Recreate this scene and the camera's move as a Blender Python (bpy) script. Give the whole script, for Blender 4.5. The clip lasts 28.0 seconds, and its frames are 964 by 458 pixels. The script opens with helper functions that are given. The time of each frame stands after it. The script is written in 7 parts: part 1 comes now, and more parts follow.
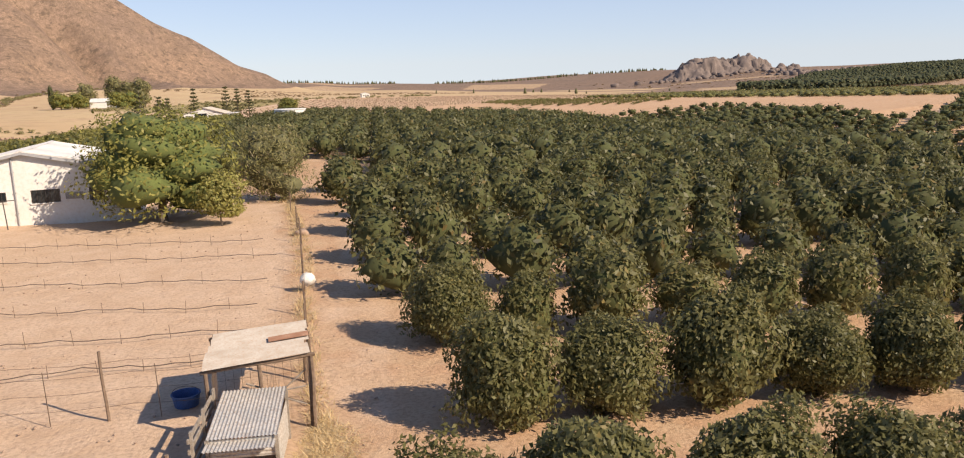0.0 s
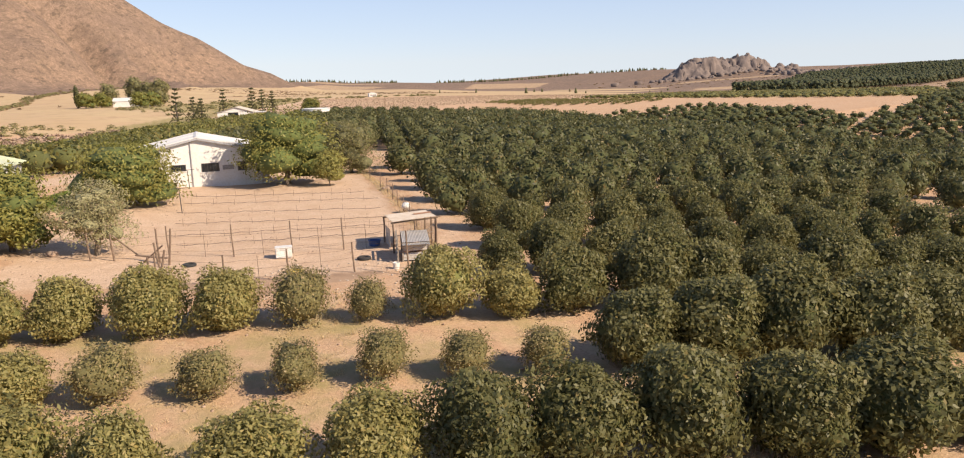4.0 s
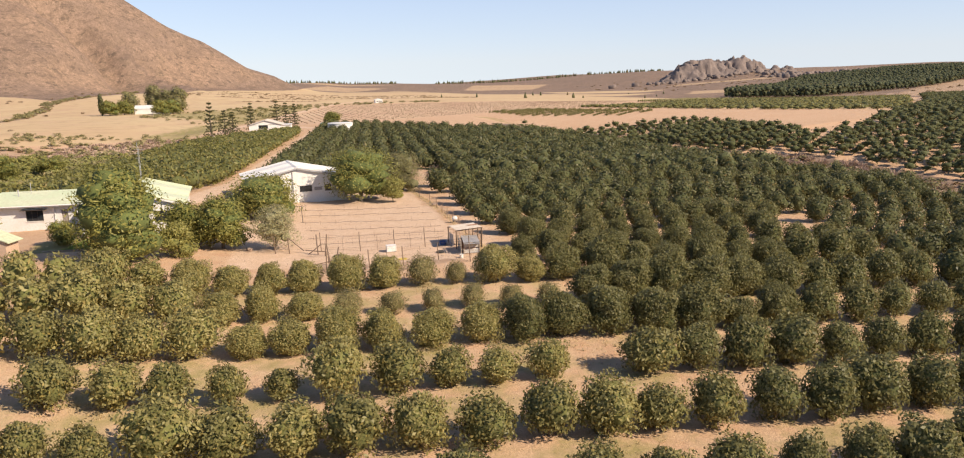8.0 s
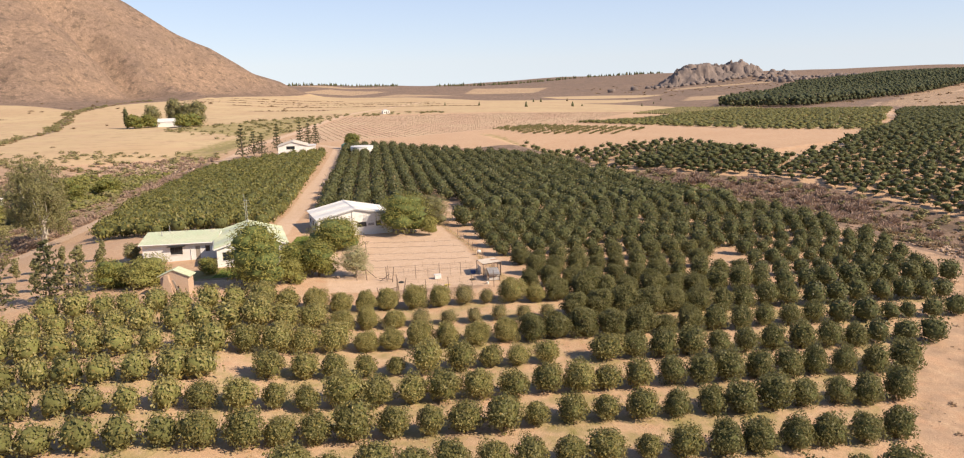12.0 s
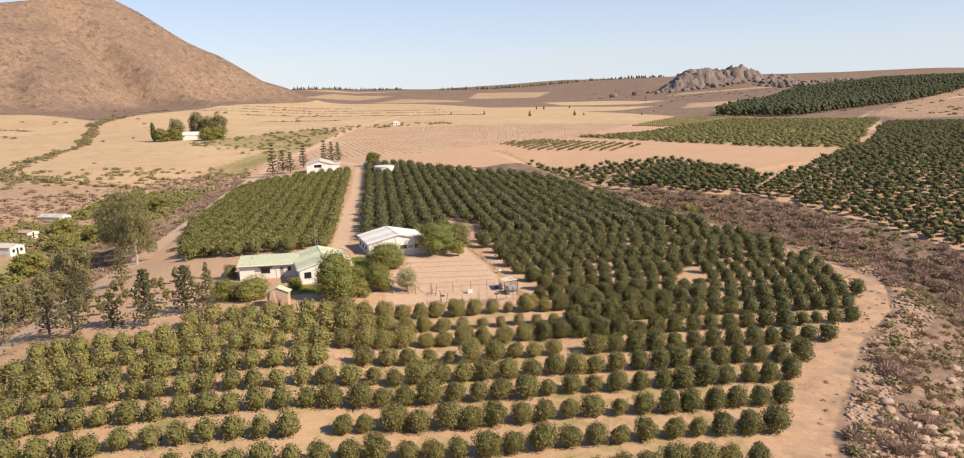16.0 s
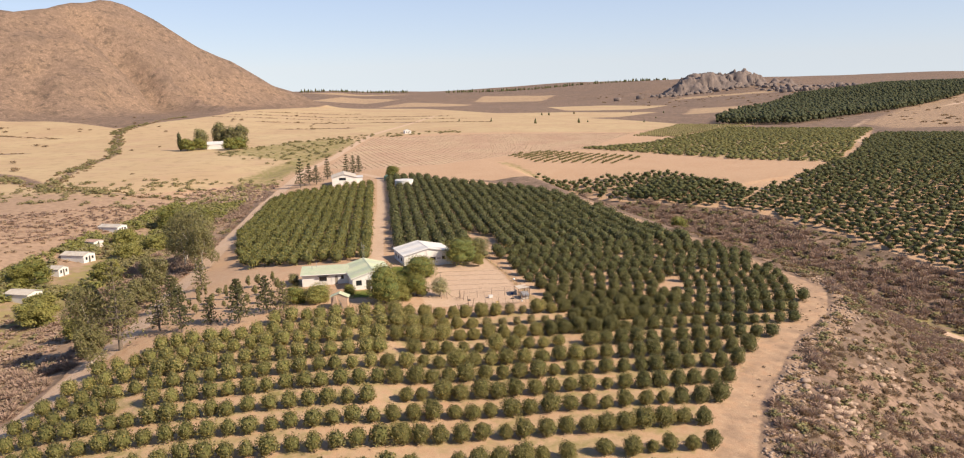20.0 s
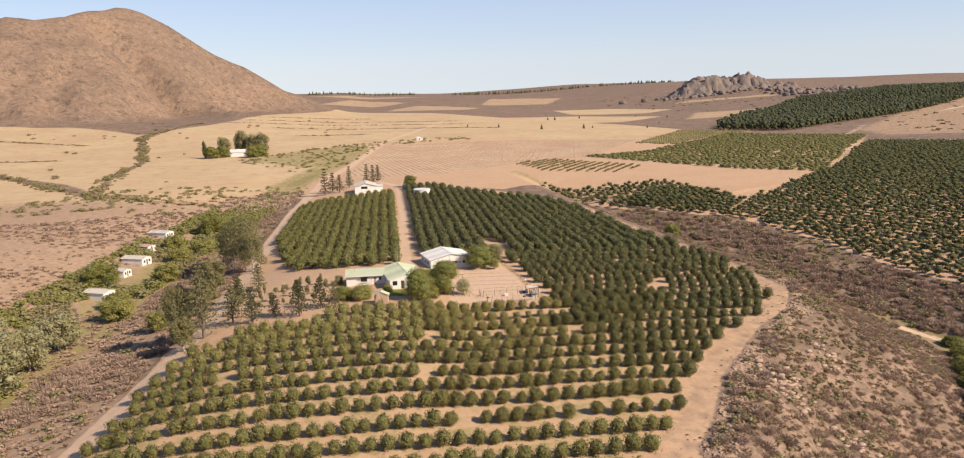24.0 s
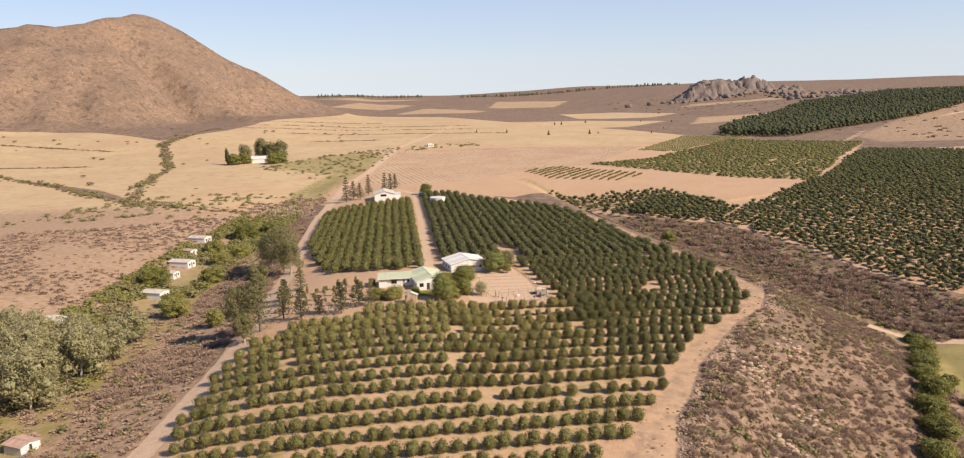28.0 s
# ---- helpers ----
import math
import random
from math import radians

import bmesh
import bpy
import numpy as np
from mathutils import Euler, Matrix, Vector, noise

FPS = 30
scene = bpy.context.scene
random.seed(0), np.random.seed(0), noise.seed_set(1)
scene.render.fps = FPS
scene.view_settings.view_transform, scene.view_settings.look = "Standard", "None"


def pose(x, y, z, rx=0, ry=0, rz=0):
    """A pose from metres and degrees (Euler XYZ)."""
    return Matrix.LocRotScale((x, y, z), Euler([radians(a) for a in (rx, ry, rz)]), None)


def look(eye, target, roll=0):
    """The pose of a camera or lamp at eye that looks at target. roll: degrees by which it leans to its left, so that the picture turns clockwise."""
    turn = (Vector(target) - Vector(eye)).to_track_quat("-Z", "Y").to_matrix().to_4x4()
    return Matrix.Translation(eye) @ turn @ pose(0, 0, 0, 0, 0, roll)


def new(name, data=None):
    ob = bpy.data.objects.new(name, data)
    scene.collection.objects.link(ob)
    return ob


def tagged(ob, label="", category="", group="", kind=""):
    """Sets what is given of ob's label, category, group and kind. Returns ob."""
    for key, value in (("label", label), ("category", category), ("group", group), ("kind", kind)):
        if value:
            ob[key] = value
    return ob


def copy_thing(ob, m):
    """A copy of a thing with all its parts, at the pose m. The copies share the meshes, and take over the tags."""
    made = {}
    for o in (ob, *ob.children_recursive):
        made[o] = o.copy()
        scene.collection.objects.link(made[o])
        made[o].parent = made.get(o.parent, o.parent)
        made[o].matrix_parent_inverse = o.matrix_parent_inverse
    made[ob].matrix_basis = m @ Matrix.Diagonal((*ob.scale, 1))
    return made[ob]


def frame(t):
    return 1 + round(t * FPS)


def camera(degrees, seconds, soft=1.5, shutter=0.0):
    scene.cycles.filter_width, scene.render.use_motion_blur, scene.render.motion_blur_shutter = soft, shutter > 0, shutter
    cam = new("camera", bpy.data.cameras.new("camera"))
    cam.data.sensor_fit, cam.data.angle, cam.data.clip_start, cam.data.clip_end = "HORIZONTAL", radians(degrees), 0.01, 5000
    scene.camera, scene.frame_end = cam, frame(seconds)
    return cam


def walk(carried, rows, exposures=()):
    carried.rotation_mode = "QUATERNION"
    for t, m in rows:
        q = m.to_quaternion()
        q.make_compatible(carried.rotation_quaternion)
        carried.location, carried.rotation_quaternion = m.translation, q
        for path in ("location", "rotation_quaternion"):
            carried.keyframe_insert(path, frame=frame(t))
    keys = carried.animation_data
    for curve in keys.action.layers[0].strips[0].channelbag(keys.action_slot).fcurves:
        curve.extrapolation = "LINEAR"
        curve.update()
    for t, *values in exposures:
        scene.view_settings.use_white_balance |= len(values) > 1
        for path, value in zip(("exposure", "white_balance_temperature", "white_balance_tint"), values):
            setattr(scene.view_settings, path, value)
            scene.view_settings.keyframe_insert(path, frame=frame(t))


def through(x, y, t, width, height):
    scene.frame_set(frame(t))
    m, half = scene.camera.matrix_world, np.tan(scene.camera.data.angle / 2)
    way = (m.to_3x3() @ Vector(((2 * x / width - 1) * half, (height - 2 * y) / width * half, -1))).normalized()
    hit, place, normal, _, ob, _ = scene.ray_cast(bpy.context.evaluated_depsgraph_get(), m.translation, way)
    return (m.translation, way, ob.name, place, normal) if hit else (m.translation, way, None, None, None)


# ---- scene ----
cam = camera(64.1, 28.0, soft=1.1)
METRES, EYE, TILT, LEAN, TURN = 200.0, 7.6, -3.2, -3.0, -7.3
ROWS = [
    (0.0, 0.0, 0.0, 0.0, -0.62, -7.37, 4.8),
    (0.5, -0.0011, -0.0133, -0.0003, -0.6, -7.38, 4.81),
    (1.0, -0.0022, -0.0269, -0.0004, -0.62, -7.41, 4.8),
    (1.5, -0.0033, -0.0409, -0.0004, -0.62, -7.43, 4.8),
    (2.0, -0.0041, -0.0553, -0.0004, -0.59, -7.43, 4.82),
    (2.5, -0.005, -0.0703, -0.0007, -0.6, -7.44, 4.82),
    (3.0, -0.006, -0.0854, -0.0014, -0.6, -7.44, 4.81),
    (3.5, -0.007, -0.1009, -0.0014, -0.56, -7.45, 4.78),
    (4.0, -0.0085, -0.1171, -0.0015, -0.55, -7.44, 4.73),
    (4.5, -0.0102, -0.1339, -0.0014, -0.54, -7.45, 4.75),
    (6.5, -0.0171, -0.2013, 0.0066, -0.62, -7.46, 4.72),
    (7.0, -0.0185, -0.218, 0.0106, -0.64, -7.47, 4.69),
    (7.5, -0.0198, -0.2348, 0.0149, -0.67, -7.45, 4.73),
    (8.0, -0.0209, -0.2504, 0.0194, -0.68, -7.46, 4.7),
    (8.5, -0.0223, -0.2689, 0.0248, -0.68, -7.47, 4.67),
    (9.0, -0.0234, -0.2848, 0.0293, -0.66, -7.47, 4.71),
    (9.5, -0.0248, -0.3036, 0.035, -0.67, -7.48, 4.69),
    (10.0, -0.0258, -0.3198, 0.0396, -0.67, -7.47, 4.71),
    (10.5, -0.0272, -0.339, 0.045, -0.67, -7.46, 4.71),
    (11.0, -0.0284, -0.3554, 0.0497, -0.66, -7.45, 4.68),
    (11.5, -0.0299, -0.3748, 0.0551, -0.66, -7.44, 4.67),
    (12.0, -0.0312, -0.3913, 0.0599, -0.67, -7.43, 4.68),
    (12.5, -0.0332, -0.4108, 0.0655, -0.68, -7.42, 4.64),
    (14.5, -0.0399, -0.4834, 0.0859, -0.59, -7.33, 4.77),
    (15.0, -0.0416, -0.5003, 0.0906, -0.55, -7.32, 4.76),
    (15.5, -0.0434, -0.5206, 0.096, -0.52, -7.32, 4.75),
    (16.0, -0.0452, -0.5382, 0.1006, -0.49, -7.3, 4.72),
    (16.5, -0.047, -0.5593, 0.1059, -0.46, -7.27, 4.72),
    (17.0, -0.0486, -0.5769, 0.1104, -0.42, -7.26, 4.71),
    (17.5, -0.0503, -0.597, 0.116, -0.4, -7.26, 4.7),
    (18.0, -0.0517, -0.614, 0.1207, -0.35, -7.26, 4.67),
    (18.5, -0.0533, -0.6335, 0.1258, -0.3, -7.25, 4.67),
    (19.0, -0.0548, -0.6497, 0.1299, -0.25, -7.25, 4.66),
    (19.5, -0.0565, -0.6689, 0.1339, -0.19, -7.23, 4.64),
    (20.0, -0.058, -0.6853, 0.1372, -0.14, -7.21, 4.62),
    (20.5, -0.0597, -0.7051, 0.1416, -0.12, -7.19, 4.63),
    (21.0, -0.0608, -0.7223, 0.1452, -0.05, -7.18, 4.63),
    (21.5, -0.0623, -0.7429, 0.1491, 0.0, -7.16, 4.62),
    (23.5, -0.068, -0.8172, 0.1636, 0.23, -7.11, 4.67),
    (24.0, -0.0691, -0.8341, 0.167, 0.29, -7.11, 4.68),
    (24.5, -0.0705, -0.8538, 0.1711, 0.34, -7.08, 4.66),
    (25.0, -0.0718, -0.8704, 0.1748, 0.39, -7.07, 4.62),
    (25.5, -0.0734, -0.8899, 0.179, 0.44, -7.06, 4.61),
    (26.0, -0.0745, -0.906, 0.1826, 0.5, -7.05, 4.62),
    (26.5, -0.0759, -0.9248, 0.1867, 0.57, -7.03, 4.62),
    (27.0, -0.0769, -0.9405, 0.1901, 0.65, -7.01, 4.62),
    (27.5, -0.078, -0.9582, 0.1937, 0.71, -6.99, 4.61),
    (28.0, -0.0788, -0.9727, 0.197, 0.78, -7.01, 4.62),
]
walk(cam, [(t, pose(0, 0, EYE, TILT, LEAN, TURN) @ pose(METRES * x, METRES * y, METRES * z, 90 + pitch, roll, yaw)) for t, x, y, z, yaw, pitch, roll in ROWS],
     exposures=[(0.0, 0.49, 6700, 18), (4.0, 0.57, 6700, 18), (12.0, 0.59, 6700, 18), (18.0, 0.51, 6700, 18), (28.0, 0.47, 6700, 18)])

# ---- light: a clear morning, sun to the right and behind ----
SUN_FROM = Vector((0.80, -0.58, 0.70)).normalized()
world = bpy.data.worlds.new("sky")
scene.world = world
world.use_nodes = True
tree_nodes = world.node_tree.nodes
sky = tree_nodes.new("ShaderNodeTexSky")
sky.sky_type, sky.sun_disc = "NISHITA", False
sky.sun_elevation = math.asin(SUN_FROM.z)
sky.sun_rotation = math.atan2(SUN_FROM.x, SUN_FROM.y)
sky.altitude, sky.air_density, sky.dust_density, sky.ozone_density = 400, 1.0, 0.35, 3.0
# the sky's lowest band goes on below the level of the eye
sky_way, sky_split, sky_join, sky_low = (tree_nodes.new(k) for k in ("ShaderNodeTexCoord", "ShaderNodeSeparateXYZ", "ShaderNodeCombineXYZ", "ShaderNodeMath"))
sky_low.operation = "MAXIMUM"
sky_low.inputs[1].default_value = 0.03
for a, b in ((sky_way.outputs["Generated"], sky_split.inputs[0]), (sky_split.outputs[0], sky_join.inputs[0]), (sky_split.outputs[1], sky_join.inputs[1]), (sky_split.outputs[2], sky_low.inputs[0]), (sky_low.outputs[0], sky_join.inputs[2]), (sky_join.outputs[0], sky.inputs[0])):
    world.node_tree.links.new(a, b)
# thin haze: paler towards the horizon, deep blue overhead
sky_rise, haze, veil = (tree_nodes.new(k) for k in ("ShaderNodeMapRange", "ShaderNodeMix", "ShaderNodeMix"))
haze.data_type = veil.data_type = "RGBA"
sky_rise.inputs[1].default_value, sky_rise.inputs[2].default_value = 0.0, 0.34
haze.inputs[6].default_value, haze.inputs[7].default_value = (4.5, 5.35, 6.3, 1), (2.3, 3.5, 5.7, 1)
veil.inputs[0].default_value = 0.62
zenith, deep = tree_nodes.new("ShaderNodeMapRange"), tree_nodes.new("ShaderNodeMix")
deep.data_type = "RGBA"
zenith.inputs[1].default_value, zenith.inputs[2].default_value = 0.25, 0.85
deep.inputs[7].default_value = (0.55, 1.0, 2.1, 1)
for a, b in ((sky_split.outputs[2], sky_rise.inputs[0]), (sky_rise.outputs[0], haze.inputs[0]), (sky.outputs[0], veil.inputs[6]), (haze.outputs[2], deep.inputs[6]), (sky_split.outputs[2], zenith.inputs[0]), (zenith.outputs[0], deep.inputs[0]), (deep.outputs[2], veil.inputs[7]), (veil.outputs[2], tree_nodes["Background"].inputs[0])):
    world.node_tree.links.new(a, b)
tree_nodes["Background"].inputs[1].default_value = 0.10
sun_data = bpy.data.lights.new("sun", "SUN")
sun_data.energy, sun_data.angle, sun_data.color = 4.9, radians(0.53), (1.0, 0.89, 0.68)
sun = new("sun", sun_data)
sun.matrix_world = look(SUN_FROM * 50, (0, 0, 0))

# ---- lie of the land ----
def smooth(a, b, v):
    t = np.clip((v - a) / (b - a), 0, 1)
    return t * t * (3 - 2 * t)
def vnoise(x, y, seed=0):
    xi, yi = np.floor(x), np.floor(y)
    fx, fy = x - xi, y - yi
    fx, fy = fx * fx * (3 - 2 * fx), fy * fy * (3 - 2 * fy)
    def corner(a, b):
        s = np.sin(a * 127.1 + b * 311.7 + seed * 74.7) * 43758.5453
        return s - np.floor(s)
    low = corner(xi, yi) * (1 - fx) + corner(xi + 1, yi) * fx
    high = corner(xi, yi + 1) * (1 - fx) + corner(xi + 1, yi + 1) * fx
    return (low * (1 - fy) + high * fy) * 2 - 1
def fbm(x, y, size, octaves=4, seed=0):
    out, amp, f = 0 * x, 1.0, 1.0 / size
    for k in range(octaves):
        out = out + amp * vnoise(x * f, y * f, seed + k)
        amp, f = amp * 0.5, f * 2.03
    return out
def along(x, y, line):
    """Distance to a line of (x, y, value) points, and the value at the nearest place."""
    best, value = np.full(np.shape(x), 1e9), np.zeros(np.shape(x))
    for (ax, ay, av), (bx, by, bv) in zip(line, line[1:]):
        dx, dy = bx - ax, by - ay
        t = np.clip(((x - ax) * dx + (y - ay) * dy) / (dx * dx + dy * dy), 0, 1)
        d = np.hypot(x - ax - t * dx, y - ay - t * dy)
        value = np.where(d < best, av + t * (bv - av), value)
        best = np.minimum(d, best)
    return best, value
def soft_plus(v, k):
    return np.log1p(np.exp(np.clip(v / k, -60, 60))) * k


def east_of(x, y, line):
    ys, xs = [p[1] for p in line][::-1], [p[0] for p in line][::-1]
    return x > np.interp(y, ys, xs)


STREAM_EAST = [(40, 300, -6), (62, 165, -9), (85, 115, -14), (104, 66, -20), (113, 35, -23), (112, 5, -25), (100, -40, -29), (88, -90, -33), (70, -300, -42)]
BANK_EAST = [(30, 300, 0), (43, 160, 0), (52, 95, 0), (60, 50, 0), (62, 24, 0), (57, 4, 0), (48, -8, 0), (38, -19, 0), (28, -31, 0), (20, -44, 0), (12, -57, 0), (4, -69, 0), (-6, -84, 0), (-16, -120, 0), (-42, -300, 0)]
STREAM_WEST = [(-70, 420, 0), (-95, 300, -4), (-108, 180, -9), (-115, 90, -10), (-122, 20, -10.5), (-128, -60, -12), (-140, -260, -18)]
RIDGE = [(-150, 1480, 26), (-230, 1460, 60), (-330, 1440, 115), (-430, 1420, 178), (-482, 1413, 211), (-510, 1411, 221), (-540, 1330, 203), (-562, 1262, 206), (-600, 1215, 189), (-622, 1195, 190), (-660, 1160, 176), (-860, 1120, 158), (-1200, 1150, 130), (-1700, 1300, 80)]
def height(x, y):
    x, y = np.asarray(x, float), np.asarray(y, float)
    z = 0.05 * np.clip(y - 8, -160, 0) - 0.02 * np.clip(x + 5, 0, 60) * smooth(260, 120, y)
    z = z + 1.6 * smooth(-16, -40, x) * smooth(-95, -74, x) * smooth(-75, -8, y) * smooth(80, 45, y)
    z = z + 0.3 * smooth(25, 45, y) * smooth(90, 60, y)
    z = z + 4 * smooth(300, 700, y) * smooth(200, -200, x) + 12 * smooth(560, 860, y) * smooth(-60, -280, x) - 8 * smooth(250, 700, y) * smooth(60, 400, x)
    z = z + 32 * smooth(1700, 3700, y) + 30 * smooth(500, 1300, x) * smooth(600, 1500, y) + 6 * fbm(x, y, 700, 3, 5) * smooth(900, 1800, np.hypot(x, y))
    d, v = along(x, y, STREAM_WEST)
    z = z + (v - z) * np.exp(-(d / 42) ** 2)
    # the stream valley to the east: a steep bank on the farm's side, a long slope on the other
    ds, v = along(x, y, STREAM_EAST)
    db, _ = along(x, y, BANK_EAST)
    past_bank = east_of(x, y, BANK_EAST)
    past_stream = east_of(x, y, STREAM_EAST)
    bank = z - 0.50 * np.where(past_bank, db, 0) * smooth(0, 14, db)
    bank = np.where(past_bank, v + soft_plus(bank - v, 2.0), z)
    far = z - soft_plus(z - v - 0.12 * ds, 2.5)
    z = z + (np.where(past_stream, far, bank) - z) * smooth(330, 200, y)
    d, v = along(x, y, RIDGE)
    cut = np.abs(fbm(x + 0.35 * y, y * 0.35, 150, 4, 9))
    m = v - 16 - 0.53 * d * (1 + 0.05 * fbm(x, y, 260, 4, 19)) - 20 * smooth(20, 160, d) * smooth(420, 200, d) * smooth(0.35, 0.0, cut) * 0.7
    gully, _ = along(x, y, [(-276, 850, 0), (-312, 990, 0), (-354, 1122, 0), (-400, 1195, 0), (-452, 1262, 0), (-500, 1280, 0)])
    m = m - 78 * np.exp(-gully / 48) * smooth(860, 980, y) * smooth(1320, 1240, y) + 9 * np.exp(-((gully - 90) / 50) ** 2) * smooth(960, 1060, y) * smooth(1210, 1100, y)
    m = m + (3.5 * fbm(x, y, 55, 4, 23) - 6 * smooth(0.25, 0.0, np.abs(fbm(x + 0.5 * y, y * 0.4, 70, 2, 31)))) * smooth(15, 60, d)
    z = z + np.where(m > -60, np.log1p(np.exp(np.clip(m, -400, 400) / 9)) * 9, 0) 
    z = z + 24 * np.exp(-((x - 1080) / 130) ** 2 - ((y - 2165) / 80) ** 2)
    return z


def ground_z(x, y):
    return float(height(x, y))


# ---- materials ----
def material(name, build):
    m = bpy.data.materials.new(name)
    m.use_nodes = True
    nt = m.node_tree
    bsdf = nt.nodes["Principled BSDF"]
    def node(kind, **sets):
        n = nt.nodes.new(kind)
        for k, v in sets.items():
            if k in n.inputs:
                n.inputs[k].default_value = v
        return n
    build(nt, bsdf, node, nt.links.new)
    return m


def noise_fac(node, link, coord, scale, detail=4.0, lo=0.35, hi=0.65, rough=0.55):
    n = node("ShaderNodeTexNoise", Scale=scale, Detail=detail, Roughness=rough)
    link(coord, n.inputs["Vector"])
    r = node("ShaderNodeMapRange")
    r.inputs[1].default_value, r.inputs[2].default_value = lo, hi
    link(n.outputs[0], r.inputs[0])
    return r.outputs[0]


def mix(nt, link, fac, a, b, how="MIX"):
    m = nt.nodes.new("ShaderNodeMix")
    m.data_type, m.blend_type = "RGBA", how
    for sock, v in ((m.inputs[0], fac), (m.inputs[6], a), (m.inputs[7], b)):
        if hasattr(v, "is_linked") or hasattr(v, "links"):
            link(v, sock)
        elif isinstance(v, (int, float)):
            sock.default_value = v
        else:
            sock.default_value = (*v, 1)
    return m.outputs[2]


def plain(name, color, rough=0.7, metal=0.0, second=None, scale=3.0, fine=0.0, bump=0.0, third=None):
    """A painted, wooden or metal surface with stains at two scales."""
    def build(nt, bsdf, node, link):
        pos = node("ShaderNodeTexCoord").outputs["Object"]
        second_ = second or tuple(c * 0.78 for c in color)
        col = mix(nt, link, noise_fac(node, link, pos, scale, 5, 0.4, 0.7), color, second_)
        col = mix(nt, link, noise_fac(node, link, pos, scale * 9, 3, 0.45, 0.8), col, third or tuple(c * 0.6 for c in second_))
        link(col, bsdf.inputs["Base Color"])
        bsdf.inputs["Roughness"].default_value, bsdf.inputs["Metallic"].default_value = rough, metal
        if bump:
            b = node("ShaderNodeBump", Strength=bump, Distance=0.02)
            n = node("ShaderNodeTexNoise", Scale=fine or scale * 12, Detail=4.0)
            link(pos, n.inputs["Vector"])
            link(n.outputs[0], b.inputs["Height"])
            link(b.outputs[0], bsdf.inputs["Normal"])
    return material(name, build)


def leafy(name, dark, light, dry, rough=0.5, dry_share=0.1, through=0.35, patch=0.22):
    """Leaves: each one a little different, each tree or bush a little different."""
    def build(nt, bsdf, node, link):
        geo = node("ShaderNodeNewGeometry")
        col = mix(nt, link, geo.outputs["Random Per Island"], dark, light)
        col = mix(nt, link, noise_fac(node, link, geo.outputs["Position"], patch, 3, 0.35, 0.75), col, light)
        far = node("ShaderNodeMath")
        far.operation = "GREATER_THAN"
        far.inputs[1].default_value = 1 - dry_share
        rnd = node("ShaderNodeTexWhiteNoise")
        rnd.noise_dimensions = "1D"
        link(geo.outputs["Random Per Island"], rnd.inputs["W"])
        link(rnd.outputs["Value"], far.inputs[0])
        col = mix(nt, link, far.outputs[0], col, dry)
        link(col, bsdf.inputs["Base Color"])
        bsdf.inputs["Roughness"].default_value = rough
        bsdf.inputs["Specular IOR Level"].default_value = 0.3
        thin = node("ShaderNodeBsdfTranslucent")
        link(mix(nt, link, 0.5, col, light), thin.inputs[0])
        both = node("ShaderNodeMixShader")
        both.inputs[0].default_value = through
        link(bsdf.outputs[0], both.inputs[1])
        link(thin.outputs[0], both.inputs[2])
        link(both.outputs[0], nt.nodes["Material Output"].inputs[0])
    return material(name, build)


LEAF_DARK = leafy("orchard_leaf_dark", (0.050, 0.056, 0.022), (0.158, 0.150, 0.058), (0.22, 0.16, 0.06), 0.5, 0.03)
LEAF_OLIVE = leafy("orchard_leaf_olive", (0.086, 0.092, 0.031), (0.25, 0.22, 0.080), (0.34, 0.26, 0.08), 0.5, 0.08)
# Brighter olive leaf for near crowns: colour lifted against their heavy self-shade.
LEAF_NEAR = leafy("orchard_leaf_near", (0.142, 0.143, 0.050), (0.39, 0.335, 0.128), (0.38, 0.29, 0.10), 0.5, 0.07, 0.42)
# Copy of the dark leaf, lightened the same way for finely leaved crowns.
LEAF_DARK_LIFTED = leafy("orchard_leaf_deep", (0.068, 0.076, 0.029), (0.220, 0.203, 0.080), (0.26, 0.2, 0.07), 0.5, 0.03, 0.42)
LEAF_PALE = leafy("orchard_leaf_pale", (0.125, 0.115, 0.045), (0.31, 0.26, 0.11), (0.38, 0.29, 0.15), 0.5, 0.15, 0.42)
LEAF_MID = leafy("orchard_leaf_mid", (0.085, 0.092, 0.026), (0.25, 0.225, 0.066), (0.25, 0.19, 0.07), 0.5, 0.05)
LEAF_GREEN = leafy("garden_leaf", (0.098, 0.108, 0.026), (0.285, 0.262, 0.068), (0.20, 0.19, 0.06), 0.55, 0.05)
LEAF_BRIGHT = leafy("bright_leaf", (0.17, 0.165, 0.045), (0.36, 0.33, 0.10), (0.3, 0.26, 0.09), 0.55, 0.1)
LEAF_GREY = leafy("grey_green_leaf", (0.13, 0.13, 0.052), (0.29, 0.262, 0.11), (0.27, 0.22, 0.13), 0.65, 0.15)
LEAF_GUM = leafy("gum_leaf", (0.24, 0.23, 0.11), (0.43, 0.395, 0.21), (0.36, 0.29, 0.18), 0.6, 0.15, 0.4)
LAWN_BLADE = leafy("lawn_blade", (0.12, 0.19, 0.035), (0.26, 0.33, 0.075), (0.36, 0.33, 0.12), 0.6, 0.12)
# Needle tone raised a quarter: haze over the far plantation, put into the colour.
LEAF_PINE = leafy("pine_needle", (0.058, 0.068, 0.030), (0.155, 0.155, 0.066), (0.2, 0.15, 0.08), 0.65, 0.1)
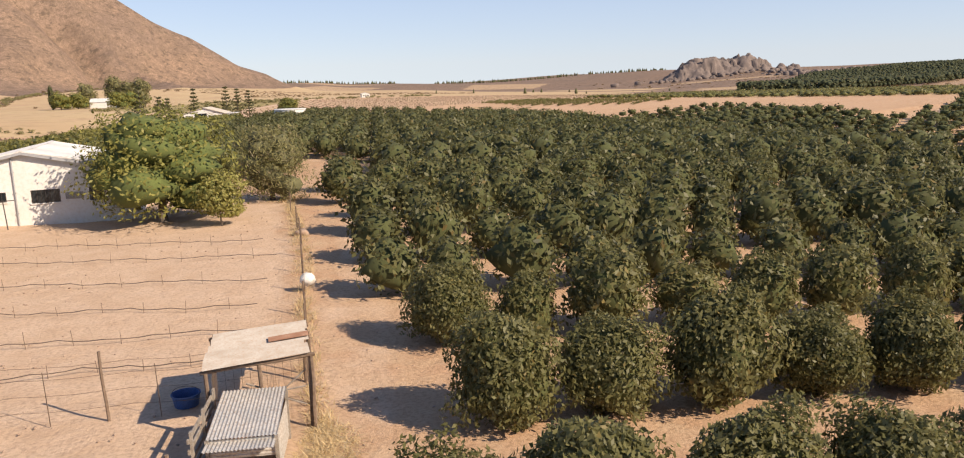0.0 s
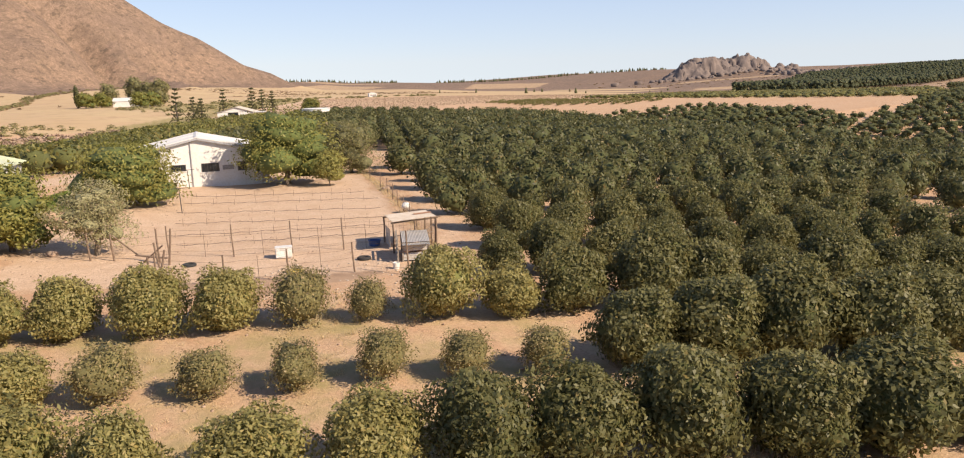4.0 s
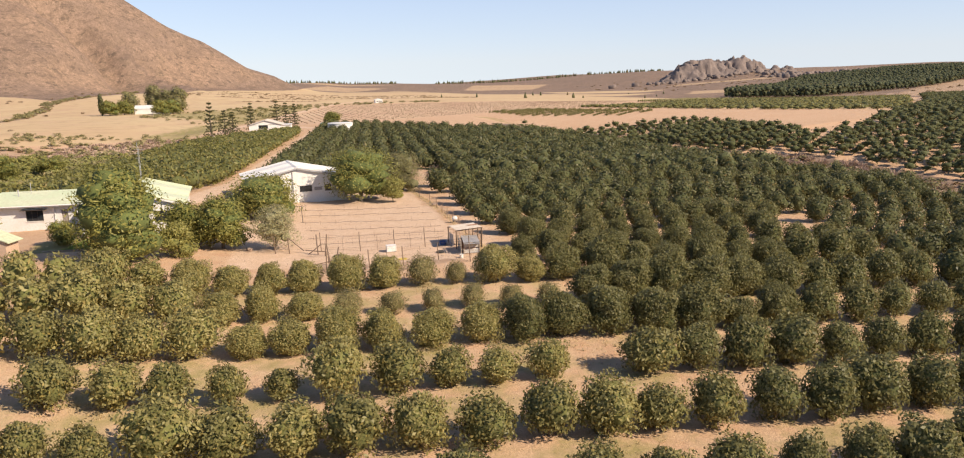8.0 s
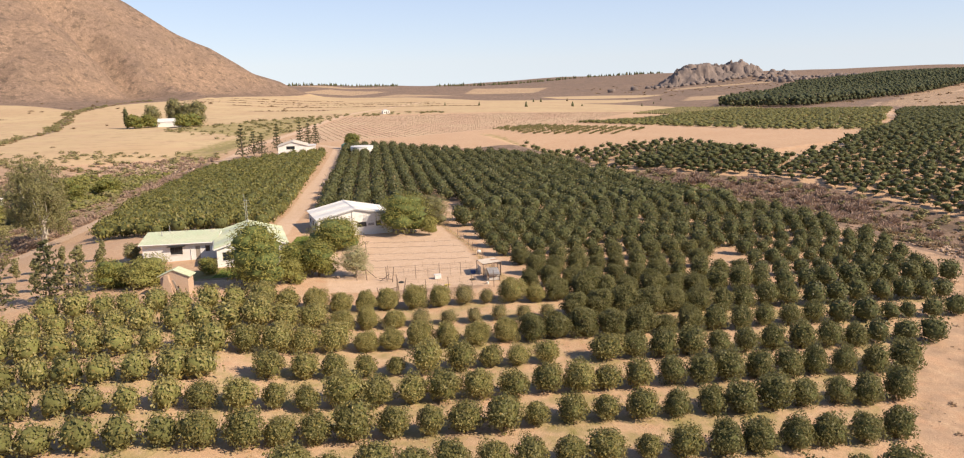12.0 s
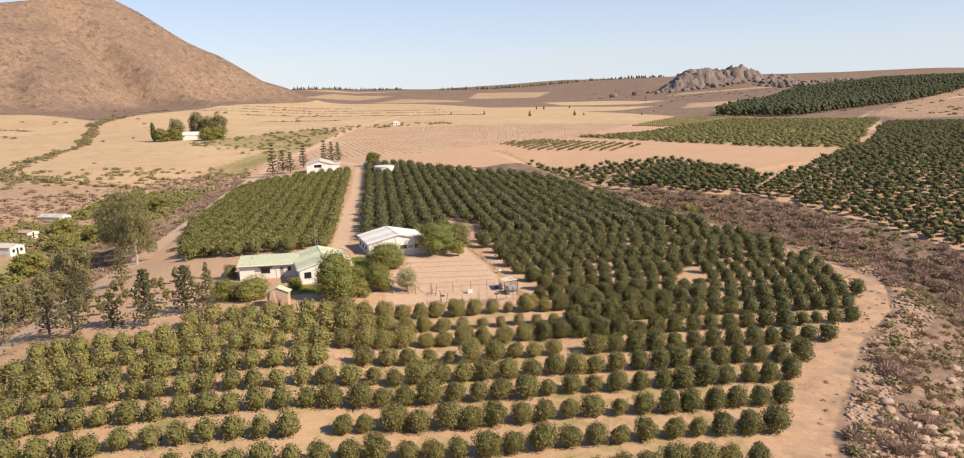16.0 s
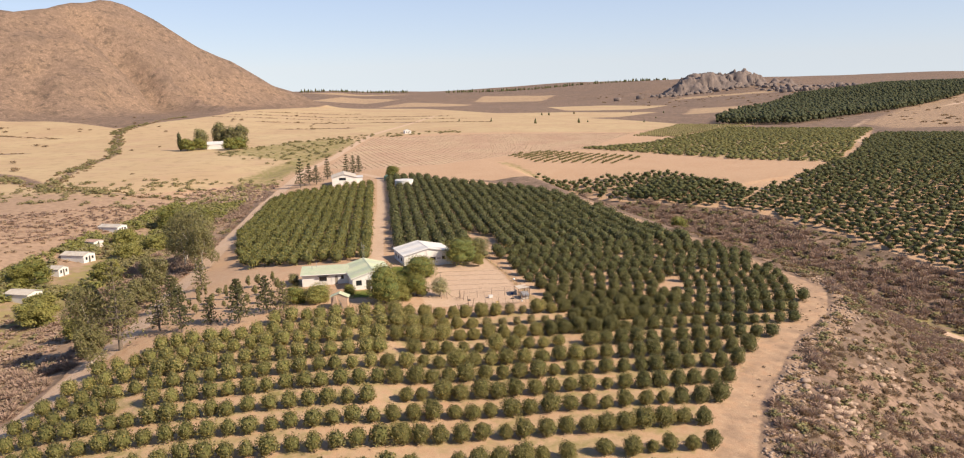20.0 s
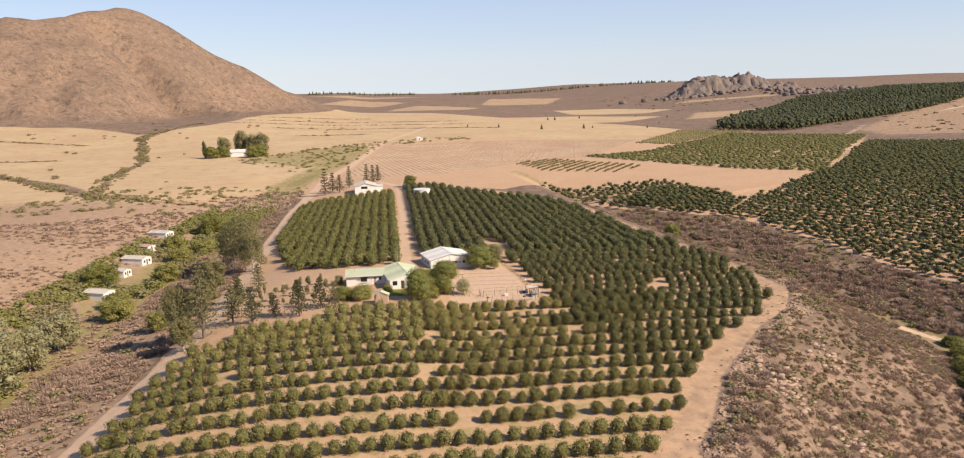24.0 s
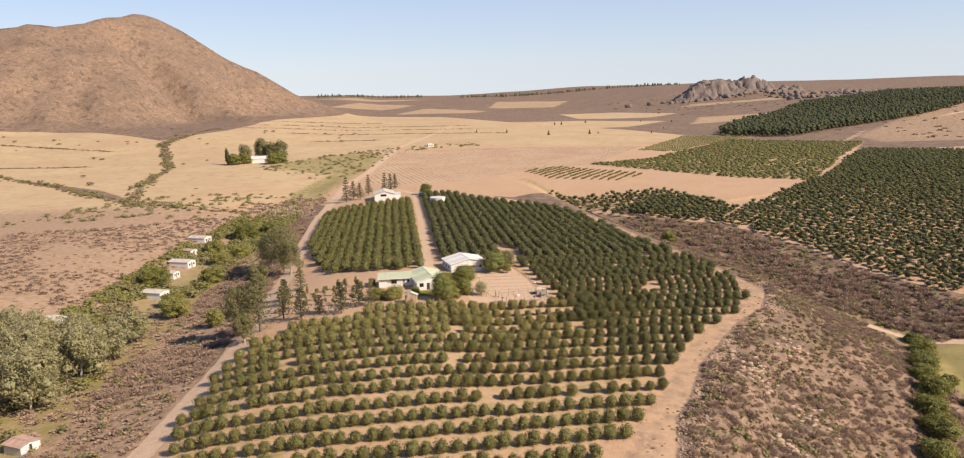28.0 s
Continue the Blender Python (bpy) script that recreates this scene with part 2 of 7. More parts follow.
SCRUB_MAUVE = leafy("dry_scrub", (0.24, 0.165, 0.128), (0.39, 0.272, 0.208), (0.34, 0.26, 0.18), 0.95, 0.2, 0.2, 0.06)
SCRUB_BROWN = leafy("brown_scrub", (0.145, 0.096, 0.054), (0.27, 0.182, 0.098), (0.36, 0.27, 0.16), 0.95, 0.2, 0.2, 0.06)
SCRUB_GREEN = leafy("green_scrub", (0.155, 0.14, 0.06), (0.30, 0.26, 0.115), (0.30, 0.24, 0.12), 0.9, 0.15, 0.2, 0.06)
SCRUB_TAN = leafy("tan_scrub", (0.24, 0.170, 0.115), (0.40, 0.29, 0.195), (0.40, 0.31, 0.2), 0.95, 0.2, 0.2, 0.06)
GRASS_DRY = leafy("dry_grass_blade", (0.50, 0.37, 0.20), (0.68, 0.53, 0.31), (0.5, 0.42, 0.3), 0.8, 0.2, 0.3)
# Solid crown fillers, toned below the leaves: shade inside the foliage as colour.
CORES = {m.name: plain(m.name + "_inner", c, 0.95, 0, tuple(v * 1.5 for v in c), 1.2) for m, c in ((LEAF_DARK, (0.060, 0.066, 0.021)), (LEAF_OLIVE, (0.095, 0.095, 0.027)), (LEAF_MID, (0.07, 0.075, 0.022)), (LEAF_NEAR, (0.12, 0.12, 0.034)), (LEAF_DARK_LIFTED, (0.075, 0.082, 0.025)), (LEAF_PALE, (0.12, 0.105, 0.042)), (LEAF_GREEN, (0.08, 0.097, 0.025)), (LEAF_BRIGHT, (0.13, 0.132, 0.036)),
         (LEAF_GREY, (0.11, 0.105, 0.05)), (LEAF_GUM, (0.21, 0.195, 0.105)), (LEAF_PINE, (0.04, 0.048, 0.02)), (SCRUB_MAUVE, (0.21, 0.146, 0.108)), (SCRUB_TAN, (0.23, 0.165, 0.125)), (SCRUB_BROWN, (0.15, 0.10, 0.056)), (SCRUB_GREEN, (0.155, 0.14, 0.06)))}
BARK = plain("bark", (0.13, 0.10, 0.075), 0.9, 0, (0.22, 0.18, 0.14), 6, 40, 0.6)
BARK_PALE = plain("pale_bark", (0.50, 0.45, 0.38), 0.8, 0, (0.30, 0.25, 0.20), 3, 20, 0.4)
WOOD_POST = plain("weathered_post_wood", (0.16, 0.105, 0.07), 0.9, 0, (0.25, 0.18, 0.13), 8, 60, 0.6)
WOOD_GREY = plain("grey_plank_wood", (0.36, 0.31, 0.26), 0.85, 0, (0.22, 0.18, 0.14), 6, 50, 0.5)
WIRE = plain("rusty_wire", (0.20, 0.14, 0.10), 0.6, 0.6)
PIPE_BLACK = plain("black_poly_pipe", (0.085, 0.062, 0.05), 0.6, 0, (0.16, 0.115, 0.085), 2)
PLASTER_WHITE = plain("white_plaster", (0.69, 0.68, 0.655), 0.75, 0, (0.64, 0.61, 0.57), 0.6, 25, 0.15, (0.60, 0.55, 0.48))
ROOF_WHITE = plain("white_roof_sheet", (0.66, 0.65, 0.63), 0.5, 0, (0.60, 0.57, 0.53), 0.5, 20, 0.05, (0.55, 0.50, 0.44))
ROOF_GREY = plain("pale_grey_roof_sheet", (0.50, 0.47, 0.42), 0.6, 0, (0.42, 0.37, 0.31), 0.7, 20, 0.05, (0.36, 0.27, 0.2))
ROOF_GREEN = plain("pale_green_roof_sheet", (0.47, 0.53, 0.35), 0.5, 0, (0.56, 0.56, 0.40), 0.45, 20, 0.05, (0.40, 0.38, 0.25))
ROOF_RUST = plain("rusty_roof_sheet", (0.42, 0.26, 0.20), 0.7, 0.1, (0.55, 0.40, 0.33), 1.2, 20, 0.1)
SHEET_ZINC = plain("weathered_zinc_sheet", (0.50, 0.485, 0.46), 0.5, 0.35, (0.62, 0.58, 0.53), 2.0, 30, 0.1, (0.32, 0.24, 0.18))
SHEET_PALE = plain("whitewashed_sheet", (0.50, 0.455, 0.395), 0.6, 0, (0.40, 0.335, 0.27), 2.2, 30, 0.15, (0.42, 0.30, 0.22))
SHEET_RUST = plain("rusted_sheet", (0.30, 0.15, 0.09), 0.75, 0.2, (0.42, 0.25, 0.17), 3, 30, 0.2)
FASCIA_GREY = plain("grey_fascia_paint", (0.40, 0.40, 0.41), 0.6)
# Floors inside buildings: the gloom of an unlit room painted as near-black.
UNLIT_ROOM = plain("dark_interior", (0.03, 0.028, 0.026), 0.9)
FRAME_DARK = plain("dark_window_frame", (0.06, 0.05, 0.045), 0.5)
BLUE_PLASTIC = plain("blue_plastic", (0.04, 0.10, 0.28), 0.45)
WHITE_PLASTIC = plain("white_plastic", (0.78, 0.77, 0.74), 0.45, 0, (0.62, 0.58, 0.52), 4)
RUBBER = plain("tyre_rubber", (0.03, 0.03, 0.03), 0.8)
YELLOW_STRAP = plain("faded_yellow_plastic", (0.55, 0.42, 0.10), 0.6)
TANK_GREEN = plain("green_tank_plastic", (0.10, 0.22, 0.16), 0.5)
BRICK_TAN = plain("tan_brickwork", (0.48, 0.34, 0.24), 0.9, 0, (0.50, 0.36, 0.26), 3, 40, 0.6, (0.30, 0.20, 0.14))
STONE = plain("pale_stone", (0.40, 0.29, 0.215), 0.9, 0, (0.32, 0.22, 0.155), 1.5, 15, 0.5, (0.28, 0.20, 0.15))
STONE_PALE = plain("chalky_stone", (0.54, 0.45, 0.36), 0.9, 0, (0.5, 0.4, 0.32), 4)
ROCK = plain("koppie_rock", (0.21, 0.162, 0.14), 0.95, 0, (0.15, 0.116, 0.10), 0.05, 0.6, 0.9, (0.10, 0.082, 0.075))


def glass_material():
    def build(nt, bsdf, node, link):
        # opaque pane; the unlit room behind it is put into this colour
        bsdf.inputs["Base Color"].default_value = (0.02, 0.025, 0.03, 1)
        bsdf.inputs["Roughness"].default_value = 0.06
    return material("window_glass", build)


GLASS = glass_material()


def ground_material():
    """Sandy soil; straw, scrub, road, green grass, rock and ploughland lie on it where the land's cover says so."""
    def build(nt, bsdf, node, link):
        pos = node("ShaderNodeNewGeometry").outputs["Position"]
        covers = []
        for name in ("cover_a", "cover_b"):
            a = node("ShaderNodeAttribute")
            a.attribute_name = name
            s = node("ShaderNodeSeparateColor")
            link(a.outputs["Color"], s.inputs[0])
            covers += [s.outputs[0], s.outputs[1], s.outputs[2]]
        straw, scrub, road, green, stony, plough = covers
        rag = node("ShaderNodeTexNoise", Scale=0.35, Detail=6.0, Roughness=0.65)
        link(pos, rag.inputs["Vector"])

        def ragged(cover, lo=0.42, hi=0.58):
            add = node("ShaderNodeMath")
            add.operation = "ADD"
            sub = node("ShaderNodeMath")
            sub.operation = "MULTIPLY_ADD"
            link(rag.outputs[0], sub.inputs[0])
            sub.inputs[1].default_value, sub.inputs[2].default_value = 0.7, -0.35
            link(cover, add.inputs[0])
            link(sub.outputs[0], add.inputs[1])
            r = node("ShaderNodeMapRange")
            r.inputs[1].default_value, r.inputs[2].default_value = lo, hi
            link(add.outputs[0], r.inputs[0])
            return r.outputs[0]

        big = noise_fac(node, link, pos, 0.05, 5, 0.35, 0.7)
        mid = noise_fac(node, link, pos, 0.8, 6, 0.35, 0.72)
        grit = noise_fac(node, link, pos, 9.0, 4, 0.45, 0.75)
        soil = mix(nt, link, big, (0.535, 0.34, 0.215), (0.475, 0.285, 0.172))
        soil = mix(nt, link, mid, soil, (0.55, 0.390, 0.255))
        soil = mix(nt, link, grit, soil, (0.36, 0.225, 0.130))
        straw_c = mix(nt, link, noise_fac(node, link, pos, 0.012, 5, 0.35, 0.65), (0.52, 0.39, 0.225), (0.465, 0.325, 0.19))
        straw_c = mix(nt, link, noise_fac(node, link, pos, 0.035, 7, 0.48, 0.75, 0.65), straw_c, (0.47, 0.315, 0.20))
        straw_c = mix(nt, link, noise_fac(node, link, pos, 0.11, 7, 0.5, 0.75, 0.7), straw_c, (0.35, 0.245, 0.14))
        scrub_c = mix(nt, link, noise_fac(node, link, pos, 0.012, 6, 0.35, 0.65), (0.36, 0.236, 0.162), (0.28, 0.192, 0.146))
        scrub_c = mix(nt, link, noise_fac(node, link, pos, 0.16, 8, 0.42, 0.70, 0.75), scrub_c, (0.120, 0.086, 0.064))
        scrub_c = mix(nt, link, noise_fac(node, link, pos, 0.028, 8, 0.50, 0.72, 0.72), scrub_c, (0.165, 0.115, 0.088))
        scrub_c = mix(nt, link, noise_fac(node, link, pos, 0.045, 6, 0.55, 0.85, 0.7), scrub_c, (0.315, 0.225, 0.145))
        scrub_c = mix(nt, link, noise_fac(node, link, pos, 0.09, 8, 0.53, 0.60, 0.75), scrub_c, (0.125, 0.090, 0.068))
        scrub_c = mix(nt, link, noise_fac(node, link, pos, 0.7, 5, 0.47, 0.62, 0.7), scrub_c, (0.140, 0.098, 0.064))
        road_c = mix(nt, link, mid, (0.62, 0.45, 0.32), (0.54, 0.37, 0.245))
        road_c = mix(nt, link, grit, road_c, (0.42, 0.29, 0.20))
        green_c = mix(nt, link, noise_fac(node, link, pos, 0.1, 5, 0.35, 0.65), (0.20, 0.185, 0.055), (0.36, 0.285, 0.125))
        green_c = mix(nt, link, mid, green_c, (0.28, 0.225, 0.10))
        stony_c = mix(nt, link, noise_fac(node, link, pos, 0.5, 5, 0.4, 0.65), (0.40, 0.27, 0.18), (0.30, 0.20, 0.132))
        plough_c = mix(nt, link, noise_fac(node, link, pos, 0.03, 5, 0.35, 0.65), (0.47, 0.30, 0.205), (0.52, 0.375, 0.245))
        plough_c = mix(nt, link, noise_fac(node, link, pos, 0.35, 5, 0.5, 0.8), plough_c, (0.40, 0.27, 0.15))
        col = soil
        for cover, c in ((straw, straw_c), (plough, plough_c), (scrub, scrub_c), (stony, stony_c), (green, green_c), (road, road_c)):
            col = mix(nt, link, ragged(cover), col, c)
        link(col, bsdf.inputs["Base Color"])
        bsdf.inputs["Roughness"].default_value = 0.95
        bsdf.inputs["Specular IOR Level"].default_value = 0.2
        h = node("ShaderNodeTexNoise", Scale=2.2, Detail=9.0, Roughness=0.74)
        link(pos, h.inputs["Vector"])
        b = node("ShaderNodeBump", Strength=0.5, Distance=0.25)
        link(h.outputs[0], b.inputs["Height"])
        # crags and heath lumps where the land rises into the hill
        split = node("ShaderNodeSeparateXYZ")
        link(pos, split.inputs[0])
        rise = node("ShaderNodeMapRange")
        rise.inputs[1].default_value, rise.inputs[2].default_value, rise.inputs[4].default_value = 12, 45, 0.20
        link(split.outputs[2], rise.inputs[0])
        lumps = node("ShaderNodeTexNoise", Scale=0.05, Detail=9.0, Roughness=0.68)
        link(pos, lumps.inputs["Vector"])
        b2 = node("ShaderNodeBump", Distance=14.0)
        link(rise.outputs[0], b2.inputs["Strength"])
        link(lumps.outputs[0], b2.inputs["Height"])
        link(b.outputs[0], b2.inputs["Normal"])
        link(b2.outputs[0], bsdf.inputs["Normal"])
    return material("land", build)


GROUND = ground_material()


# ---- mesh helpers ----
def mesh_from(name, verts, faces, mats, face_mat=None, smooth_shade=False):
    """A mesh from an array of points and a list of face arrays (n x 3 or n x 4)."""
    me = bpy.data.meshes.new(name)
    faces = [np.asarray(f, int) for f in faces if len(f)]
    loops = np.concatenate([f.ravel() for f in faces])
    sizes = np.concatenate([np.full(len(f), f.shape[1]) for f in faces])
    me.vertices.add(len(verts))
    me.vertices.foreach_set("co", np.asarray(verts, np.float32).ravel())
    me.loops.add(len(loops))
    me.loops.foreach_set("vertex_index", loops.astype(np.int32))
    me.polygons.add(len(sizes))
    me.polygons.foreach_set("loop_start", np.concatenate([[0], np.cumsum(sizes)[:-1]]).astype(np.int32))
    if face_mat is not None:
        me.polygons.foreach_set("material_index", np.asarray(face_mat, np.int32))
    if smooth_shade:
        me.polygons.foreach_set("use_smooth", np.ones(len(sizes), bool))
    for m in mats:
        me.materials.append(m)
    me.update(calc_edges=True)
    return me


def part(name, bm, mat, parent, label=""):
    me = bpy.data.meshes.new(name)
    bm.to_mesh(me)
    bm.free()
    me.materials.append(mat)
    ob = new(name, me)
    ob.parent = parent
    return tagged(ob, label)


def thing(name, at, label, category, group="", kind="", turn=0.0):
    ob = new(name)
    ob.matrix_basis = pose(*at, 0, 0, turn)
    ob.empty_display_size = 0.2
    return tagged(ob, label, category, group, kind)


def box(bm, x0, x1, y0, y1, z0, z1, m=None):
    vs = [bm.verts.new(((m @ Vector((x, y, z))) if m else (x, y, z))) for z in (z0, z1) for y in (y0, y1) for x in (x0, x1)]
    for f in ((0, 2, 3, 1), (4, 5, 7, 6), (0, 1, 5, 4), (2, 6, 7, 3), (0, 4, 6, 2), (1, 3, 7, 5)):
        bm.faces.new([vs[i] for i in f])
    return vs


def boxes(*spans):
    bm = bmesh.new()
    for s in spans:
        box(bm, *s)
    return bm


def prism(points, depth0, depth1):
    """A flat outline in x and z, drawn out along y."""
    bm = bmesh.new()
    a = [bm.verts.new((x, depth0, z)) for x, z in points]
    b = [bm.verts.new((x, depth1, z)) for x, z in points]
    bm.faces.new(a)
    bm.faces.new(b[::-1])
    for i in range(len(a)):
        j = (i + 1) % len(a)
        bm.faces.new((a[j], a[i], b[i], b[j]))
    return bm


def rod(bm, a, b, r0, r1=None, sides=7, bend=0.0, steps=1):
    """A round bar from a to b, thinner towards b, and a little bent."""
    a, b = Vector(a), Vector(b)
    r1 = r0 if r1 is None else r1
    way = b - a
    q = way.to_track_quat("Z", "Y")
    rings = []
    for k in range(steps + 1):
        f = k / steps
        p = a + way * f + q @ Vector((bend * math.sin(math.pi * f), bend * 0.6 * math.sin(2.3 * math.pi * f), 0))
        r = r0 + (r1 - r0) * f
        rings.append([bm.verts.new(p + q @ Vector((r * math.cos(2 * math.pi * i / sides), r * math.sin(2 * math.pi * i / sides), 0))) for i in range(sides)])
    for lo, hi in zip(rings, rings[1:]):
        for i in range(sides):
            bm.faces.new((lo[i], lo[(i + 1) % sides], hi[(i + 1) % sides], hi[i]))
    bm.faces.new(rings[0][::-1])
    bm.faces.new(rings[-1])


def rod_bm(*a, **k):
    bm = bmesh.new()
    rod(bm, *a, **k)
    return bm


def sheet(width, length, pitch=0.076, amp=0.012, thick=0.004, rise=0.0, steps=8):
    """A corrugated sheet: waves across x, lying along y from 0 to length, rising to rise."""
    bm = bmesh.new()
    n = max(2, int(width / pitch * steps / 2))
    rows = []
    for z in (0, -thick):
        for f in (0, 1):
            rows.append([bm.verts.new((width * i / n, length * f, rise * f + z + amp * math.sin(2 * math.pi * width * i / n / pitch))) for i in range(n + 1)])
    for i in range(n):
        bm.faces.new((rows[0][i], rows[0][i + 1], rows[1][i + 1], rows[1][i]))
        bm.faces.new((rows[2][i], rows[3][i], rows[3][i + 1], rows[2][i + 1]))
        bm.faces.new((rows[0][i], rows[2][i], rows[2][i + 1], rows[0][i + 1]))
        bm.faces.new((rows[1][i], rows[1][i + 1], rows[3][i + 1], rows[3][i]))
    for i in (0, n):
        f = (rows[0][i], rows[1][i], rows[3][i], rows[2][i])
        bm.faces.new(f if i == 0 else f[::-1])
    return bm


def moved(bm, m):
    bmesh.ops.transform(bm, matrix=m, verts=bm.verts)
    return bm


def tube(pts, r, sides=5):
    """One bent pipe through all the points."""
    bm = bmesh.new()
    rings = []
    for k, p in enumerate(pts):
        q = (Vector(pts[min(k + 1, len(pts) - 1)]) - Vector(pts[max(k - 1, 0)])).to_track_quat("Z", "Y")
        rings.append([bm.verts.new(Vector(p) + q @ Vector((r * math.cos(2 * math.pi * i / sides), r * math.sin(2 * math.pi * i / sides), 0))) for i in range(sides)])
    for lo, hi in zip(rings, rings[1:]):
        for i in range(sides):
            bm.faces.new((lo[i], lo[(i + 1) % sides], hi[(i + 1) % sides], hi[i]))
    bm.faces.new(rings[0][::-1])
    bm.faces.new(rings[-1])
    return bm


class Heap:
    """Many small shapes gathered into one mesh."""

    def __init__(self):
        self.v, self.t, self.q, self.n = [], [], [], 0

    def add(self, shape, at, size=1.0, turn=0.0, tall=1.0):
        v, t, q = shape
        c, s = math.cos(turn), math.sin(turn)
        w = np.stack([(v[:, 0] * c - v[:, 1] * s) * size + at[0], (v[:, 0] * s + v[:, 1] * c) * size + at[1], v[:, 2] * size * tall + at[2]], 1)
        self.v.append(w)
        if len(t):
            self.t.append(t + self.n)
        if len(q):
            self.q.append(q + self.n)
        self.n += len(v)

    def make(self, name, mat, label, category, kind="stuff", group=""):
        faces = []
        if self.t:
            faces.append(np.concatenate(self.t))
        if self.q:
            faces.append(np.concatenate(self.q))
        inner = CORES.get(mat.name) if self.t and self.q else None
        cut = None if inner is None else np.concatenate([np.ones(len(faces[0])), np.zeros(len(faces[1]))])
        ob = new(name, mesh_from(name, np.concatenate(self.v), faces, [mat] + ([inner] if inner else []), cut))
        return tagged(ob, label, category, group, kind)


def ball(level):
    bm = bmesh.new()
    bmesh.ops.create_icosphere(bm, subdivisions=level, radius=1)
    v = np.array([x.co[:] for x in bm.verts])
    t = np.array([[x.index for x in f.verts] for f in bm.faces])
    bm.free()
    return v, t


BALLS = {k: ball(k) for k in (1, 2, 3)}


def crown_shape(seed, rx, rz, leaves, leaf, level=2, lobes=7, core=0.66, spread=0.6, droop=0.0, slim=0.45, base=0.0, cone=0.0, lobe=0.60, skin=(0.74, 1.10)):
    """A crown of leaf blades round overlapping lumpy lobes: points, triangles, quads. Its foot is at z = base."""
    rng = np.random.default_rng(seed)
    bv, bt = BALLS[level]
    pts, tris, quads_, n = [], [], [], 0
    share = np.maximum(1, (leaves * rng.dirichlet(np.full(lobes, 12.0))).astype(int))
    for k in range(lobes):
        f = (k + 0.5) / lobes
        ang = k * 2.4 + rng.uniform(-0.5, 0.5)
        up = (f ** 0.8) * 0.74 + 0.13
        wide = (1 - cone * f) * math.sqrt(max(0.1, 1 - (1.75 * (up - 0.42)) ** 2))
        rad = np.array([lobe, lobe, lobe * 0.94]) * rng.uniform(0.85, 1.2) * (1 - 0.3 * cone * f)
        off = (1.04 - lobe) * wide * rng.uniform(0.6, 1.15) * (0.0 if lobes == 1 else 1.0)
        mid = np.array([math.cos(ang) * off * rx, math.sin(ang) * off * rx, up * rz])
        size = rad * (rx, rx, rz * 0.46)
        if lobes == 1:
            mid, size = np.array([0, 0, rz * 0.5]), np.array([rx, rx, rz * 0.52])
        bump = 1 + 0.12 * np.sin(bv @ rng.normal(size=3) * 4 + rng.uniform(0, 6)) + rng.normal(size=len(bv)) * 0.10
        cv = mid + bv * size * core * bump[:, None]
        d = rng.normal(size=(share[k], 3))
        d /= np.linalg.norm(d, axis=1)[:, None]
        lump = 1 + 0.16 * np.sin(d @ rng.normal(size=3) * 4.5 + rng.uniform(0, 6))
        p = mid + d * size * (lump * rng.uniform(*skin, share[k]))[:, None]
        up_ = d + rng.normal(size=d.shape) * spread + (0, 0, 0.25)
        up_ /= np.linalg.norm(up_, axis=1)[:, None]
        side = np.cross(up_, rng.normal(size=d.shape))
        side /= np.linalg.norm(side, axis=1)[:, None] + 1e-9
        tip = np.cross(side, up_)
        tip[:, 2] -= droop
        s = leaf * rng.uniform(0.65, 1.4, share[k])[:, None]
        a, b = p - tip * s * 0.5, p + tip * s * 0.5
        l, r = p - side * s * slim * 0.5 - up_ * s * 0.1, p + side * s * slim * 0.5 - up_ * s * 0.1
        lv = np.stack([a, l, b, r], 1).reshape(-1, 3)
        pts += [cv, lv]
        tris.append(bt + n)
        quads_.append(np.arange(share[k] * 4).reshape(-1, 4) + n + len(cv))
        n += len(cv) + len(lv)
    v = np.concatenate(pts)
    flat = np.hypot(v[:, 0], v[:, 1])
    v *= (rx / np.percentile(flat, 96), rx / np.percentile(flat, 96), rz / np.percentile(v[:, 2], 99))
    v[:, 2] = np.maximum(v[:, 2], 0.04) + base
    return v, np.concatenate(tris), np.concatenate(quads_)


